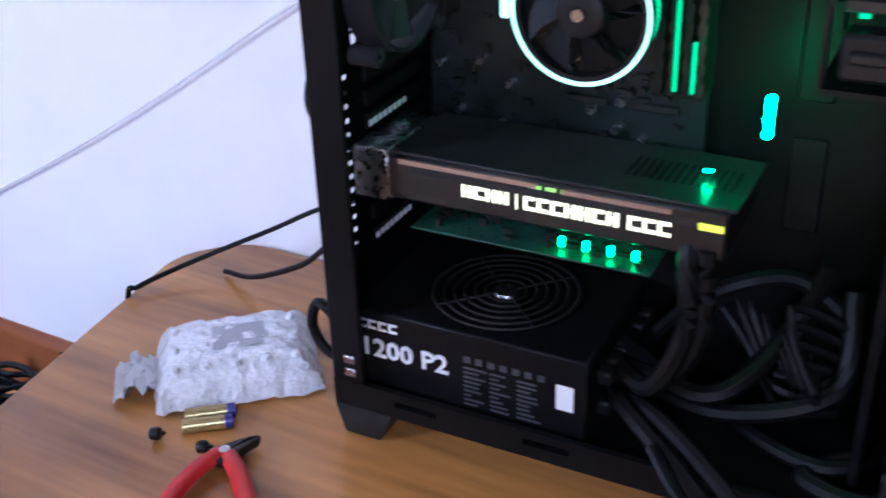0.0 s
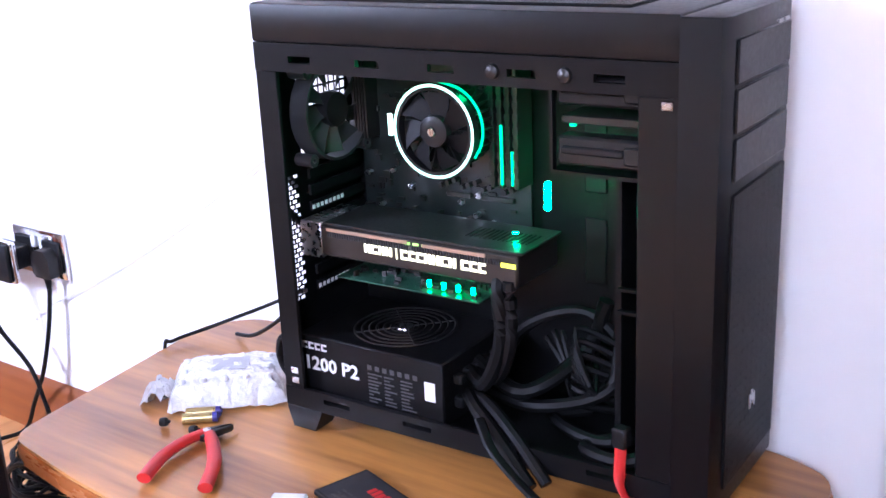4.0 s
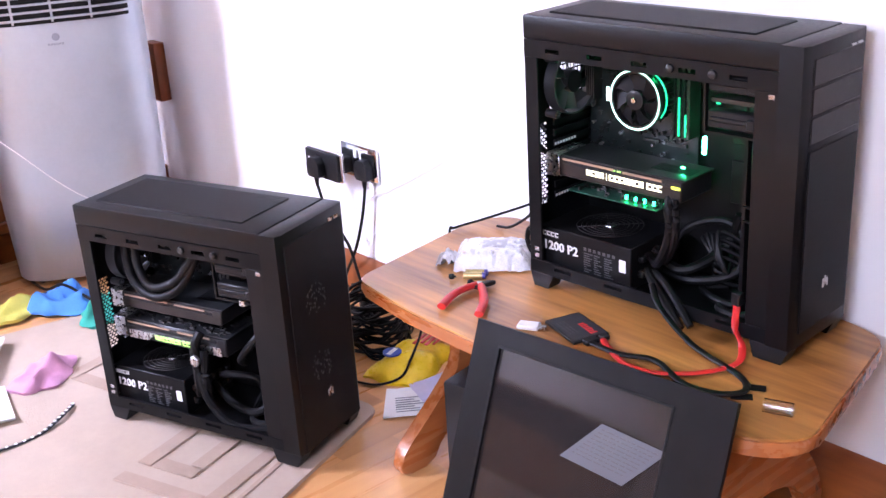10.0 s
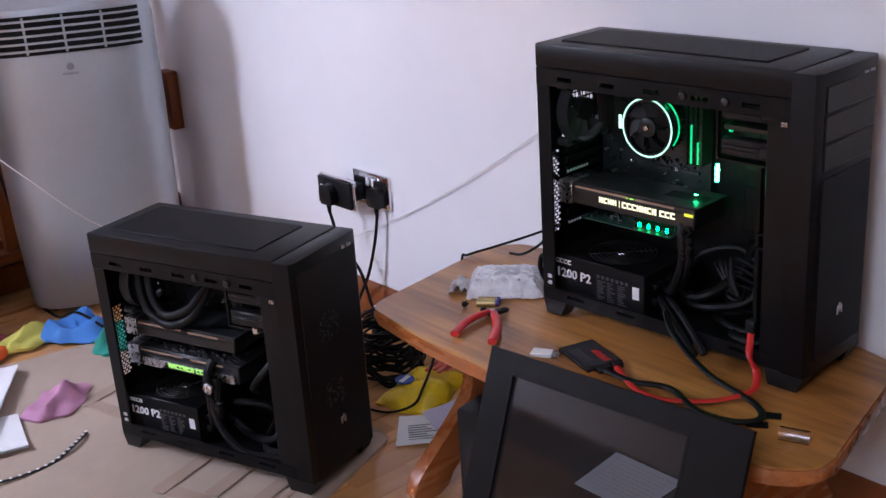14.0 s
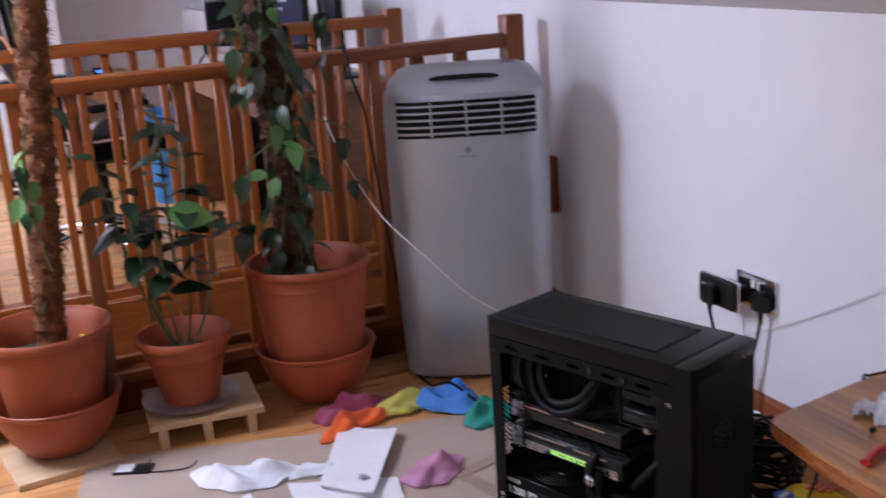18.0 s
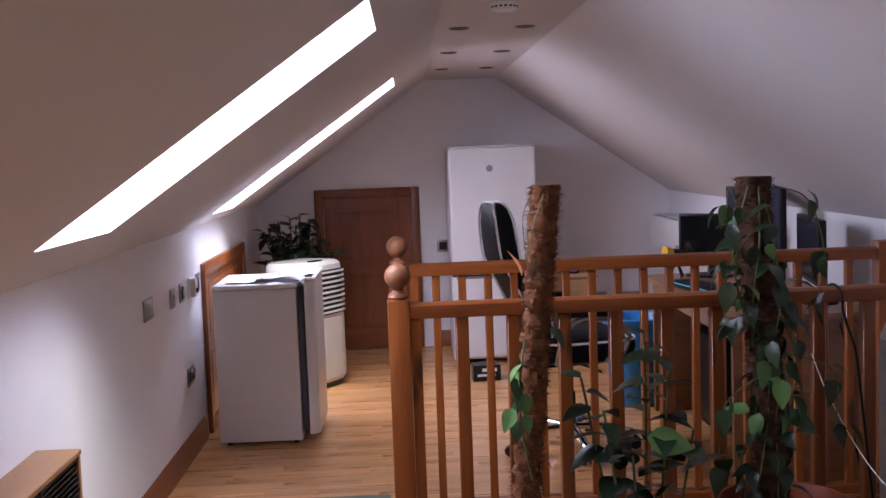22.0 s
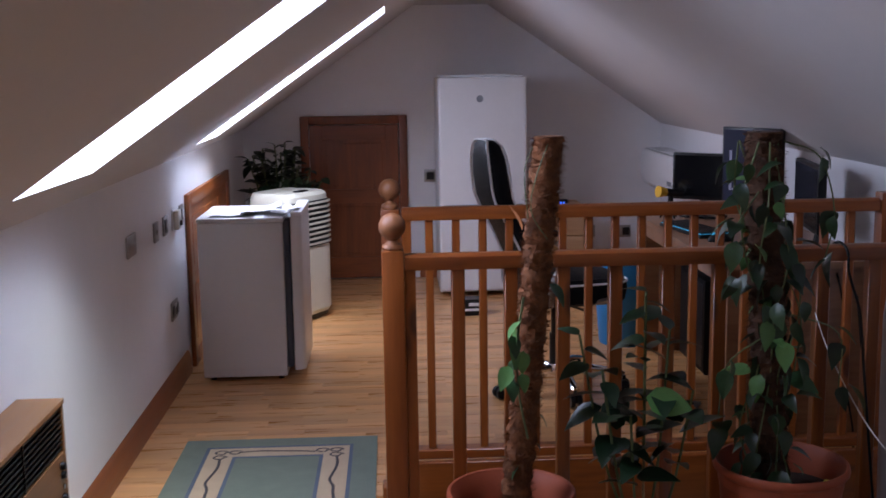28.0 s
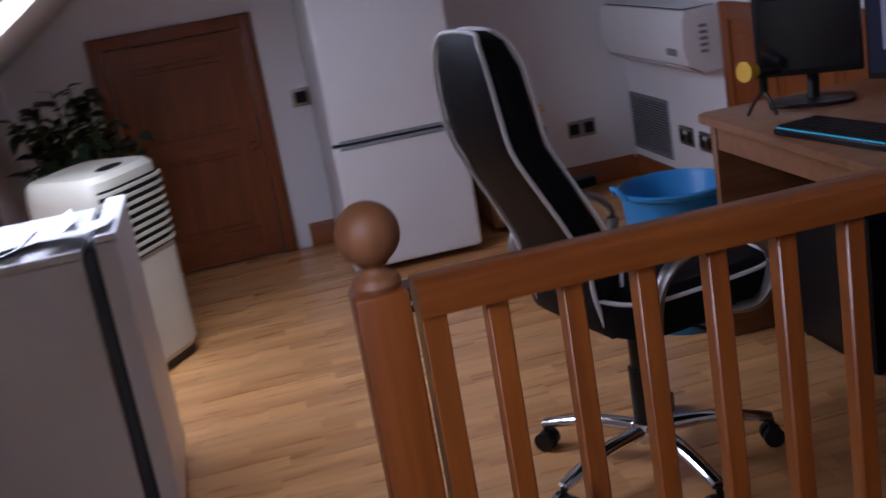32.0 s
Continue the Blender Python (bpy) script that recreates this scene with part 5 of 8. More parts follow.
# ---- balustrade round the stair opening ----
def turned_newel(x, y, h, label, ball=True):
    nw = thing("newel_post", pose(x, y, 0), label, "newel post", "newel posts")
    b = BM()
    box(b, (-0.031, -0.031, 0.045), (0.031, 0.031, h), 0.005, 2)
    part("post", b, pine["Z"], nw)
    b = BM()
    box(b, (-0.046, -0.046, 0.0), (0.046, 0.046, 0.046), 0.004)
    part("plinth", b, pine["X"], nw)
    if ball:
        b = BM()
        lathe(b, [(0, h), (0.026, h), (0.029, h + 0.007), (0.026, h + 0.015), (0.017, h + 0.02), (0.014, h + 0.026), (0.019, h + 0.032)], 24)
        part("neck", b, ball_wood, nw)
        b = BM()
        r = 0.037
        lathe(b, [(r * math.sin(a * math.pi / 16), h + 0.028 + r * (1 - math.cos(a * math.pi / 16))) for a in range(17)], 28)
        part("ball_finial", b, ball_wood, nw, "turned unstained ball")
    return nw


ball_wood = wood("ball_wood", (0.25, 0.098, 0.037), (0.18, 0.065, 0.023), "Z", 0.5, 0.7)

turned_newel(-0.452, NY, 0.998, "square pine newel post with a turned ball at the near rail")
turned_newel(-0.458, FY, 1.022, "square pine newel post with a turned ball at the far rail")
turned_newel(1.375, NY, 1.04, "plain square pine post where the near rail meets the wall", False)
turned_newel(1.262, FY, 1.045, "plain square pine post at the wall end of the far rail", False)


def balustrade(y, x0, x1, zt, n, w, label, low, half):
    bl = thing("balustrade", pose(0, y, 0), label, "balustrade")
    b = BM()
    t = BM()
    prof = [(-0.025, zt - 0.043), (0.025, zt - 0.043), (0.028, zt - 0.025), (0.025, zt - 0.007), (0.015, zt), (-0.015, zt), (-0.025, zt - 0.007), (-0.028, zt - 0.025)]
    a = [t.verts.new((x0, p, z)) for p, z in prof]
    c = [t.verts.new((x1, p, z)) for p, z in prof]
    for i in range(8):
        t.faces.new((a[i], a[(i + 1) % 8], c[(i + 1) % 8], c[i]))
    t.faces.new(a[::-1]), t.faces.new(c)
    join(b, t)
    part("handrail", b, pine["X"], bl)
    b = BM()
    box(b, (x0, -0.03, low), (x1, 0.03, low + 0.035), 0.004)
    part("base_rail", b, pine["X"], bl)
    if half:
        b = BM()
        box(b, (x0, -0.02, low + 0.035), (x0 + 0.03, 0.02, zt - 0.043), 0.002)
        part("half_post", b, pine["Z"], bl)
    b = BM()
    box(b, (-w / 2, -w / 2, low + 0.035), (w / 2, w / 2, zt - 0.043), 0.003)
    first = part("baluster", b, pine["Z"], bl)
    xs = [x0 + (x1 - x0) * (i + 1) / (n + 1) for i in range(n)]
    first.matrix_local = pose(xs[0], 0, 0)
    for x in xs[1:]:
        same_part("baluster", first, bl, pose(x, 0, 0))
    return bl


balustrade(NY, -0.42, 1.339, 0.985, 11, 0.037, "orange pine balustrade behind the potted plants", 0.10, True)
balustrade(FY, -0.418, 1.226, 1.025, 17, 0.027, "orange pine balustrade on the far side of the stair opening", 0.14, True)

b = BM()
box(b, (-0.42, NY + 0.034, -0.22), (1.488, NY + 0.06, 0.16), 0.003)
structure("trim_stair_near", b, pine["X"], "pine fascia board at the stair opening", "trim")
b = BM()
box(b, (-0.42, FY - 0.06, -0.22), (1.488, FY - 0.034, 0.14), 0.003)
structure("trim_stair_far", b, pine["X"], "pine fascia board at the stair opening", "trim")


# ---- pots and plants ----
def pot(name, x, y, R, H, base, label, foot=0.0, top=0.86, low=0.66, depth=0.085):
    """A tapered pot with a rolled rim; foot is the height of its underside over the thing's origin."""
    p = thing(name, pose(x, y, base), label, "plant")
    rf, rt = R * low, R * top
    inner = rt - 0.007 - (rt - rf) * (depth - 0.03) / (H - foot)
    b = BM()
    lathe(b, [(0, foot + 0.004), (rf * 0.9, foot), (rf * 0.98, foot + 0.006), (rf, foot + 0.016), ((rf + rt) / 2 + 0.002, (foot + H) / 2), (rt, H - 0.062), (rt + 0.0025, H - 0.060), (rt + 0.003, H - 0.032),
              (R * 0.965, H - 0.027), (R * 0.995, H - 0.020), (R, H - 0.012), (R * 0.99, H - 0.004), (R * 0.97, H), (R * 0.94, H - 0.002), (R * 0.92, H - 0.010), (rt - 0.006, H - 0.03), (inner, H - depth - 0.004), (0, H - depth - 0.010)], 48)
    part("pot", b, terracotta, p, "smooth terracotta-coloured pot with a rolled rim")
    b = BM()
    rr = random.Random(int(R * 1e4))
    lathe(b, [(0, H - depth + 0.004), (R * 0.2, H - depth + 0.006), (R * 0.4, H - depth + 0.002), (R * 0.6, H - depth), (inner + 0.002, H - depth)], 32)
    for v in b.verts:
        v.co.z += rr.uniform(-0.005, 0.005)
    part("soil", b, soil, p)
    return p


def saucer(x, y, R, base, h, mat, label):
    s = thing("plant_saucer", pose(x, y, base), label, "saucer")
    b = BM()
    if h < 0.05:
        prof = [(0, 0.0), (R * 0.6, 0.0), (R * 0.72, 0.004), (R * 0.97, h * 0.9), (R, h), (R * 0.96, h), (R * 0.92, h * 0.85), (R * 0.62, 0.010), (0, 0.010)]
    else:
        # a round-bottomed bowl with a beaded rim
        curve = [(0.42, 0.0), (0.52, 0.05), (0.65, 0.17), (0.775, 0.35), (0.87, 0.56), (0.93, 0.76), (0.955, 0.90)]
        prof = [(0, 0.003)] + [(R * u, h * v) for u, v in curve] + [(R * 0.985, h - 0.013), (R, h - 0.008), (R * 0.995, h - 0.002), (R * 0.975, h), (R * 0.955, h - 0.003)]
        prof += [(R * u - 0.006, h * v + 0.006) for u, v in reversed(curve[:-1])] + [(0, 0.009)]
    lathe(b, prof, 48)
    part("dish", b, mat, s)
    return s


def leaf_mesh(L, Wd, curl, mat, key, cup=0.25):
    """One leaf along +x, bent down at its tip, folded a little along its rib."""
    me = bpy.data.meshes.new("leaf")
    vs, fs = [], []
    n = 6
    for i in range(n + 1):
        t = i / n
        w = Wd / 2 * (math.sin(math.pi * min(1, t * 0.98 + 0.02) ** 0.75)) ** 0.9 if 0 < i < n else 0.0015
        x = L * t
        z = -curl * L * t * t
        vs += [(x, -w, z + w * cup), (x, 0, z), (x, w, z + w * cup)]
    for i in range(n):
        a = i * 3
        fs += [(a, a + 1, a + 4, a + 3), (a + 1, a + 2, a + 5, a + 4)]
    me.from_pydata(vs, [], fs)
    for p in me.polygons:
        p.use_smooth = True
    me.materials.append(mat)
    return me


def coir_pole(parent, x0, z0, x1, z1, r, mat, label, seed):
    rr = random.Random(seed)
    b = BM()
    n, m_ = 90, 22
    rings = []
    for i in range(n + 1):
        t = i / n
        row = []
        for j in range(m_):
            a = 2 * math.pi * j / m_
            k = r * (1 + 0.07 * math.sin(a * 3 + t * 40) + rr.uniform(-0.13, 0.13) + 0.26 * abs(math.sin(t * 62 + a * 0.5)) - 0.13)
            row.append(b.verts.new((x0 + (x1 - x0) * t + k * math.cos(a), 0.01 + k * math.sin(a), z0 + (z1 - z0) * t)))
        rings.append(row)
    for p, q in zip(rings, rings[1:]):
        for j in range(m_):
            b.faces.new((p[j], p[(j + 1) % m_], q[(j + 1) % m_], q[j]))
    b.faces.new(rings[-1])
    pole = part("moss_pole", b, mat, parent, label)
    b = BM()
    for i in range(4200):
        t, a = rr.random(), rr.random() * 6.283
        c = Vector((x0 + (x1 - x0) * t, 0.01, z0 + (z1 - z0) * t))
        w_ = rr.uniform(-1.6, 1.6)
        d = Vector((math.cos(a) - w_ * math.sin(a), math.sin(a) + w_ * math.cos(a), rr.uniform(-0.9, 0.7)))
        p = c + Vector((math.cos(a), math.sin(a), 0)) * r * 0.97
        q = p + d * rr.uniform(0.006, 0.022)
        s = Vector((-0.4 * math.sin(a), 0.4 * math.cos(a), 0.9)) * 0.0013
        v = [b.verts.new(w) for w in (p - s, p + s, q)]
        b.faces.new(v)
    fz = part("coir_fuzz", b, mat, pole)
    fz["kind"] = "stuff"
    return pole


def strand(parent, pts, r=0.003):
    b = BM()
    tube(b, pts, r, 6, 6)
    return part("stem", b, stem_green, parent)


def add_leaf(parent, me, at, yaw, pitch, roll, s):
    ob = new("leaf", me)
    ob.parent = parent
    ob.matrix_local = Matrix.Translation(at) @ pose(0, 0, 0, roll, -pitch, yaw) @ Matrix.Scale(s, 4)
    return ob


LEAF_G = [leaf_mesh(0.085, 0.055, 0.35, leaf_green, 1), leaf_mesh(0.075, 0.05, 0.6, leaf_dark, 2), leaf_mesh(0.08, 0.05, 0.25, leaf_light, 3)]
LEAF_R = [leaf_mesh(0.095, 0.056, 0.25, leaf_dark, 4, 0.15), leaf_mesh(0.085, 0.054, 0.4, leaf_dark, 5, 0.2)]

# sparse climber on a coir pole
saucer(-0.148, 3.655, 0.174, 0.02, 0.158, terracotta_dark, "deep terracotta bowl under a plant pot")
p1 = pot("climbing_plant", -0.148, 3.655, 0.174, 0.265, 0.105, "nearly bare climber on a coir pole in a terracotta pot", -0.042)
coir_pole(p1, 0.008, 0.165, 0.102, 1.208, 0.0355, coir, "shaggy brown coir pole", 3)
rr = random.Random(21)
strand(p1, [(0.04, -0.045, 0.42), (0.015, -0.06, 0.55), (0.012, -0.055, 0.68), (0.03, -0.045, 0.80)])
strand(p1, [(0.10, -0.02, 1.20), (0.06, -0.05, 1.10), (0.05, -0.05, 1.02), (0.09, -0.05, 0.95)], 0.0015)
strand(p1, [(0.06, 0.0, 1.18), (0.035, -0.03, 1.12), (0.045, -0.02, 1.0)], 0.0015)
for i in range(9):
    add_leaf(p1, LEAF_G[2 if i % 3 else 0], (0.012 + rr.uniform(-0.02, 0.02), -0.055, 0.58 + i * 0.02), rr.uniform(200, 300), rr.uniform(-75, -20), rr.uniform(-30, 30), rr.uniform(0.55, 0.95))
for at, yw, s in (((0.10, -0.03, 0.83), -30, 0.8), ((0.02, -0.02, 0.34), 200, 0.5), ((0.075, 0.0, 0.47), 10, 0.5), ((0.06, 0.0, 0.40), 20, 0.45)):
    add_leaf(p1, LEAF_G[0], at, yw, -40, 10, s)
dry = material("dry_leaf", (0.34, 0.12, 0.04), 0.7, 0, 20, 0.2)
dl = leaf_mesh(0.075, 0.03, 0.2, dry, 9)
add_leaf(p1, dl, (0.03, -0.02, 0.97), 150, 70, 40, 1.0)

# small rubber plant between the poles
st = thing("pot_stand", pose(0.235, 3.66, 0, 0, 0, -6), "square plywood board on short runners under a pot", "stand")
b = BM()
box(b, (-0.155, -0.145, 0.054), (0.155, 0.145, 0.072), 0.002)
part("board", b, board_wood, st)
for x in (-0.12, 0.0, 0.12):
    b = BM()
    box(b, (x - 0.012, -0.14, 0.0), (x + 0.012, 0.14, 0.054), 0.001)
    part("runner", b, board_wood, st)
tin = material("tin_plate", (0.45, 0.45, 0.44), 0.35, 0.8, 20, 0.15)
saucer(0.210, 3.655, 0.138, 0.0725, 0.016, tin, "dull metal plate under the small plant pot")
p2 = pot("rubber_plant", 0.210, 3.655, 0.134, 0.20, 0.0825, "small dark-leaved rubber plant in a terracotta pot", 0.0, 0.84, 0.60, 0.068)
b = BM()
cyl(b, (0.0, 0.0, 0.13), (0.0, 0.0, 0.40), 0.004, 8)
part("cane", b, board_wood, p2)
rr = random.Random(33)
for k, (dx, dy, h) in enumerate(((0.0, 0.0, 0.82), (-0.12, -0.03, 0.62), (0.06, -0.02, 0.72), (-0.17, 0.03, 0.70), (0.12, -0.04, 0.56), (-0.05, -0.06, 0.50))):
    top_ = Vector((dx, dy, h))
    strand(p2, [(dx * 0.1, dy * 0.1, 0.13), (dx * 0.6, dy * 0.6, h * 0.5), top_], 0.004)
    nl = 15 if k == 0 else 9
    for i in range(nl):
        t = 0.45 + 0.55 * i / (nl - 1)
        at = Vector((dx * t, dy * t, 0.13 + (h - 0.13) * t))
        add_leaf(p2, LEAF_R[i % 2], at, i * 137.5 + k * 40 + rr.uniform(-15, 15), rr.uniform(-15, 40), rr.uniform(-20, 20), rr.uniform(1.0, 1.35) * (0.75 if t > 0.9 else 1))
big = leaf_mesh(0.13, 0.085, 0.15, leaf_light, 12, 0.05)
add_leaf(p2, big, (-0.01, -0.06, 0.55), -15, -10, 55, 0.95)

# leafy climber on a dark pole
saucer(0.585, 3.655, 0.176, 0.004, 0.168, terracotta_dark, "deep terracotta bowl under a large plant pot")
p3 = pot("climbing_plant", 0.585, 3.655, 0.180, 0.338, 0.09, "leafy green climber on a dark coir pole in a terracotta pot", -0.012, 0.90, 0.76)
coir_pole(p3, -0.02, 0.23, -0.072, 1.225, 0.042, coir_dark, "dark fibrous pole mostly hidden by leaves", 7)
rr = random.Random(44)
for k in range(7):
    a = k * 0.9 + 2.6
    pts = []
    for i in range(7):
        t = i / 6
        rad = 0.052 + 0.035 * math.sin(i * 1.7 + k)
        pts.append((-0.02 - 0.052 * t + rad * math.cos(a + t * 2.2), 0.01 + rad * math.sin(a + t * 2.2) - 0.02, 0.28 + 0.92 * t))
    strand(p3, pts, 0.0025)
    for p, q in zip(pts, pts[1:]):
        for j in range(3):
            t = j / 3
            at = Vector(p) * (1 - t) + Vector(q) * t
            out = math.degrees(math.atan2(at.y - 0.01, at.x + 0.04))
            add_leaf(p3, LEAF_G[rr.choice((0, 0, 0, 1, 1, 1, 1, 2))], at + Vector((rr.uniform(-.03, .03), rr.uniform(-.03, .01), 0)), out + rr.uniform(-60, 60), rr.uniform(-85, 10), rr.uniform(-35, 35), rr.uniform(0.55, 1.05))
for pts in ([(-0.02, 0, 1.20), (0.06, -0.04, 1.16), (0.10, -0.05, 1.02), (0.085, -0.04, 0.9)], [(-0.07, -0.02, 1.1), (-0.16, -0.06, 0.98), (-0.17, -0.06, 0.86)], [(0.0, -0.04, 0.75), (0.12, -0.06, 0.7), (0.13, -0.05, 0.55)], [(-0.06, -0.04, 0.7), (-0.17, -0.05, 0.62), (-0.19, -0.05, 0.48)]):
    strand(p3, pts, 0.0022)
    for i, p in enumerate(pts[1:]):
        for j in range(2):
            add_leaf(p3, LEAF_G[j], Vector(p) + Vector((rr.uniform(-.02, .02), -0.01, rr.uniform(-.03, .03))), rr.uniform(0, 360), rr.uniform(-80, -20), rr.uniform(-30, 30), rr.uniform(0.7, 1.1))
tag_yellow = material("tag_yellow", (0.75, 0.62, 0.05), 0.5)
for pt_, x, y, z in ((p1, 0.085, -0.075, 0.202), (p3, 0.10, -0.07, 0.262)):
    b = BM()
    lathe(b, [(0, -0.02), (0.004, -0.02), (0.006, 0.0), (0.012, 0.012), (0.012, 0.03), (0.006, 0.042), (0, 0.043)], 14, Matrix.Translation((x, y, z)))
    part("water_gauge", b, tag_yellow, pt_, "yellow plastic water gauge")
bd = thing("floor_board", pose(-0.16, 3.62, 0, 0, 0, 8), "thin plywood offcut under the plant bowl", "board")
b = BM()
box(b, (-0.14, -0.13, 0.0), (0.13, 0.13, 0.019), 0.002)
part("board", b, board_wood, bd)

# ---- machines, doors and furniture down the room ----
def oval(a, b, n=36, p=4.0, c=(0, 0), t0=0.0, t1=1.0, close=True):
    """Points of a squared-off oval; angle 0.75 is the front (-y)."""
    out = []
    k = n if close else n - 1
    for i in range(n):
        w = 2 * math.pi * (t0 + (t1 - t0) * i / k)
        cs, sn = math.cos(w), math.sin(w)
        out.append((c[0] + a * math.copysign(abs(cs) ** (2 / p), cs), c[1] + b * math.copysign(abs(sn) ** (2 / p), sn)))
    return out


def loft(bm_, levels, n=36, p=4.0, mat=0):
    """A body through ovals (z, half width, half depth, y shift)."""
    rings = [[bm_.verts.new((x, y, z)) for x, y in oval(a, b_, n, p, (0, dy))] for z, a, b_, dy in levels]
    for q, r in zip(rings, rings[1:]):
        for i in range(n):
            bm_.faces.new((q[i], q[(i + 1) % n], r[(i + 1) % n], r[i])).material_index = mat
    bm_.faces.new(rings[0][::-1]), bm_.faces.new(rings[-1])
    return bm_


def arc_band(bm_, a, b_, p, t0, t1, z0, z1, thick, n=20):
    """A band that follows the oval's front, thick outwards."""
    inn = oval(a, b_, n, p, (0, 0), t0, t1, False)
    outl = oval(a + thick, b_ + thick, n, p, (0, 0), t0, t1, False)
    g = [[bm_.verts.new((*q, z)) for q in line] for line, z in ((inn, z0), (outl, z0), (outl, z1), (inn, z1))]
    for k in range(4):
        u, v = g[k], g[(k + 1) % 4]
        for i in range(n - 1):
            bm_.faces.new((u[i], u[i + 1], v[i + 1], v[i]))
    for e in (0, -1):
        bm_.faces.new([q[e] for q in g])
    return bm_


logo_grey = material("logo_grey", (0.22, 0.23, 0.25), 0.4)
glossy_black = material("glossy_black", (0.01, 0.01, 0.011), 0.12, 0, 10, 0.1, rough_vary=0.04)
blue_plastic = material("blue_bin_plastic", (0.02, 0.22, 0.50), 0.4, 0, 10, 0.08)
yellow_plastic = material("yellow_plastic", (0.75, 0.42, 0.02), 0.4, 0, 10, 0.08)
switch_steel = material("brushed_steel_plate", (0.34, 0.32, 0.30), 0.36, 0.9, 20, 0.1)
gasket_shade_grey = material("gasket_shade_grey", (0.05, 0.06, 0.08), 0.5, 0, 10, 0.1)
screen_blue = material("screen_blue", (0.01, 0.01, 0.02), 0.5, spec=0.1, emit=(0.012, 0.013, 0.03), power=1.0)
screen_mark = material("screen_mark", (0.2, 0.2, 0.3), 0.2, emit=(0.10, 0.10, 0.15), power=1.0)
screen_off = material("screen_off", (0.006, 0.006, 0.007), 0.18, 0, 10, 0.1, rough_vary=0.05)
key_cyan = material("key_cyan", (0.1, 0.5, 0.8), 0.4, emit=(0.06, 0.55, 1.0), power=0.5)
clock_blue = material("clock_blue", (0.05, 0.1, 0.8), 0.4, emit=(0.05, 0.15, 1.0), power=3.0)

# silver portable air conditioner
ac = thing("portable_air_conditioner", pose(1.095, 3.622, 0, 0, 0, -24), "silver-grey portable air conditioner standing by the pine rail", "air conditioner")
b = BM()
loft(b, [(0.012, 0.215, 0.125, 0), (0.02, 0.222, 0.132, 0), (0.25, 0.232, 0.142, 0), (0.6, 0.238, 0.147, 0), (0.80, 0.238, 0.147, 0), (0.862, 0.232, 0.140, 0.003)], 48, 3.6)
part("body", b, silver_plastic, ac)
b = BM()
loft(b, [(0.8625, 0.230, 0.138, 0.003), (0.885, 0.222, 0.128, 0.012), (0.915, 0.196, 0.10, 0.03), (0.926, 0.17, 0.075, 0.04)], 48, 3.4)
part("top_cover", b, silver_plastic, ac)
b = BM()
prism(b, oval(0.10, 0.026, 24, 2.6), 0, 0.006, 0.002, pose(0, -0.088, 0.8965, -28))
part("control_panel", b, grey_trim, ac, "dark grey control panel")
b = BM()
lathe(b, [(0, 0), (0.011, 0), (0.011, 0.005), (0.008, 0.007), (0, 0.007)], 16, pose(0.035, -0.086, 0.903, -28))
part("button", b, red_plastic, ac, "small red power button")
# the outlet's inner shade is a near-black band laid on the closed body
b = BM()
arc_band(b, 0.2375, 0.1465, 3.6, 0.625, 0.875, 0.742, 0.846, 0.0015, 28)
part("grille_backing", b, dark_inside, ac, "dark band painted for the shaded air outlet")
b = BM()
arc_band(b, 0.2385, 0.1475, 3.6, 0.627, 0.873, 0.753, 0.758, 0.010, 28)
sl0 = part("slat", b, silver_plastic, ac)
for k in range(1, 5):
    same_part("slat", sl0, ac, Matrix.Translation((0, 0, 0.0195 * k)))
for k in range(3):
    b = BM()
    x = (-0.10, 0.0, 0.10)[k]
    box(b, (x - 0.003, -0.153, 0.746), (x + 0.003, -0.148, 0.843))
    part("slat_rib", b, silver_plastic, ac)
b = BM()
lathe(b, [(0, 0), (0.010, 0), (0.010, 0.002), (0, 0.002)], 18, pose(0, -0.1478, 0.705, 90))
glyph_bars(b, -0.022, -0.1478, 0.683, 6, 0.005, 0.006, 0.002, random.Random(5))
part("maker_mark", b, logo_grey, ac, "small grey maker's mark")
for x in (-0.16, 0.16):
    for y in (-0.08, 0.08):
        b = BM()
        cyl(b, (x, y - 0.012, 0.014), (x, y + 0.012, 0.014), 0.014, 14)
        part("castor", b, rubber, ac)

# cream portable air conditioner
ac2 = thing("portable_air_conditioner", pose(-1.07, 7.56, 0, 0, 0, 58), "cream portable air conditioner with louvres, beside the freezer", "air conditioner")
b = BM()
loft(b, [(0.035, 0.20, 0.17, 0), (0.05, 0.205, 0.178, 0), (0.4, 0.208, 0.182, 0), (0.70, 0.205, 0.178, 0), (0.755, 0.20, 0.172, 0.0), (0.775, 0.185, 0.155, 0.004)], 44, 5)
part("body", b, cream_plastic, ac2)
b = BM()
loft(b, [(0.008, 0.195, 0.165, 0), (0.034, 0.20, 0.17, 0)], 44, 5)
part("base", b, black_plastic, ac2, "black base")
# shade behind the louvres, put in as a near-black band on the body
b = BM()
arc_band(b, 0.2065, 0.180, 5, 0.62, 0.88, 0.45, 0.725, 0.0015, 24)
part("grille_backing", b, dark_inside, ac2)
b = BM()
arc_band(b, 0.207, 0.1805, 5, 0.615, 0.885, 0.46, 0.472, 0.011, 24)
sl1 = part("slat", b, cream_plastic, ac2)
for k in range(1, 9):
    same_part("slat", sl1, ac2, Matrix.Translation((0, 0, 0.0305 * k)))
b = BM()
arc_band(b, 0.207, 0.1805, 5, 0.625, 0.875, 0.06, 0.435, 0.004, 24)
part("front_panel", b, cream_plastic, ac2)
b = BM()
prism(b, oval(0.065, 0.03, 24, 2.4), 0.7755, 0.780, 0.002, Matrix.Translation((0, -0.09, 0)))
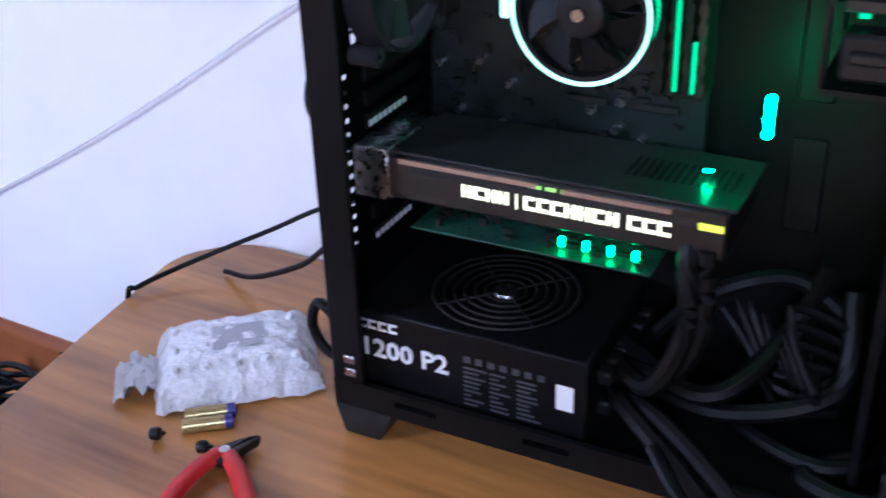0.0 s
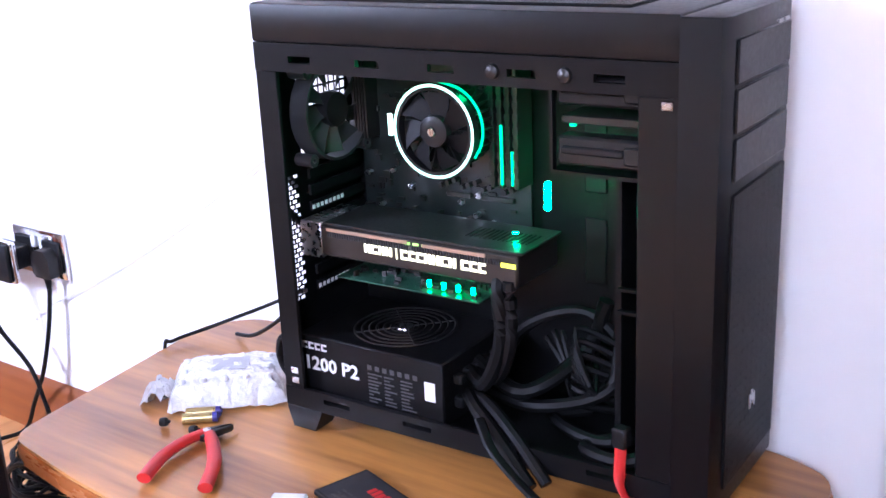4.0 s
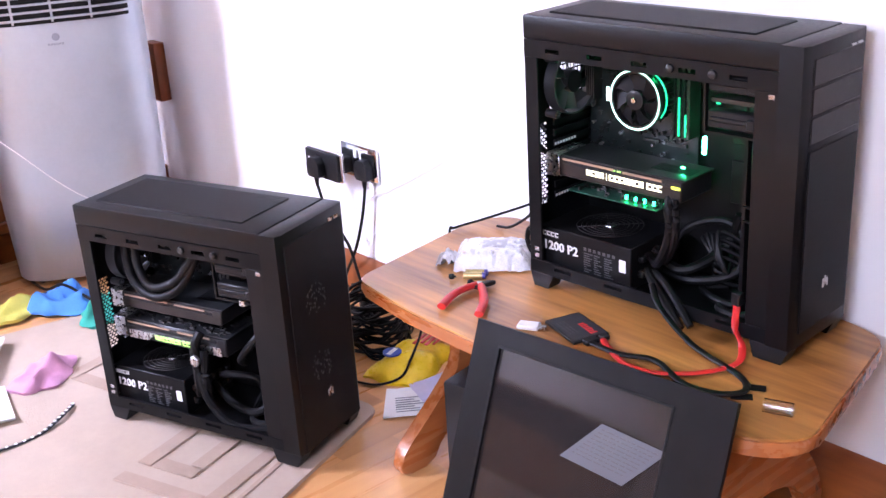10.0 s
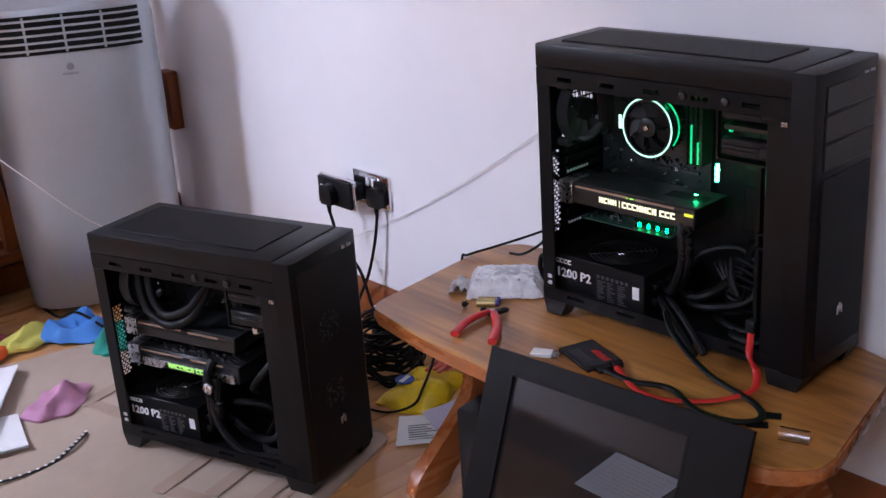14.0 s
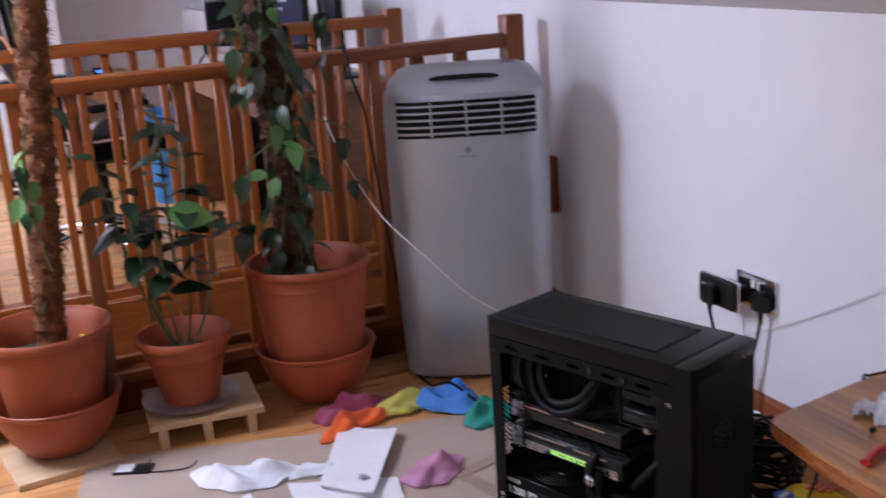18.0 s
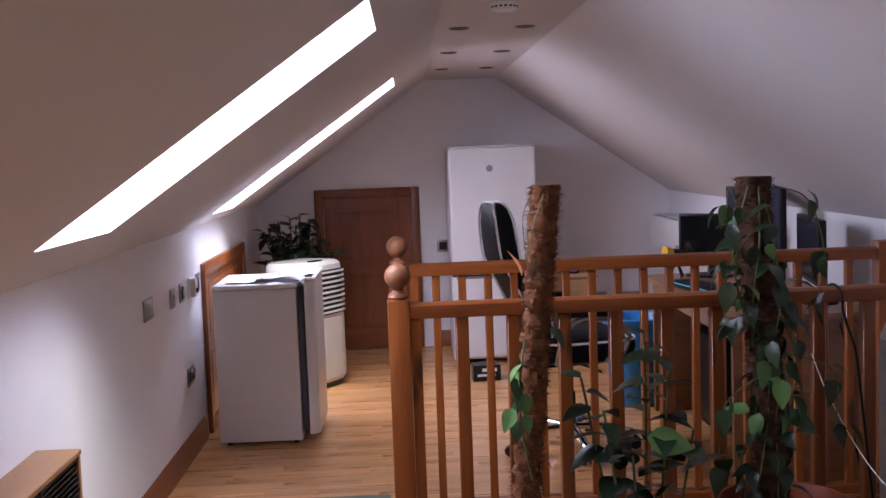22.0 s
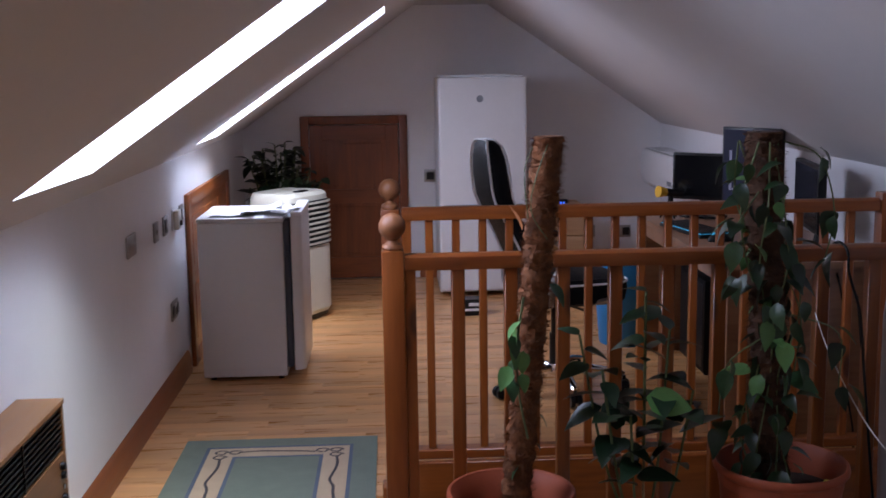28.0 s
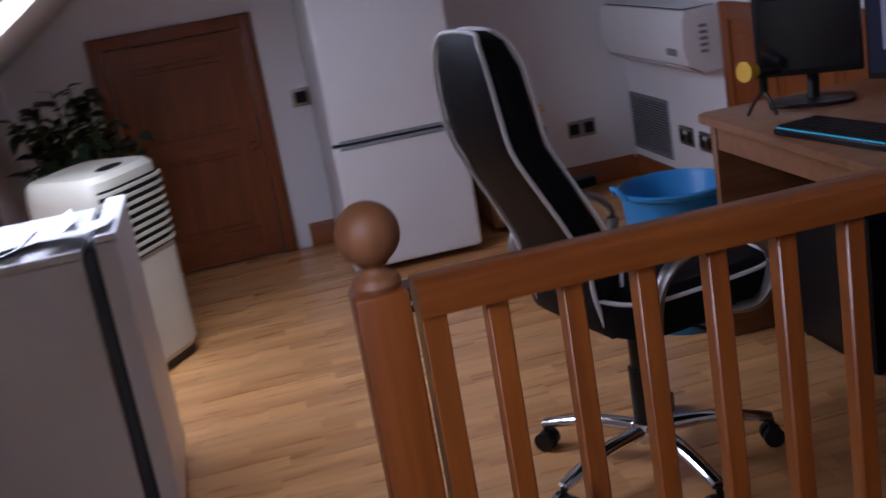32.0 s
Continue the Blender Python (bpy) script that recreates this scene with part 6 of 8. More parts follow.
part("display", b, glossy_black, ac2, "dark oval display")

# freezer with its door ajar
fz = thing("freezer", pose(-1.38, 6.13, 0), "white under-counter freezer with its door ajar, papers on top", "freezer")
b = BM()
box(b, (0, 0, 0.02), (0.405, 0.52, 0.775), 0.006, 2)
part("body", b, white_enamel, fz)
b = BM()
box(b, (-0.004, -0.004, 0.776), (0.41, 0.524, 0.80), 0.006, 2)
part("worktop", b, white_enamel, fz)
# the seal's dark grey includes the shade between body and door
b = BM()
box(b, (0.406, 0.012, 0.06), (0.436, 0.508, 0.785), 0.006, 2)
part("gasket", b, gasket_shade_grey, fz, "door seal with shade put into its dark grey")
dr = BM()
prism(dr, rounded([(0.442, -0.004), (0.495, 0.006), (0.495, 0.514), (0.442, 0.524)], [0.008, 0.02, 0.02, 0.008]), 0.05, 0.805, 0.008)
fd = part("door", dr, white_enamel, fz)
b = BM()
box(b, (0.442, 0.0, 0.806), (0.5, 0.50, 0.826), 0.008, 2)
part("top_grip", b, white_plastic, fd, "white grip along the door top")
for y in (0.05, 0.47):
    for x in (0.04, 0.37):
        b = BM()
        cyl(b, (x, y, 0), (x, y, 0.0195), 0.014, 12)
        part("foot", b, black_plastic, fz)


def sheet(name, pts, z, label, mat=None, cat="paper", lift=0.0, seed=1, thick=0.0006):
    """A loose sheet of paper, a little curled."""
    rg = random.Random(seed)
    b_ = BM()
    n = 7
    p00, p10, p11, p01 = [Vector((*q, 0)) for q in pts]
    rows = []
    for i in range(n):
        u = i / (n - 1)
        row = []
        for j in range(n):
            v = j / (n - 1)
            q = (p00 * (1 - u) + p10 * u) * (1 - v) + (p01 * (1 - u) + p11 * u) * v
            hgt = lift * (max(0, u - 0.55) ** 2 * 3 + max(0, 0.3 - v) ** 2 * 2) + lift * 0.15 * rg.random()
            row.append((q.x, q.y, z + 0.0008 + hgt))
        rows.append(row)
    for dz in (0, thick):
        vv = [[b_.verts.new((x, y, zz + dz)) for x, y, zz in row] for row in rows]
        for i in range(n - 1):
            for j in range(n - 1):
                b_.faces.new((vv[i][j], vv[i + 1][j], vv[i + 1][j + 1], vv[i][j + 1]))
    ob = link_mesh(name, b_, mat or paper)
    return tagged(ob, label, cat)


sheet("paper_sheet", [(-1.33, 6.17), (-1.12, 6.15), (-1.10, 6.42), (-1.30, 6.45)], 0.80, "loose white paper sheet on the freezer", lift=0.03, seed=3)
sheet("paper_sheet", [(-1.18, 6.2), (-0.98, 6.25), (-1.02, 6.5), (-1.22, 6.46)], 0.8065, "crumpled white paper sheet on the freezer", lift=0.05, seed=4)
sheet("paper_sheet", [(-1.06, 6.16), (-0.90, 6.15), (-0.89, 6.3), (-1.05, 6.32)], 0.8265, "white leaflet lying over the freezer door", lift=0.02, seed=5)

# tall fridge
fr = thing("fridge_freezer", pose(-0.14, 8.04, 0), "tall white fridge freezer against the gable wall", "fridge")
b = BM()
box(b, (0, 0.062, 0.02), (0.575, 0.60, 1.43), 0.006, 2)
part("body", b, white_enamel, fr)
for z0, z1, nm in ((0.045, 0.582, "lower_door"), (0.600, 1.428, "upper_door")):
    b = BM()
    prism(b, rounded([(0.0, 0.0), (0.575, 0.0), (0.575, 0.058), (0.0, 0.058)], [0.02, 0.02, 0.003, 0.003]), z0, z1, 0.006)
    d_ = part(nm, b, white_enamel, fr)
    b = BM()
    zz = z1 - 0.012 if z0 < 0.3 else z0 - 0.003
    box(b, (0.03, -0.006, zz), (0.545, -0.0005, zz + 0.014), 0.003)
    part("grip", b, logo_grey, d_, "grey grip strip")
# dark strip that puts the shade of the door gap into colour
b = BM()
box(b, (0.003, 0.02, 0.583), (0.572, 0.058, 0.599))
part("gap_strip", b, gasket_shade_grey, fr)
b = BM()
lathe(b, [(0, 0), (0.022, 0), (0.022, 0.002), (0.017, 0.003), (0, 0.003)], 20, pose(0.27, -0.0005, 1.295, 90))
part("badge", b, logo_grey, fr, "round grey badge")
b = BM()
box(b, (0.02, 0.08, 1.4305), (0.555, 0.585, 1.447), 0.005)
part("top_board", b, white_plastic, fr)

# low door in the gable
dg = thing("door_1", pose(-1.085, 8.80, 0), "low dark-stained panelled wooden door in the gable, closed", "door", kind="structure")
DW, DH = 0.755, 1.17
for a, c_, nm in (((0, -0.03, 0), (0.06, -0.002, DH), "door_frame"), ((DW - 0.06, -0.03, 0), (DW, -0.002, DH), "door_frame"), ((0.06, -0.03, DH - 0.06), (DW - 0.06, -0.002, DH), "door_frame")):
    b = BM()
    box(b, a, c_, 0.005, 2)
    part(nm, b, door_wood["Z"], dg)
for a, c_, ax in (((0.064, -0.022, 0.01), (0.155, -0.003, DH - 0.064), "Z"), ((DW - 0.155, -0.022, 0.01), (DW - 0.064, -0.003, DH - 0.064), "Z"),
                  ((0.155, -0.022, 0.01), (DW - 0.155, -0.003, 0.16), "X"), ((0.155, -0.022, 0.55), (DW - 0.155, -0.003, 0.65), "X"), ((0.155, -0.022, DH - 0.17), (DW - 0.155, -0.003, DH - 0.064), "X")):
    b = BM()
    box(b, a, c_, 0.002)
    part("door_rail", b, door_wood[ax], dg)
for z0, z1 in ((0.16, 0.55), (0.65, DH - 0.17)):
    b = BM()
    box(b, (0.155, -0.012, z0), (DW - 0.155, -0.004, z1))
    box(b, (0.18, -0.017, z0 + 0.025), (DW - 0.18, -0.012, z1 - 0.025), 0.004)
    part("door_panel", b, door_wood["Z"], dg)
b = BM()
lathe(b, [(0, 0), (0.012, 0), (0.008, 0.02), (0.019, 0.035), (0.015, 0.05), (0, 0.053)], 16, pose(DW - 0.105, -0.022, 0.56, 90))
part("door_knob", b, door_wood["X"], dg)


# timber hatches in the knee walls
def wall_hatch(name, m, w, h, n, label, woods):
    ht = thing(name, m, label, "hatch", kind="structure")
    for a, c_, ax in (((0, -0.024, 0), (0.07, -0.001, h), "Z"), ((w - 0.07, -0.024, 0), (w, -0.001, h), "Z"), ((0.07, -0.024, h - 0.07), (w - 0.07, -0.001, h), "X"), ((0.07, -0.024, 0), (w - 0.07, -0.001, 0.07), "X")):
        b_ = BM()
        box(b_, a, c_, 0.004, 2)
        part("hatch_frame", b_, woods[ax], ht)
    ww = (w - 0.14) / n
    for k in range(n):
        x0 = 0.07 + ww * k
        for z0, z1 in ((0.07, h * 0.52), (h * 0.52, h - 0.07)):
            b_ = BM()
            box(b_, (x0 + 0.002, -0.012, z0 + 0.002), (x0 + ww - 0.002, -0.002, z1 - 0.002), 0.001)
            box(b_, (x0 + 0.05, -0.018, z0 + 0.05), (x0 + ww - 0.05, -0.012, z1 - 0.05), 0.004)
            part("hatch_panel", b_, woods["Z"], ht)
    return ht


wall_hatch("hatch_west", pose(XL, 6.43, 0, 0, 0, 90), 1.45, 0.885, 3, "stained pine hatch with raised panels in the knee wall", skirt_wood)
wall_hatch("hatch_east", pose(XR, 7.66, 0, 0, 0, -90), 1.35, 0.93, 3, "stained pine hatch in the knee wall behind the desk", skirt_wood)

# teak convector heater
he = thing("convector_heater", pose(XL, 2.81, 0), "teak-veneered convector heater with a black grille on the wall", "heater")
b = BM()
box(b, (0.0005, 0.0, 0.597), (0.130, 1.0, 0.614), 0.003)
part("top_panel", b, heater_wood, he)
b = BM()
box(b, (0.0005, 0.0, 0.24), (0.126, 0.014, 0.5965), 0.002)
e0 = part("end_panel", b, heater_wood, he)
same_part("end_panel", e0, he, Matrix.Translation((0, 0.986, 0)))
b = BM()
box(b, (0.0005, 0.015, 0.245), (0.108, 0.985, 0.596))
part("body", b, dark_inside, he)
b = BM()
box(b, (0.1085, 0.0145, 0.24), (0.124, 0.9855, 0.467), 0.002)
part("front_panel", b, heater_wood, he)
b = BM()
box(b, (0.109, 0.015, -0.003), (0.122, 0.985, 0.004), 0.001)
hs0 = part("grille_slat", b, grey_trim, he, m=Matrix.Translation((0, 0, 0.478)))
for k in range(1, 8):
    same_part("grille_slat", hs0, he, Matrix.Translation((0, 0, 0.478 + 0.0155 * k)))
for y in (0.33, 0.66):
    b = BM()
    box(b, (0.1225, y - 0.004, 0.470), (0.125, y + 0.004, 0.595))
    part("grille_bar", b, grey_trim, he)
for z in (0.435, 0.41, 0.345, 0.315):
    b = BM()
    lathe(b, [(0, 0), (0.012, 0), (0.010, 0.012), (0, 0.013)], 16, pose(0.1245, 0.955, z, 0, 90, 0))
    part("knob", b, black_plastic, he, "black control knob")
for z in (0.375, 0.27):
    b = BM()
    lathe(b, [(0, 0), (0.008, 0), (0.008, 0.004), (0, 0.004)], 14, pose(0.1245, 0.96, z, 0, 90, 0))
    part("indicator", b, chrome, he, "small bright indicator")


# switches and sockets
def wall_plate(name, m, w, h, mat, label, cat, knobs=(), holes=()):
    """A plate on a wall; local -y points into the room."""
    pl = thing(name, m, label, cat)
    b_ = BM()
    box(b_, (-w / 2, -0.009, -h / 2), (w / 2, -0.0005, h / 2), 0.003, 2)
    part("plate", b_, mat, pl)
    for x, z, kw, kh, mt in knobs:
        b_ = BM()
        box(b_, (x - kw / 2, -0.014, z - kh / 2), (x + kw / 2, -0.009, z + kh / 2), 0.002)
        part("rocker", b_, mt, pl)
    for x, z, kw, kh in holes:
        b_ = BM()
        box(b_, (x - kw / 2, -0.0105, z - kh / 2), (x + kw / 2, -0.009, z + kh / 2))
        part("pin_slot", b_, black_plastic, pl)
    return pl


W90, E90 = 90, -90
SOCK = [(x + dx, z, kw, kh) for x in (-0.04, 0.04) for dx, z, kw, kh in ((0, 0.016, 0.006, 0.012), (-0.012, -0.006, 0.011, 0.006), (0.012, -0.006, 0.011, 0.006))]
SOCK_K = [(x, 0.022, 0.014, 0.02, black_plastic) for x in (-0.062, 0.062)]
wall_plate("dimmer_plate", pose(XL, 5.235, 0.815, 0, 0, W90), 0.15, 0.088, switch_steel, "blank brushed steel plate on the white wall", "switch plate")
wall_plate("light_switch", pose(XL, 5.71, 0.80, 0, 0, W90), 0.088, 0.088, switch_steel, "brushed steel light switch on the wall", "switch", [(0, 0, 0.012, 0.025, switch_steel)])
wall_plate("light_switch", pose(XL, 5.915, 0.80, 0, 0, W90), 0.088, 0.088, switch_steel, "steel switch with a dark rocker on the wall", "switch", [(0, 0, 0.05, 0.06, black_plastic), (0.008, 0, 0.015, 0.03, white_plastic)])
th = wall_plate("thermostat", pose(XL, 6.13, 0.80, 0, 0, W90), 0.085, 0.10, white_plastic, "white room thermostat on the wall", "thermostat")
b = BM()
box(b, (-0.038, -0.035, -0.045), (0.038, -0.0095, 0.045), 0.006, 2)
part("housing", b, cream_plastic, th)
b = BM()
lathe(b, [(0, 0), (0.014, 0), (0.012, 0.01), (0, 0.011)], 16, pose(0, -0.035, -0.015, 90))
part("dial", b, black_plastic, th)
wall_plate("light_switch", pose(XL, 6.32, 0.805, 0, 0, W90), 0.088, 0.088, switch_steel, "steel switch with black and white rockers", "switch", [(-0.018, 0, 0.022, 0.05, black_plastic), (0.016, 0, 0.022, 0.05, white_plastic)])
wall_plate("wall_socket", pose(XL, 6.03, 0.385, 0, 0, W90), 0.146, 0.088, switch_steel, "steel double socket on the white wall", "socket", [(-0.04, 0.0, 0.05, 0.05, black_plastic), (0.04, 0, 0.05, 0.05, black_plastic), (-0.012, 0.02, 0.012, 0.02, white_plastic), (0.012, 0.02, 0.012, 0.02, white_plastic)])
wall_plate("light_switch", pose(-0.17, YG, 0.735), 0.088, 0.088, switch_steel, "steel switch with a dark rocker beside the low door", "switch", [(0, 0, 0.055, 0.055, black_plastic)])
wall_plate("wall_socket", pose(0.975, YG, 0.31), 0.088, 0.088, switch_steel, "steel socket low on the gable wall", "socket", [(0, -0.004, 0.055, 0.055, black_plastic)])
for x in (1.205,):
    wall_plate("wall_socket", pose(x, YG, 0.305), 0.146, 0.088, switch_steel, "steel double socket low on the gable wall", "socket", [(-0.04, 0.0, 0.052, 0.055, black_plastic), (0.04, 0.0, 0.052, 0.055, black_plastic)])
for y in (8.14, 7.93):
    wall_plate("wall_socket", pose(XR, y, 0.30, 0, 0, E90), 0.146, 0.088, switch_steel, "steel double socket with black inserts low on the wall", "socket", [(-0.04, 0.0, 0.05, 0.055, black_plastic), (0.04, 0.0, 0.05, 0.055, black_plastic), (-0.012, 0.018, 0.012, 0.02, white_plastic), (0.012, 0.018, 0.012, 0.02, white_plastic)])
vt = thing("wall_vent", pose(XR, 8.56, 0.30, 0, 0, E90), "flat grey ventilation grille low on the wall", "vent")
b = BM()
for a, c_ in (((-0.235, -0.008, -0.145), (-0.215, -0.0005, 0.145)), ((0.215, -0.008, -0.145), (0.235, -0.0005, 0.145)), ((-0.215, -0.008, -0.145), (0.215, -0.0005, -0.125)), ((-0.215, -0.008, 0.125), (0.215, -0.0005, 0.145))):
    box(b, a, c_, 0.001)
vent_grey = material("vent_grey", (0.20, 0.20, 0.22), 0.55)
part("frame", b, vent_grey, vt)
b = BM()
box(b, (-0.214, -0.003, -0.124), (0.214, -0.001, 0.124))
part("backing", b, grey_trim, vt)
b = BM()
box(b, (-0.2135, -0.007, -0.004), (0.2135, -0.0035, 0.004), 0.001)
s0_ = part("slat", b, vent_grey, vt, m=Matrix.Translation((0, 0, -0.116)))
for k in range(1, 18):
    same_part("slat", s0_, vt, Matrix.Translation((0, 0, -0.116 + 0.0137 * k)))

# wall air conditioner under the slope
wa = thing("wall_air_conditioner", pose(XR, 8.14, 0.79, 0, 0, E90), "white wall-mounted air conditioner under the slope", "air conditioner")
b = BM()
t = BM()
prof = [(0, -0.13), (-0.09, -0.14), (-0.165, -0.10), (-0.185, -0.03), (-0.18, 0.09), (-0.165, 0.125), (0, 0.13)]
va = [t.verts.new((-0.47, y - 0.001, z)) for y, z in prof]
vb = [t.verts.new((0.47, y - 0.001, z)) for y, z in prof]
t.faces.new(va), t.faces.new(vb[::-1])
for i in range(len(prof)):
    j = (i + 1) % len(prof)
    t.faces.new((va[i], va[j], vb[j], vb[i]))
join(b, t)
part("body", b, white_plastic, wa)
b = BM()
box(b, (-0.43, -0.05, -0.006), (0.43, 0.05, 0.0), 0.003, m=pose(0, -0.128, -0.125, -28))
part("louvre", b, white_enamel, wa)
# shade between the slats is a near-black plate on the closed body
b = BM()
box(b, (-0.44, -0.155, 0.127), (0.44, -0.02, 0.131), 0.001)
part("intake_grille", b, grey_trim, wa, "dark plate painted for the shaded intake slots")
b = BM()
box(b, (-0.44, -0.158, 0.1315), (0.44, -0.150, 0.135), 0.001)
s0_ = part("intake_slat", b, white_plastic, wa)
for k in range(1, 8):
    same_part("intake_slat", s0_, wa, Matrix.Translation((0, 0.0185 * k, 0)))
for k in range(5):
    b = BM()
    box(b, (0.4705, -0.11, 0.05 - k * 0.026), (0.4715, -0.075, 0.062 - k * 0.026))
    part("label_bar", b, logo_grey, wa, "grey label print")
b = BM()
box(b, (0.30, -0.188, -0.06), (0.40, -0.184, -0.03), 0.001)
part("display", b, logo_grey, wa)

# drawer chest with a clock
ch = thing("drawer_chest", pose(0.56, 8.28, 0), "small pale pine drawer chest beside the fridge", "chest")
b = BM()
box(b, (0, 0.018, 0.02), (0.30, 0.46, 0.52), 0.002)
part("body", b, chest_wood, ch)
b = BM()
box(b, (-0.012, 0, 0.5205), (0.312, 0.47, 0.545), 0.004, 2)
part("top", b, chest_wood, ch)
for k in range(3):
    b = BM()
    box(b, (0.012, 0.002, 0.04 + 0.16 * k), (0.288, 0.0175, 0.19 + 0.16 * k), 0.003, 2)
    d_ = part("drawer", b, chest_wood, ch)
    b = BM()
    lathe(b, [(0, 0), (0.008, 0), (0.006, 0.01), (0.014, 0.02), (0, 0.026)], 14, pose(0.15, 0.002, 0.115 + 0.16 * k, 90))
    part("knob", b, chest_wood, d_)
ck = thing("digital_clock", pose(0.69, 8.36, 0.5455), "small black clock with blue glowing digits on the chest", "clock")
b = BM()
box(b, (-0.06, -0.02, 0.0005), (0.06, 0.03, 0.052), 0.005, 2)
part("housing", b, glossy_black, ck)
for x in (-0.035, -0.015, 0.012, 0.032):
    b = BM()
    box(b, (x - 0.006, -0.0215, 0.018), (x + 0.006, -0.0203, 0.036))
    part("digit", b, clock_blue, ck, "blue glowing digit")

# office chair
oc = thing("office_chair", pose(0.275, 5.85, 0, 0, 0, 13), "black leather office chair with white piping and chrome base", "chair")
BACK = [(0.46, -0.12, 0.165, 0.055), (0.55, -0.135, 0.175, 0.078), (0.633, -0.14, 0.175, 0.09), (0.729, -0.18, 0.172, 0.094), (0.825, -0.23, 0.168, 0.094), (0.92, -0.275, 0.161, 0.094), (1.016, -0.29, 0.157, 0.094), (1.092, -0.297, 0.144, 0.09), (1.149, -0.305, 0.116, 0.07), (1.173, -0.31, 0.077, 0.039)]
b = BM()
rings = []
for z, xc, hw, th_ in BACK:
    rings.append([b.verts.new((xc + x, y, z)) for x, y in oval(th_ / 2, hw, 32, 4.0)])
for q, r in zip(rings, rings[1:]):
    for i in range(32):
        b.faces.new((q[i], q[(i + 1) % 32], r[(i + 1) % 32], r[i]))
b.faces.new(rings[0][::-1]), b.faces.new(rings[-1])
bk = part("backrest", b, leather, oc)
for sx in (-1, 1):
    b = BM()
    left = [(xc + sx * th_ * 0.47, -hw * 0.90, z) for z, xc, hw, th_ in BACK]
    right = [(xc + sx * th_ * 0.47, hw * 0.90, z) for z, xc, hw, th_ in BACK[::-1]]
    tube(b, left + right, 0.0055, 8, 4)
    part("piping", b, piping_white, bk, "white piping")
b = BM()
lv = [(0.435, 0.19, 0.23), (0.45, 0.225, 0.262), (0.50, 0.235, 0.272), (0.535, 0.23, 0.268), (0.555, 0.205, 0.245)]
rings = [[b.verts.new((0.07 + x, y, z + 0.02 * max(0, abs(y) - 0.15))) for x, y in oval(a, w, 36, 4.5)] for z, a, w in lv]
for q, r in zip(rings, rings[1:]):
    for i in range(36):
        b.faces.new((q[i], q[(i + 1) % 36], r[(i + 1) % 36], r[i]))
b.faces.new(rings[0][::-1]), b.faces.new(rings[-1])
seat = part("seat", b, leather, oc)
b = BM()
pts = [(0.07 + x, y, 0.538) for x, y in oval(0.232, 0.27, 28, 4.5)]
tube(b, pts + [pts[0]], 0.0055, 8, 2)
part("piping", b, piping_white, seat, "white piping")
for s in (-1, 1):
    b = BM()
    tube(b, [(-0.10, 0.24 * s, 0.455), (-0.12, 0.30 * s, 0.475), (-0.10, 0.32 * s, 0.60), (-0.02, 0.325 * s, 0.655), (0.12, 0.325 * s, 0.65), (0.20, 0.32 * s, 0.58), (0.17, 0.305 * s, 0.48), (0.12, 0.24 * s, 0.455)], 0.019, 10, 6, 0.7)
    am = part("armrest", b, switch_steel, oc, "satin silver arm loop")
    b = BM()
    box(b, (-0.10, 0.298 * s if s > 0 else 0.352 * s, 0.668), (0.16, 0.352 * s if s > 0 else 0.298 * s, 0.70), 0.012, 2)
    part("arm_pad", b, leather, am, "black arm pad")
b = BM()
cyl(b, (0.03, 0, 0.26), (0.03, 0, 0.434), 0.028, 16)
cyl(b, (0.03, 0, 0.10), (0.03, 0, 0.27), 0.036, 16)
part("gas_column", b, black_plastic, oc)
b = BM()
box(b, (-0.10, -0.09, 0.405), (0.17, 0.09, 0.4345), 0.006)
part("tilt_plate", b, black_steel, oc)
b = BM()
tube(b, [(0.05, -0.08, 0.415), (0.08, -0.2, 0.41), (0.09, -0.27, 0.405)], 0.006, 8)
part("lever", b, black_plastic, oc)
b = BM()
lathe(b, [(0, 0.075), (0.045, 0.075), (0.05, 0.10), (0.04, 0.125), (0, 0.125)], 20, Matrix.Translation((0.03, 0, 0)))
part("hub", b, chrome, oc)
for k in range(5):
    a = radians(-96 + 72 * k)
    d_ = Vector((math.cos(a), math.sin(a), 0))
    c_ = Vector((0.03, 0, 0))
    b = BM()
    tube(b, [c_ + d_ * 0.04 + Vector((0, 0, 0.105)), c_ + d_ * 0.16 + Vector((0, 0, 0.105)), c_ + d_ * 0.27 + Vector((0, 0, 0.085)), c_ + d_ * 0.31 + Vector((0, 0, 0.075))], 0.024, 10, 5, 0.7, 0, 0.75)
    lg = part("base_leg", b, chrome, oc, "chrome star leg")
    e_ = Vector((-d_.y, d_.x, 0))
    p_ = c_ + d_ * 0.31 + Vector((0, 0, 0.027))
    b = BM()
    for q in (-1, 1):
        cyl(b, p_ + e_ * 0.008 * q, p_ + e_ * 0.026 * q, 0.0265, 18)
    cyl(b, p_ - e_ * 0.01, p_ + e_ * 0.01, 0.01, 10)
    cyl(b, p_, p_ + Vector((0, 0, 0.045)), 0.008, 8)
    part("castor", b, black_plastic, lg, "black twin castor")

# desk along the east wall
dk = thing("desk", pose(0, 0, 0), "dark brown wooden desk along the knee wall, crowded", "desk")
b = BM()
prism(b, rounded([(0.80, 5.0), (1.465, 5.0), (1.465, 6.56), (0.83, 6.56)], [0.02, 0.005, 0.005, 0.03]), 0.70, 0.725, 0.005)
part("desktop", b, desk_wood, dk)
b = BM()
box(b, (0.86, 6.50, 0.0), (1.44, 6.53, 0.6995), 0.002)
e0 = part("end_panel", b, desk_wood, dk)
same_part("end_panel", e0, dk, Matrix.Translation((0, -1.44, 0)))
b = BM()
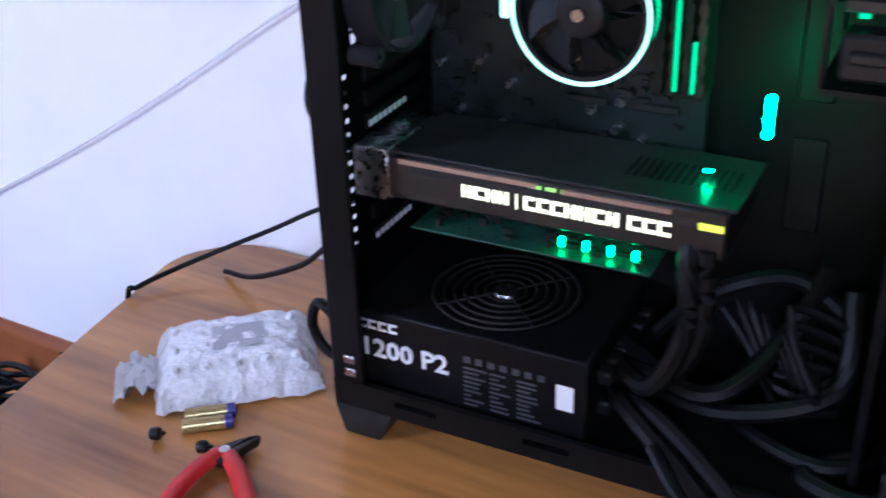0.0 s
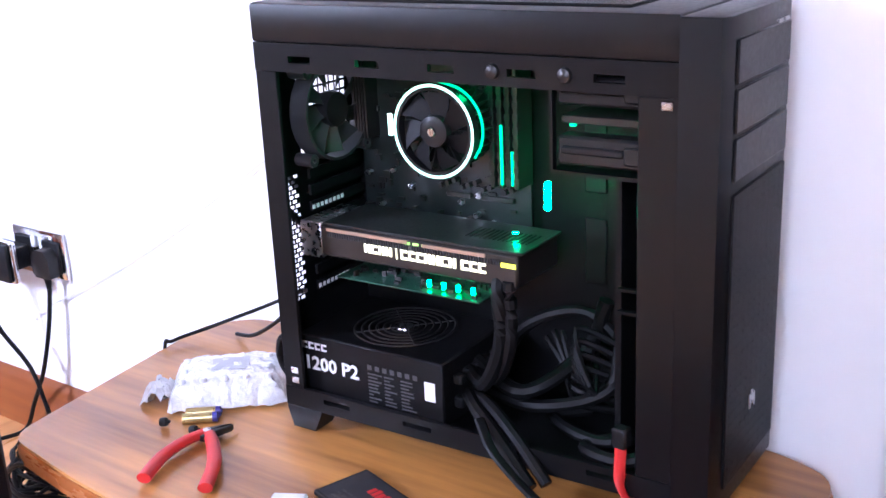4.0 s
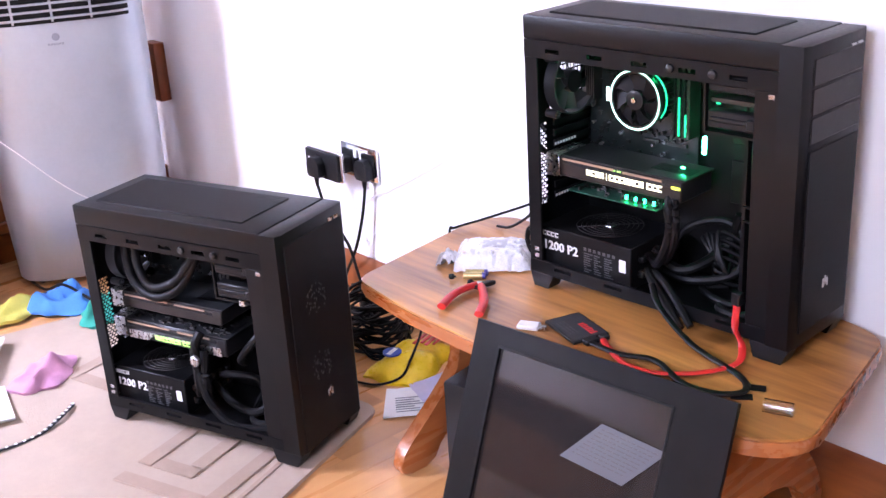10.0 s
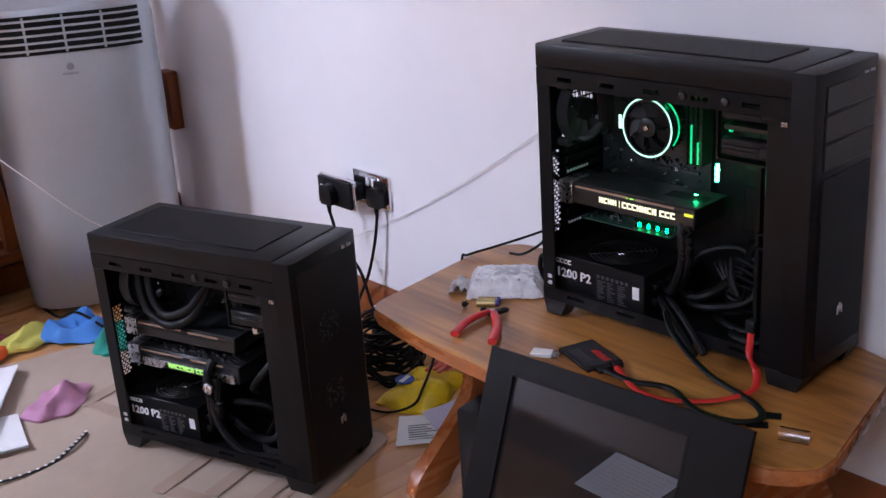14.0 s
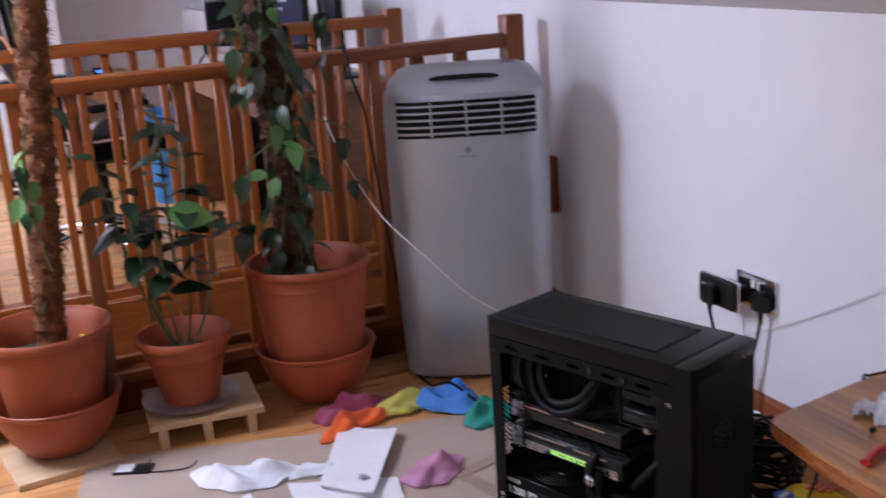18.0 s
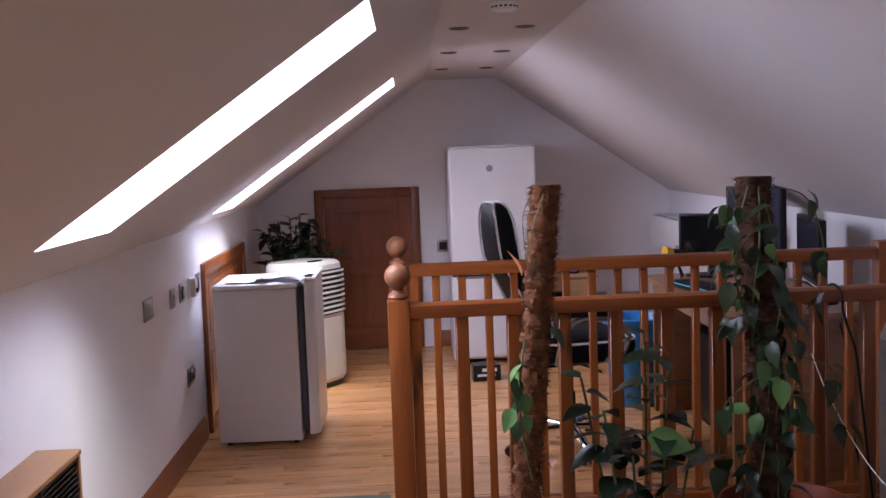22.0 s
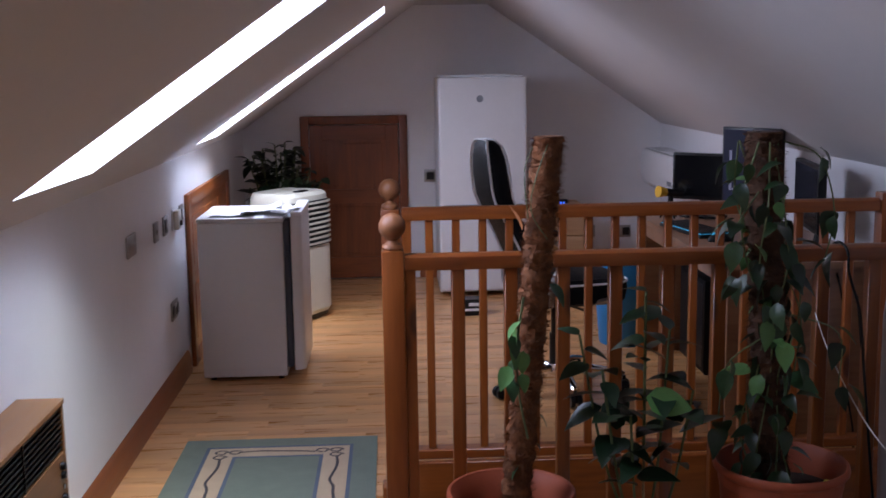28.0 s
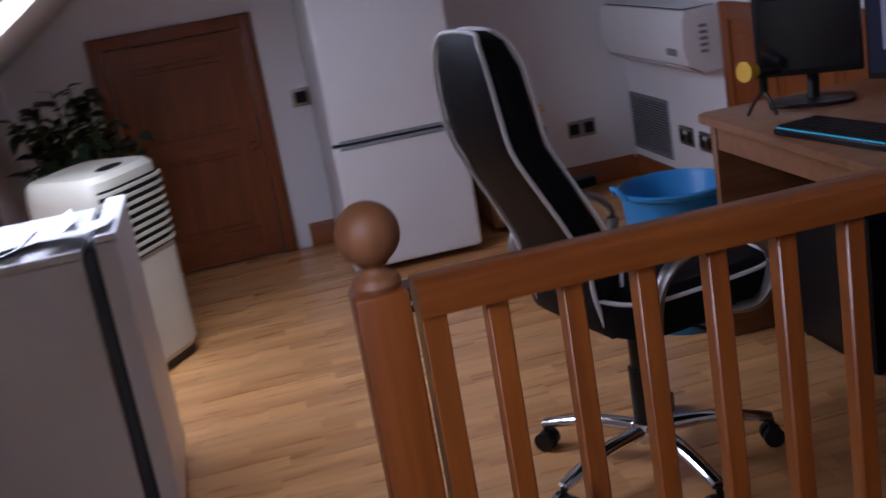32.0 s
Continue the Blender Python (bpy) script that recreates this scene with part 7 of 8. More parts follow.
box(b, (0.865, 5.095, 0.615), (0.885, 6.495, 0.6995), 0.002)
part("apron", b, desk_wood, dk)
b = BM()
box(b, (1.38, 5.095, 0.25), (1.40, 6.495, 0.6995), 0.002)
part("modesty_panel", b, desk_wood, dk)


def monitor(m, w, h, label, mat, marks=False):
    mo = thing("monitor", m, label, "monitor")
    b_ = BM()
    box(b_, (-w / 2, -0.012, 0.09), (w / 2, 0.022, 0.09 + h), 0.004, 2)
    part("housing", b_, black_plastic, mo)
    b_ = BM()
    box(b_, (-w / 2 + 0.012, -0.0135, 0.108), (w / 2 - 0.012, -0.0123, 0.09 + h - 0.012))
    part("screen", b_, mat, mo)
    if marks:
        for x0, x1, z0, z1 in ((-0.13, -0.115, 0.17, 0.36), (-0.11, -0.03, 0.17, 0.182), (-0.02, 0.07, 0.31, 0.33), (-0.02, 0.04, 0.27, 0.285)):
            b_ = BM()
            box(b_, (x0, -0.0145, z0), (x1, -0.0137, z1))
            part("window_mark", b_, screen_mark, mo, "pale shape on the screen")
    b_ = BM()
    tube(b_, [(0, 0.03, 0.2), (0, 0.05, 0.1), (0, 0.04, 0.012)], 0.018, 8, 5)
    part("stand_neck", b_, black_plastic, mo)
    b_ = BM()
    prism(b_, oval(0.12, 0.08, 24, 3, (0, 0.03)), 0.0005, 0.012, 0.003)
    part("stand_foot", b_, black_plastic, mo)
    return mo


monitor(pose(1.235, 5.96, 0.725, 0, 0, -62), 0.36, 0.38, "large black monitor showing a dark blue desktop", screen_blue, True)
monitor(pose(1.27, 5.33, 0.725, 0, 0, -100), 0.50, 0.27, "black flat monitor, switched off, on the desk", screen_off)
monitor(pose(1.11, 6.36, 0.725, 0, 0, -38), 0.30, 0.235, "small black monitor turned off at the desk end", screen_off)
kb = thing("keyboard", pose(0.945, 5.88, 0.7255, 0, 0, -80), "black keyboard with cyan-blue backlight on the desk", "keyboard")
b = BM()
box(b, (-0.22, -0.075, 0), (0.22, 0.075, 0.018), 0.005, 2)
part("case", b, black_plastic, kb)
b = BM()
box(b, (-0.215, -0.07, 0.0182), (0.215, 0.07, 0.0195))
part("backlight", b, key_cyan, kb, "cyan glow between the keys")
b = BM()
box(b, (-0.0087, -0.010, 0), (0.0087, 0.010, 0.007), 0.002)
k0 = part("key", b, black_plastic, kb, m=Matrix.Translation((-0.204, -0.055, 0.0197)))
for r in range(6):
    for c_ in range(23):
        if r or c_:
            same_part("key", k0, kb, Matrix.Translation((-0.204 + c_ * 0.0186, -0.055 + r * 0.0218, 0.0197)))
ms = thing("computer_mouse", pose(0.98, 5.58, 0.7255, 0, 0, -80), "black mouse with a blue light on the desk", "mouse")
b = BM()
bmesh.ops.create_uvsphere(b, u_segments=18, v_segments=10, radius=1, matrix=Matrix.Translation((0, 0, 0.004)) @ Matrix.Diagonal((0.031, 0.058, 0.033, 1)))
for v in b.verts:
    v.co.z = max(v.co.z, 0.0)
part("shell", b, black_plastic, ms)
b = BM()
cyl(b, (-0.004, -0.03, 0.031), (0.004, -0.03, 0.031), 0.008, 14)
part("wheel", b, key_cyan, ms)
# microphone-like device, built with a torch's shape on a tripod
lp = thing("tripod_mic", pose(0.95, 6.34, 0.7255, 0, 0, 20), "microphone-like black device with a yellow head on a small tripod", "torch")
for k in range(3):
    a = radians(120 * k + 20)
    b = BM()
    tube(b, [(0, 0, 0.075), (0.03 * math.cos(a), 0.03 * math.sin(a), 0.04), (0.05 * math.cos(a), 0.05 * math.sin(a), 0.005)], 0.005, 8)
    part("tripod_leg", b, black_plastic, lp)
b = BM()
cyl(b, (0, 0, 0.07), (0, 0, 0.12), 0.013, 12)
part("handle", b, black_plastic, lp)
b = BM()
cyl(b, (-0.03, 0, 0.135), (0.065, 0, 0.122), 0.021, 16, 0.018)
part("body", b, black_plastic, lp)
b = BM()
cyl(b, (-0.075, 0, 0.141), (-0.028, 0, 0.135), 0.030, 18, 0.02)
part("head", b, yellow_plastic, lp, "yellow head of the device")
bn = thing("waste_bin", pose(0.80, 6.72, 0), "blue plastic tub on the floor beside the desk", "bin")
b = BM()
lathe(b, [(0, 0.0), (0.13, 0.0), (0.135, 0.01), (0.172, 0.46), (0.185, 0.468), (0.188, 0.48), (0.178, 0.485), (0.166, 0.47), (0.128, 0.02), (0, 0.015)], 32)
part("tub", b, blue_plastic, bn)
for s in (-1, 1):
    b = BM()
    tube(b, [(s * 0.182, -0.05, 0.475), (s * 0.20, -0.03, 0.50), (s * 0.205, 0.0, 0.505), (s * 0.20, 0.03, 0.50), (s * 0.182, 0.05, 0.475)], 0.008, 8)
    part("grip", b, blue_plastic, bn)
tw = thing("computer_tower", pose(1.13, 6.2, 0, 0, 0, 0), "closed black computer tower under the desk", "computer")
b = BM()
box(b, (-0.10, -0.22, 0.015), (0.10, 0.22, 0.47), 0.006, 2)
part("case", b, black_steel, tw)
b = BM()
box(b, (-0.103, -0.20, 0.04), (-0.1005, 0.20, 0.45), 0.002)
part("side_panel", b, black_plastic, tw)
for x in (-0.07, 0.07):
    for y in (-0.18, 0.18):
        b = BM()
        cyl(b, (x, y, 0), (x, y, 0.0148), 0.015, 12)
        part("foot", b, rubber, tw)
fb = thing("black_box", pose(0.03, 7.52, 0, 0, 0, 4), "small black and white box on the floor by the fridge", "box")
b = BM()
box(b, (-0.085, -0.06, 0.0), (0.085, 0.06, 0.10), 0.003)
part("carton", b, black_plastic, fb)
b = BM()
box(b, (-0.06, -0.0615, 0.03), (0.05, -0.0605, 0.045))
box(b, (-0.03, -0.0615, 0.06), (0.06, -0.0605, 0.08))
part("label", b, white_plastic, fb, "white print")
for pts in ([(1.30, 5.1, 0.70), (1.28, 4.95, 0.55), (1.30, 4.97, 0.3), (1.32, 4.9, 0.012), (1.2, 4.85, 0.012)], [(1.40, 5.15, 0.70), (1.36, 4.96, 0.4), (1.38, 4.9, 0.012), (1.30, 4.8, 0.012)]):
    b = BM()
    tube(b, pts, 0.004, 8)
    tagged(link_mesh("power_cable", b, rubber), "black cable hanging from the desk to the floor", "cable")

# bushy plant in the corner
bp = thing("bushy_plant", pose(-1.17, 8.28, 0), "dark bushy house plant in a brown pot in the corner", "plant")
b = BM()
lathe(b, [(0, 0), (0.12, 0), (0.15, 0.26), (0.16, 0.26), (0.16, 0.29), (0.14, 0.29), (0.135, 0.24), (0, 0.24)], 28)
part("pot", b, terracotta, bp)
rr = random.Random(77)
for k in range(26):
    a = rr.uniform(0, 6.283)
    rad = 0.27 * math.sqrt(rr.uniform(0.01, 1.0))
    h = rr.uniform(0.78, 1.06) - rad * 0.35
    tip = Vector((rad * math.cos(a), rad * math.sin(a), h))
    strand(bp, [(rad * 0.1 * math.cos(a), rad * 0.1 * math.sin(a), 0.24), (tip.x * 0.5, tip.y * 0.5, h * 0.6), tip], 0.005)
    for i in range(17):
        t_ = 0.45 + 0.55 * i / 16
        at = Vector((tip.x * t_, tip.y * t_, 0.24 + (h - 0.24) * t_))
        add_leaf(bp, LEAF_R[i % 2], at, rr.uniform(0, 360), rr.uniform(-40, 40), rr.uniform(-30, 30), rr.uniform(0.7, 1.15))

# recessed spots and a smoke alarm in the flat ceiling
spot_steel = material("dark_spot_ring", (0.10, 0.095, 0.09), 0.35, 0.8, 20, 0.1)
spot_glass = material("spot_lamp", (0.12, 0.12, 0.12), 0.25, 0.3, 10, 0.1)
for y in (5.47, 6.62, 7.76):
    for x in (-0.17, 0.11):
        sp_ = thing("recessed_spot", pose(x, y, TOP), "round steel recessed spotlight in the ceiling, off", "spotlight", "ceiling spots")
        b = BM()
        lathe(b, [(0.030, -0.0005), (0.044, -0.0005), (0.044, -0.004), (0.038, -0.006), (0.030, -0.004)], 24, close=True)
        part("ring", b, spot_steel, sp_)
        b = BM()
        lathe(b, [(0, -0.001), (0.0295, -0.001), (0.0295, -0.0025), (0, -0.0025)], 20)
        part("lamp", b, spot_glass, sp_)

# ---- loose things on the floor and the wall by the table ----
so = wall_plate("wall_socket", pose(XR, 2.79, 0.382, 0, 0, E90), 0.150, 0.088, chrome, "chrome double socket plate with two black plugs", "socket",
                [(-0.010, 0.02, 0.012, 0.022, white_plastic), (0.014, 0.02, 0.012, 0.022, white_plastic), (-0.04, -0.002, 0.052, 0.06, black_plastic), (0.04, -0.002, 0.052, 0.06, black_plastic)])
ad = thing("plug_adaptor", pose(XR, 2.865, 0.375, 0, 0, E90), "black plug-in adaptor with a chrome rim in the socket", "adaptor")
b = BM()
box(b, (-0.022, -0.052, -0.022), (0.055, -0.0145, 0.022), 0.006, 2)
part("neck", b, black_plastic, ad)
b = BM()
box(b, (-0.075, -0.066, -0.040), (0.075, -0.0525, 0.040), 0.006, 2)
part("rim", b, chrome, ad, "chrome rim")
b = BM()
box(b, (-0.070, -0.074, -0.036), (0.070, -0.0665, 0.036), 0.004, 2)
part("face", b, black_plastic, ad)
for z in (-0.012, 0.012):
    b = BM()
    box(b, (-0.055, -0.0752, z - 0.003), (-0.047, -0.0742, z + 0.003))
    part("indicator", b, white_plastic, ad)


def plug(m, label):
    pg = thing("mains_plug", m, label, "plug")
    b_ = BM()
    prism(b_, rounded([(-0.025, -0.026), (0.025, -0.026), (0.025, 0.012), (0.012, 0.026), (-0.012, 0.026), (-0.025, 0.012)], 0.006), 0, 0.022, 0.004, pose(0, 0, 0, 90))
    part("shell", b_, black_plastic, pg)
    b_ = BM()
    cyl(b_, (0, -0.011, -0.026), (0, -0.011, -0.05), 0.007, 12, 0.0045)
    part("cable_guard", b_, rubber, pg)
    return pg


plug(pose(XR - 0.0745, 2.875, 0.372, 0, 0, E90), "black mains plug in the adaptor")
plug(pose(XR - 0.0145, 2.752, 0.372, 0, 0, E90), "black mains plug in the wall socket")


def cable(name, pts, r, mat, label, smooth=7):
    b_ = BM()
    tube(b_, pts, r, 8, smooth)
    return tagged(link_mesh(name, b_, mat), label, "cable")


white_lead = material("white_lead", (0.72, 0.71, 0.69), 0.45, 0, 10, 0.05)
cable("mains_cable", [(1.405, 2.875, 0.322), (1.41, 2.85, 0.25), (1.43, 2.80, 0.17), (1.43, 2.765, 0.09), (1.42, 2.72, 0.03), (1.38, 2.66, 0.02)], 0.0042, rubber, "black mains cable hanging from the wall socket")
cable("mains_cable", [(1.465, 2.752, 0.322), (1.46, 2.765, 0.25), (1.45, 2.79, 0.16), (1.45, 2.84, 0.08), (1.44, 2.87, 0.02), (1.40, 2.9, 0.008)], 0.0042, rubber, "black mains cable hanging down the white wall")
cable("network_cable", [(0.72, 3.80, 0.80), (0.73, 3.70, 0.70), (0.755, 3.50, 0.565), (0.83, 3.36, 0.455), (0.99, 3.33, 0.293), (1.20, 3.15, 0.20), (1.40, 2.98, 0.19), (1.47, 2.885, 0.23), (1.482, 2.647, 0.347), (1.482, 2.477, 0.44), (1.482, 2.315, 0.537), (1.482, 2.167, 0.632), (1.482, 2.05, 0.70), (1.478, 1.93, 0.76)], 0.0015, white_lead, "thin pale network cable drooping along the wall", 6)
cable("mains_cable", [(0.95, 3.80, 0.05), (0.90, 3.74, 0.012), (0.885, 3.53, 0.01), (0.889, 3.383, 0.065), (0.93, 3.25, 0.03), (0.99, 3.12, 0.008)], 0.004, rubber, "black cable running from the air conditioner")
cable("power_lead", [(1.37, 2.36, 0.15), (1.322, 2.266, 0.360), (1.332, 2.256, 0.376), (1.385, 2.23, 0.385), (1.44, 2.16, 0.415), (1.465, 2.10, 0.445), (1.475, 2.02, 0.47)], 0.0028, rubber, "black lead rising from the table edge to the tower")
cable("thin_cable", [(1.158, 2.446, 0.006), (1.186, 2.387, 0.006), (1.23, 2.355, 0.02), (1.268, 2.365, 0.045), (1.33, 2.40, 0.075), (1.36, 2.43, 0.10), (1.38, 2.47, 0.20)], 0.003, rubber, "thin black cable arching over the yellow bag")

rr = random.Random(12)
cp = thing("cable_bundle", pose(1.325, 2.575, 0), "tangled coil of black cables heaped on the floor", "cables")
for k in range(22):
    b = BM()
    n = 12
    R = rr.uniform(0.06, 0.105)
    tx, ty, z0 = rr.uniform(-0.35, 0.35), rr.uniform(-0.35, 0.35), 0.012 + k * 0.0048
    ph = rr.uniform(0, 6.28)
    pts = []
    for i in range(n + 1):
        a = ph + 2 * math.pi * i / n * rr.uniform(0.98, 1.02)
        r_ = R * rr.uniform(0.85, 1.12)
        x, y = r_ * math.cos(a) * 0.85, r_ * math.sin(a) * 1.1
        pts.append((x, y, max(0.006, z0 + x * tx + y * ty + rr.uniform(-0.01, 0.012))))
    tube(b, pts, rr.choice((0.0035, 0.0045, 0.003)), 7, 4)
    part("cable_loop", b, rubber, cp)


def crumpled(name, c, a, b_, rz, h, mat, label, seed, cat="cloth", folds=4, sub=(11, 40)):
    """A crumpled cloth: an uneven outline with folds running through it."""
    rg = random.Random(seed)
    ph = [rg.uniform(0, 6.28) for _ in range(8)]
    rings_, segs = sub
    q = BM()
    top = q.verts.new((0, 0, h * 0.6))
    last = None
    for i in range(1, rings_ + 1):
        t_ = i / rings_
        ring = []
        for j in range(segs):
            w = 2 * math.pi * j / segs
            k = 1 + 0.16 * math.sin(2 * w + ph[0]) + 0.13 * math.sin(3 * w + ph[1]) + 0.07 * math.sin(7 * w + ph[2])
            x, y = a * t_ * k * math.cos(w), b_ * t_ * k * math.sin(w)
            u = x / a
            v = y / b_
            f = 0.5 + 0.5 * math.sin(folds * 1.3 * u + 2.2 * v + ph[3] + 1.1 * math.sin(3 * v + ph[4]))
            g = 0.5 + 0.5 * math.sin(folds * 1.7 * v - 1.5 * u + ph[5] + math.sin(4 * u + ph[6]))
            z = h * (1 - t_ ** 3) * (0.25 + 0.5 * f * f + 0.4 * g * g) + 0.003 + (0.006 * f if i == rings_ else 0) + rg.uniform(0, 0.0012)
            ring.append(q.verts.new((x, y, z)))
        for j in range(segs):
            if last is None:
                q.faces.new((top, ring[j], ring[(j + 1) % segs]))
            else:
                q.faces.new((last[j], ring[j], ring[(j + 1) % segs], last[(j + 1) % segs]))
        last = ring
    low = [q.verts.new((v.co.x * 0.97, v.co.y * 0.97, 0.0)) for v in last]
    for j in range(segs):
        q.faces.new((last[j], low[j], low[(j + 1) % segs], last[(j + 1) % segs]))
    ob = link_mesh(name, q, mat, 60)
    ob.matrix_world = pose(*c, 0, 0, rz)
    return tagged(ob, label, cat)


def fabric(name, col, rough=0.9):
    return material(name, col, rough, 0, 25, 0.14, 0.5, 700)


CZ = 0.0095
crumpled("cleaning_cloth", (0.615, 3.468, 0.0005), 0.115, 0.045, 5, 0.07, fabric("cloth_magenta", (0.36, 0.075, 0.14)), "crumpled magenta microfibre cloth on the floor", 2)
crumpled("cleaning_cloth", (0.585, 3.37, CZ), 0.105, 0.045, 22, 0.05, fabric("cloth_orange", (0.85, 0.14, 0.03)), "crumpled bright orange cloth on the carpet edge", 3)
crumpled("cleaning_cloth", (0.765, 3.425, CZ), 0.09, 0.055, 12, 0.045, fabric("cloth_yellow", (0.60, 0.56, 0.12)), "crumpled yellow microfibre cloth on the floor", 4)
crumpled("cleaning_cloth", (0.875, 3.375, CZ), 0.095, 0.075, -15, 0.065, fabric("cloth_blue", (0.07, 0.24, 0.62)), "crumpled blue cloth before the air conditioner", 5)
crumpled("cleaning_cloth", (0.93, 3.235, CZ), 0.10, 0.06, 40, 0.05, fabric("cloth_teal", (0.03, 0.30, 0.22)), "crumpled teal cloth half behind the tower", 6)
crumpled("cleaning_cloth", (0.665, 3.00, CZ), 0.085, 0.065, 35, 0.05, fabric("cloth_pink", (0.50, 0.24, 0.36)), "crumpled dusky pink cloth on the carpet", 7)
crumpled("white_towel", (0.245, 3.225, CZ), 0.12, 0.085, -25, 0.045, fabric("cloth_white", (0.72, 0.73, 0.75)), "crumpled white towel on the carpet", 8, "towel")
crumpled("white_towel", (0.40, 3.165, CZ), 0.07, 0.035, -5, 0.02, fabric("cloth_white", (0.72, 0.73, 0.75)), "flat crumpled white cloth beside an envelope", 9, "towel")

env_white = material("envelope_white", (0.76, 0.76, 0.75), 0.6, 0, 10, 0.04, 0.6, 35)
e1 = sheet("padded_envelope", [(0.324, 3.124), (0.297, 2.915), (0.528, 2.836), (0.573, 3.019)], CZ, "flat white padded envelope on the beige carpet", env_white, "envelope", 0.012, 31, 0.006)
e2 = sheet("padded_envelope", [(0.384, 3.059), (0.479, 2.936), (0.667, 3.250), (0.543, 3.360)], CZ + 0.0085, "opened white padded envelope lying on another one", env_white, "envelope", 0.016, 32, 0.005)
for env, ox, oy, rz in ((e1, 0.335, 3.0, -75), (e2, 0.475, 3.03, -30)):
    b = BM()
    for k in range(3):
        box(b, (0, k * 0.010, 0), (0.040 - 0.012 * k, k * 0.010 + 0.005, 0.0008), m=pose(ox, oy, CZ + (0.0125 if env is e1 else 0.021), 0, 0, rz))
    part("print_bar", b, logo_grey, env, "grey printed bars")
sd = thing("screwdriver", pose(0.193, 2.903, CZ + 0.010, 0, 0, -57), "screwdriver with a clear orange handle on the carpet", "screwdriver")
b = BM()
lathe(b, [(0, 0), (0.007, 0), (0.0095, 0.01), (0.0085, 0.03), (0.0098, 0.05), (0.009, 0.08), (0.006, 0.086), (0, 0.087)], 12, pose(0, 0, 0, 0, 90, 0))
part("handle", b, material("orange_handle", (0.75, 0.22, 0.01), 0.2, 0, 10, 0.1), sd, "orange handle")
b = BM()
cyl(b, (-0.075, 0, -0.003), (0.001, 0, 0), 0.0028, 10)
part("shaft", b, steel, sd)
sheet("antistatic_bag", [(0.12, 3.10), (0.226, 3.116), (0.221, 2.99), (0.13, 2.985)], CZ, "silvery antistatic bag with a dark printed bar", plastic_film, "bag", 0.02, 33)
ls = thing("light_strip", pose(0, 0, 0), "short black light strip with white diodes on the carpet", "light strip")
LP = [(0.650, 2.815), (0.60, 2.772), (0.544, 2.748), (0.47, 2.742), (0.39, 2.754), (0.308, 2.779), (0.205, 2.796)]
b = BM()
tube(b, [(x, y, CZ + 0.004 + 0.004 * math.sin(i * 2)) for i, (x, y) in enumerate(LP)], 0.006, 6, 6, 0.25)
part("tape", b, black_plastic, ls)
line = spline([(x, y, CZ + 0.007 + 0.004 * math.sin(i * 2)) for i, (x, y) in enumerate(LP)], 4)
for i, p in enumerate(line[:-1]):
    d_ = (line[i + 1] - p).normalized()
    b = BM()
    box(b, (-0.003, -0.003, -0.0006), (0.003, 0.003, 0.0006), m=Matrix.Translation(p) @ pose(0, 0, 0, 0, 0, math.degrees(math.atan2(d_.y, d_.x))))
    part("diode", b, white_plastic, ls)
b = BM()
tube(b, [(0.16, 3.0, CZ + 0.004), (0.19, 2.976, CZ + 0.006), (0.257, 2.873, CZ + 0.008), (0.309, 2.784, CZ + 0.012), (0.322, 2.726, CZ + 0.004)], 0.006, 6, 6, 0.3)
tagged(link_mesh("light_strip", b, black_plastic), "second black light strip curling over the carpet", "light strip")
rl = thing("tape_reel", pose(0.372, 2.828, CZ), "small black plastic reel lying on the carpet", "reel")
b = BM()
lathe(b, [(0.012, 0), (0.045, 0), (0.046, 0.003), (0.030, 0.004), (0.030, 0.012), (0.046, 0.013), (0.045, 0.016), (0.012, 0.016)], 32, close=True)
part("spool", b, black_plastic, rl)
b = BM()
lathe(b, [(0, 0.001), (0.0115, 0.001), (0.0115, 0.012), (0, 0.012)], 20)
part("core", b, white_plastic, rl, "pale core")
rc = thing("remote_control", pose(0.0, 3.43, 0.001, 0, 0, -25), "small grey and black remote control on the floor", "remote")
b = BM()
box(b, (-0.05, -0.028, 0), (0.05, 0.028, 0.013), 0.004, 2)
part("shell", b, black_plastic, rc)
b = BM()
box(b, (-0.045, -0.022, 0.0132), (0.0, 0.022, 0.0145), 0.001)
part("label", b, white_plastic, rc, "pale label")
cable("thin_cable", [(0.03, 3.42, 0.012), (0.07, 3.50, 0.005), (0.13, 3.49, 0.005), (0.165, 3.43, 0.005), (0.13, 3.36, 0.012), (0.06, 3.37, 0.014), (0.02, 3.40, 0.010)], 0.002, rubber, "thin black wire looped on the floor")

# yellow bag and leaflets under the table end
yb_mat = material("yellow_bag_film", (0.80, 0.56, 0.02), 0.3, 0, 12, 0.1, 0.5, 40)
bag = thing("snack_bag", pose(1.305, 2.41, 0.0005, 0, 0, 18), "crumpled yellow plastic bag with red and blue print", "bag")
b = BM()
n, m_ = 16, 12
rows = []
rg = random.Random(5)
for i in range(n + 1):
    u = i / n
    row = []
    for j in range(m_ + 1):
        v = j / m_
        puff = (math.sin(math.pi * u) * math.sin(math.pi * v)) ** 0.6 if 0 < i < n and 0 < j < m_ else 0
        row.append(b.verts.new(((u - 0.5) * 0.20 + 0.006 * math.sin(9 * v), (v - 0.5) * 0.14 + 0.006 * math.sin(11 * u), 0.004 + 0.045 * puff + 0.007 * math.sin(14 * u + 8 * v) * puff + rg.uniform(0, 0.003))))
    rows.append(row)
for i in range(n):
    for j in range(m_):
        b.faces.new((rows[i][j], rows[i + 1][j], rows[i + 1][j + 1], rows[i][j + 1]))
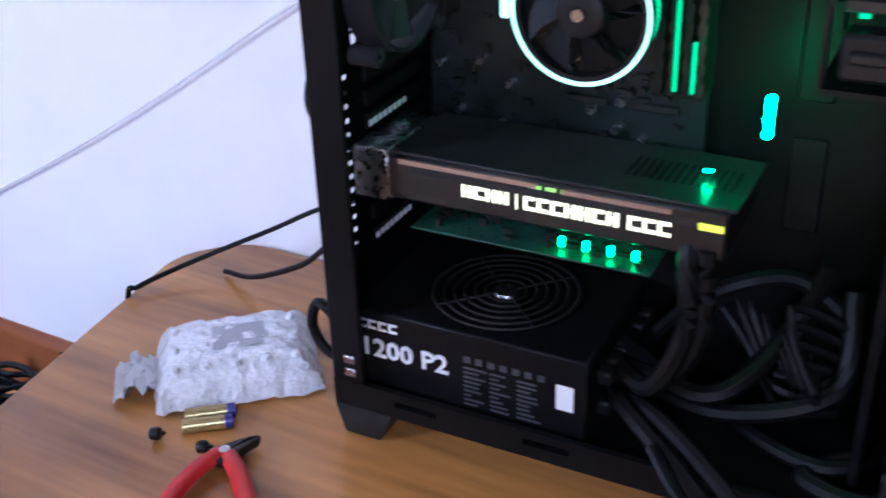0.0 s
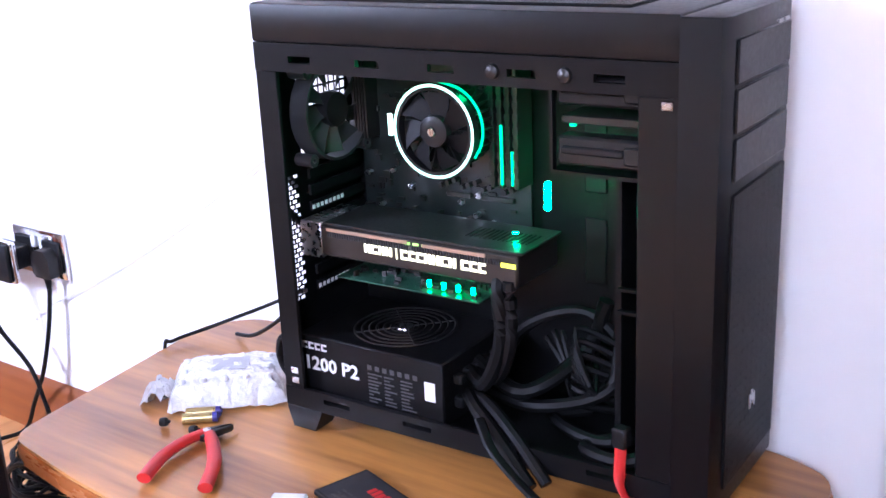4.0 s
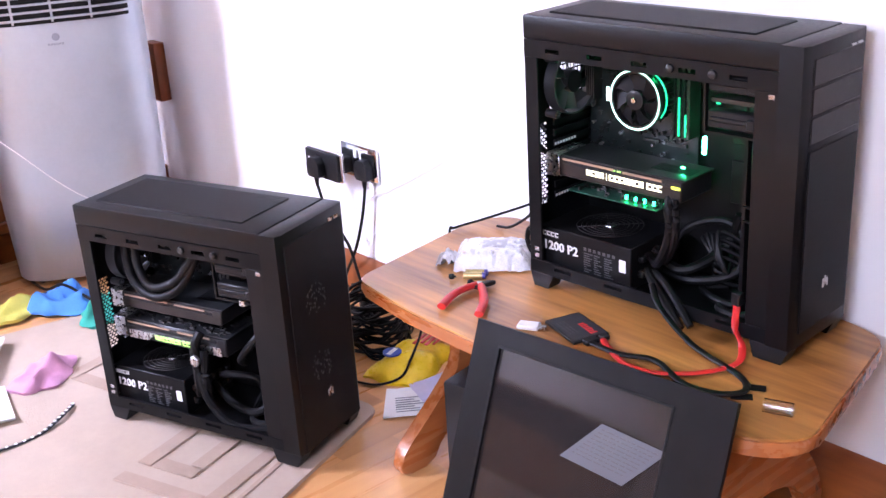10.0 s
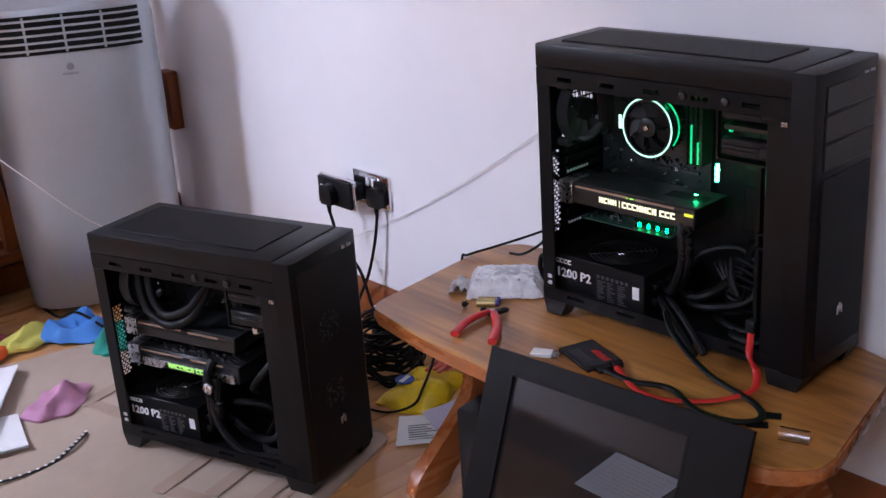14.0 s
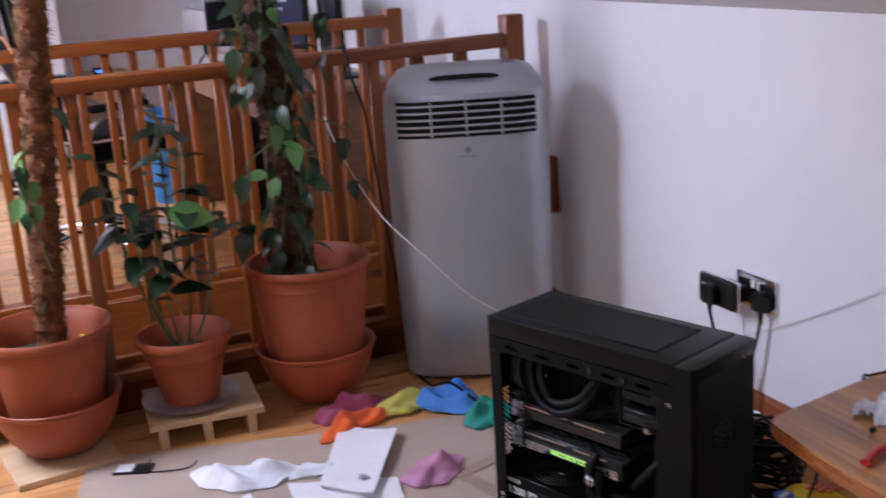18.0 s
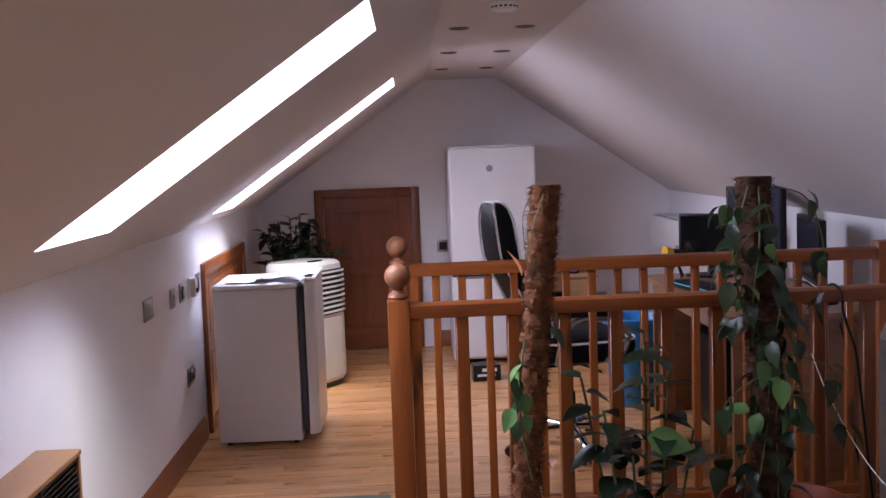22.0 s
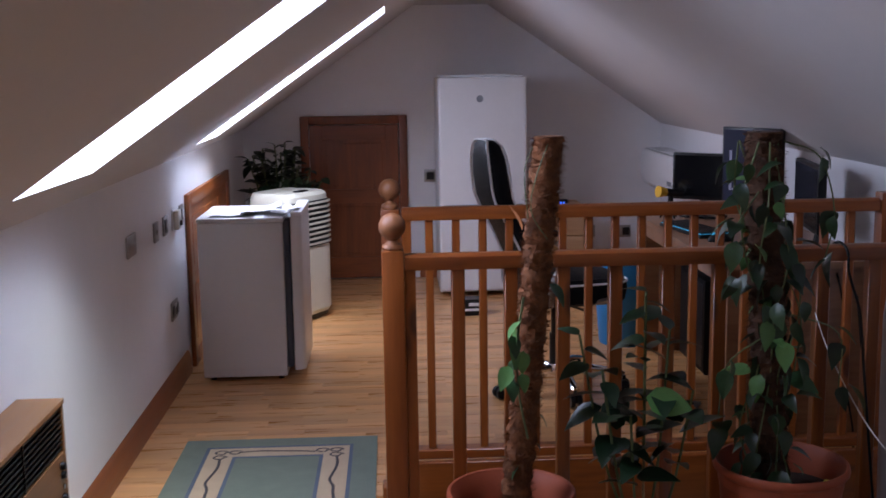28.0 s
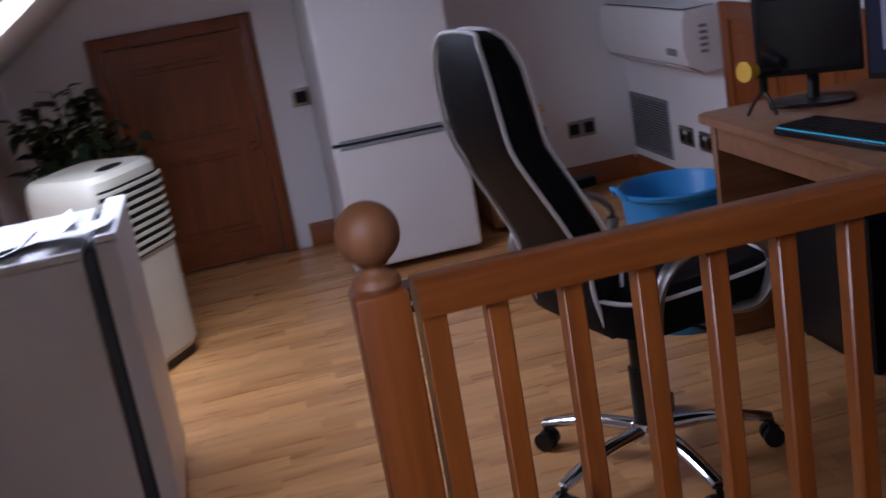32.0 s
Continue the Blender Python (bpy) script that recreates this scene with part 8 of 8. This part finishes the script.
edge = [rows[i][0] for i in range(n + 1)] + [rows[n][j] for j in range(1, m_ + 1)] + [rows[i][m_] for i in range(n - 1, -1, -1)] + [rows[0][j] for j in range(m_ - 1, 0, -1)]
low = [b.verts.new((v.co.x, v.co.y, 0)) for v in edge]
for i in range(len(edge)):
    j = (i + 1) % len(edge)
    b.faces.new((edge[i], edge[j], low[j], low[i]))
part("bag_film", b, yb_mat, bag)
bag_red = material("bag_red", (0.62, 0.04, 0.03), 0.35)
bag_blue = material("bag_blue", (0.05, 0.09, 0.35), 0.35)
for x0, y0, w, h, mt in ((0.02, -0.035, 0.055, 0.010, bag_red), (0.025, -0.02, 0.05, 0.009, bag_red), (0.015, -0.005, 0.055, 0.009, bag_red), (0.03, -0.048, 0.035, 0.006, bag_red)):
    b = BM()
    box(b, (x0, y0, 0.049), (x0 + w, y0 + h, 0.052), 0.001)
    part("print_bar", b, mt, bag, "red print bar")
b = BM()
lathe(b, [(0.0, 0.050), (0.022, 0.050), (0.022, 0.0535), (0, 0.0535)], 20, Matrix.Translation((-0.045, 0.02, 0)))
part("print_disc", b, bag_blue, bag, "blue printed disc")
b = BM()
box(b, (-0.062, 0.014, 0.0536), (-0.028, 0.026, 0.0545), 0.001)
part("print_bar", b, white_plastic, bag, "white print bar")
lilac = material("lilac_paper", (0.55, 0.52, 0.66), 0.6)
sheet("leaflet", [(1.10, 2.26), (1.22, 2.17), (1.30, 2.27), (1.19, 2.36)], 0.001, "white leaflet with printed lines under the table end", lift=0.015, seed=21)
sheet("leaflet", [(1.20, 2.24), (1.30, 2.22), (1.33, 2.31), (1.23, 2.33)], 0.0075, "lilac leaflet lying on another leaflet", lilac, lift=0.012, seed=22)
lf = thing("leaflet_print", pose(1.195, 2.262, 0.004, 0, 0, -37), "grey printed lines on a leaflet", "print")
for k in range(7):
    b = BM()
    box(b, (-0.045, -0.035 + k * 0.010, 0.0), (0.02 - 0.012 * (k % 3), -0.0315 + k * 0.010, 0.0006))
    part("print_line", b, logo_grey, lf)
bt = thing("small_bottle", pose(1.40, 2.69, 0), "small dark plastic bottle by the skirting", "bottle")
b = BM()
lathe(b, [(0, 0), (0.022, 0), (0.024, 0.004), (0.024, 0.07), (0.012, 0.085), (0.011, 0.095), (0, 0.095)], 20)
part("bottle_body", b, grey_trim, bt)
b = BM()
lathe(b, [(0, 0.0952), (0.013, 0.0952), (0.013, 0.112), (0, 0.113)], 18)
part("cap", b, white_plastic, bt)

# wooden block on the wall behind the air conditioner
b = BM()
box(b, (1.45, 3.775, 0.395), (1.488, 3.845, 0.58), 0.004, 2)
tagged(link_mesh("wall_block", b, door_wood["Z"]), "dark wooden block fixed to the white wall", "block")

# black board leaning at the wall past the table
lb = thing("leaning_board", pose(1.40, 1.04, 0, 0, 4, 0), "tall black panel leaning on the wall past the table", "panel")
b = BM()
box(b, (-0.012, -0.24, 0.002), (0.012, 0.24, 0.66), 0.003)
part("panel", b, black_plastic, lb)
b = BM()
box(b, (-0.016, -0.22, 0.03), (-0.0125, 0.22, 0.63), 0.002)
part("face", b, glossy_black, lb)

# ---- rugs ----
cg = thing("carpet", pose(0, 0, 0), "thick beige carpet with a carved geometric pattern", "carpet")
b = BM()
prism(b, rounded([(0.02, 1.87), (1.12, 2.298), (0.985, 3.265), (0.70, 3.318), (-0.10, 3.56), (-0.32, 2.7)], 0.03), 0.0005, 0.009, 0.004)
bmesh.ops.triangulate(b, faces=b.faces[:])
part("carpet_body", b, rug_beige, cg)
for x0, y0, x1, y1 in ((-0.17, -0.125, 0.17, -0.089), (0.134, -0.087, 0.17, 0.125), (-0.10, 0.089, 0.132, 0.125), (-0.10, -0.02, -0.064, 0.087), (-0.062, -0.02, 0.06, 0.016), (-0.17, -0.087, -0.134, 0.125)):
    for ox, oy, rz in ((0.775, 2.40, 19), (0.36, 2.26, 19), (0.86, 2.84, 105), (0.10, 2.90, 105)):
        b = BM()
        box(b, (x0, y0, 0.0091), (x1, y1, 0.0135), 0.002, m=pose(ox, oy, 0, 0, 0, rz))
        part("carved_band", b, rug_pattern, cg)
b = BM()
for (xa, ya), (xb, yb) in (((0.02, 1.95), (1.09, 2.365)), ((1.09, 2.365), (0.965, 3.215))):
    d_ = Vector((xb - xa, yb - ya, 0))
    box(b, (0, -0.006, 0.0091), (d_.length, 0.006, 0.0115), 0.001, m=pose(xa, ya, 0, 0, 0, math.degrees(math.atan2(d_.y, d_.x))))
part("carved_border", b, rug_pattern, cg)

rg_ = thing("runner_rug", pose(0, 0, 0), "green bordered rug with a cream scroll band on laminate", "rug")
RX0, RX1, RY0, RY1 = -1.30, -0.53, 3.80, 5.22


def frame_ring(o, w, z, mat, name, label):
    x0, x1, y0, y1 = RX0 + o, RX1 - o, RY0 + o, RY1 - o
    b_ = BM()
    outer = [(x0, y0), (x1, y0), (x1, y1), (x0, y1)]
    inner = [(x0 + w, y0 + w), (x1 - w, y0 + w), (x1 - w, y1 - w), (x0 + w, y1 - w)]
    for i in range(4):
        j = (i + 1) % 4
        prism(b_, [outer[i], outer[j], inner[j], inner[i]], 0.0005, z)
    bmesh.ops.remove_doubles(b_, verts=b_.verts[:], dist=1e-5)
    part(name, b_, mat, rg_, label)


frame_ring(0.0, 0.095, 0.0085, mat_green, "outer_border", "sage green border")
frame_ring(0.095, 0.014, 0.0090, mat_blue, "border_line", "dark blue line")
frame_ring(0.109, 0.10, 0.0085, mat_cream, "scroll_band", "cream band")
frame_ring(0.209, 0.014, 0.0090, mat_blue, "border_line", "dark blue line")
b = BM()
box(b, (RX0 + 0.223, RY0 + 0.223, 0.0005), (RX1 - 0.223, RY1 - 0.223, 0.0085))
part("field", b, mat_green, rg_, "plain sage green field")
mid = 0.159
for (xa, ya), (xb, yb) in (((RX0 + mid, RY0 + 0.24), (RX0 + mid, RY1 - 0.24)), ((RX1 - mid, RY0 + 0.24), (RX1 - mid, RY1 - 0.24)), ((RX0 + 0.24, RY0 + mid), (RX1 - 0.24, RY0 + mid)), ((RX0 + 0.24, RY1 - mid), (RX1 - 0.24, RY1 - mid))):
    L_ = math.hypot(xb - xa, yb - ya)
    ux, uy = (xb - xa) / L_, (yb - ya) / L_
    n = max(4, int(L_ / 0.06))
    pts = []
    for i in range(n + 1):
        s_ = L_ * i / n
        o = 0.010 * math.sin(i * 1.25) + 0.005 * math.sin(i * 2.9)
        pts.append((xa + ux * s_ - uy * o, ya + uy * s_ + ux * o, 0.0092))
    b = BM()
    tube(b, pts, 0.0055, 6, 5, 0.3)
    part("scroll", b, mat_dark, rg_, "dark wavy scroll line")
for cx, sx in ((RX0 + mid, 1), (RX1 - mid, -1)):
    for cy, sy in ((RY0 + mid, 1), (RY1 - mid, -1)):
        for k in range(3):
            b = BM()
            ox, oy = ((0, 0), (0.055 * sx, 0), (0, 0.055 * sy))[k]
            pts = [(cx + ox + 0.028 * math.cos(a * 0.8) * (1 - 0.05 * a), cy + oy + 0.02 * math.sin(a * 0.8), 0.0093) for a in range(9)]
            tube(b, pts, 0.0045, 6, 4, 0.3)
            part("scroll_curl", b, mat_dark, rg_, "dark curled scroll")

cable("mains_cable", [(0.78, 3.885, 0.90), (0.79, 3.88, 0.97), (0.80, 3.845, 0.991), (0.81, 3.810, 0.970), (0.815, 3.806, 0.911), (0.837, 3.803, 0.839), (0.85, 3.80, 0.785), (0.87, 3.80, 0.6), (0.90, 3.79, 0.3), (0.93, 3.77, 0.02)], 0.004, rubber, "black cable hanging over the near handrail")

al_ = thing("smoke_alarm", pose(-0.045, 4.70, TOP), "white round smoke alarm on the flat ceiling", "smoke alarm")
b = BM()
lathe(b, [(0.0, 0.0), (0.052, 0.0), (0.052, -0.008), (0.050, -0.010), (0.0, -0.010)], 32)
part("base", b, white_plastic, al_)
b = BM()
lathe(b, [(0.0, -0.010), (0.046, -0.010), (0.046, -0.020), (0.040, -0.029), (0.018, -0.032), (0.0, -0.032)], 32)
part("cover", b, white_plastic, al_)
# shade in the vent slots is put in as black bars on the closed rim
b = BM()
for k in range(16):
    a = k * math.tau / 16
    box(b, (-0.005, -0.001, -0.003), (0.005, 0.001, 0.003), m=pose(0.046 * math.cos(a), 0.046 * math.sin(a), -0.015, 0, 0, math.degrees(a) + 90))
part("vent_slot", b, rubber, al_, "dark bars painted for shaded vent slots round the rim")

# ---- laminate planks, three staves wide ----
rr = random.Random(6)


def plank_mesh(length, seed):
    """One board of three rows of staves, joints sunk a little."""
    rg = random.Random(seed)
    vs, fs = [], []
    W3 = PW / 3
    for r in range(3):
        x = -rg.uniform(0.05, 0.35)
        while x < length:
            x2 = x + rg.uniform(0.32, 0.5)
            a, c_ = max(0, x) + 0.00002, min(length, x2) - 0.00002
            x = x2
            if c_ - a < 0.01:
                continue
            y0, y1 = r * W3 + 0.00002, (r + 1) * W3 - 0.00002
            e = 0.0001
            k = len(vs)
            vs += [(a, y0, -0.010), (c_, y0, -0.010), (c_, y1, -0.010), (a, y1, -0.010),
                   (a, y0, -e), (c_, y0, -e), (c_, y1, -e), (a, y1, -e), (a + e, y0 + e, 0), (c_ - e, y0 + e, 0), (c_ - e, y1 - e, 0), (a + e, y1 - e, 0)]
            for i in range(4):
                j = (i + 1) % 4
                fs += [(k + i, k + j, k + 4 + j, k + 4 + i), (k + 4 + i, k + 4 + j, k + 8 + j, k + 8 + i)]
            fs.append((k + 8, k + 9, k + 10, k + 11))
    me = bpy.data.meshes.new("plank")
    me.from_pydata(vs, [], fs)
    me.materials.append(floor_plank)
    return me


PW = 0.193
LENS = (1.28, 0.86, 0.42)
KIT = {L_: [plank_mesh(L_, int(L_ * 100) + k) for k in range(4)] for L_ in LENS}
y = YB
row = 0
while y < YG - 0.02:
    order = ((1.28, 1.28, 0.42), (0.86, 1.28, 0.86), (0.42, 1.28, 1.28))[row % 3]
    x = XL - 0.0
    for L_ in order:
        x1 = min(x + L_, XR)
        inside = HOLE[2] - 0.05 < y + PW / 2 < HOLE[3] + 0.05 and x1 > HOLE[0]
        if not inside or x < HOLE[0] - 0.9:
            pl = new("plank", rr.choice(KIT[L_]))
            pl.parent = floor
            sx = ((HOLE[0] if inside else XR) - x) / L_ if (inside or x + L_ > XR) else 1.0
            pl.matrix_local = Matrix.Translation((x, y, 0)) @ Matrix.Diagonal((min(1.0, sx), 1, 1, 1))
        x = x1 + 0.0001
    y += PW + 0.0001
    row += 1
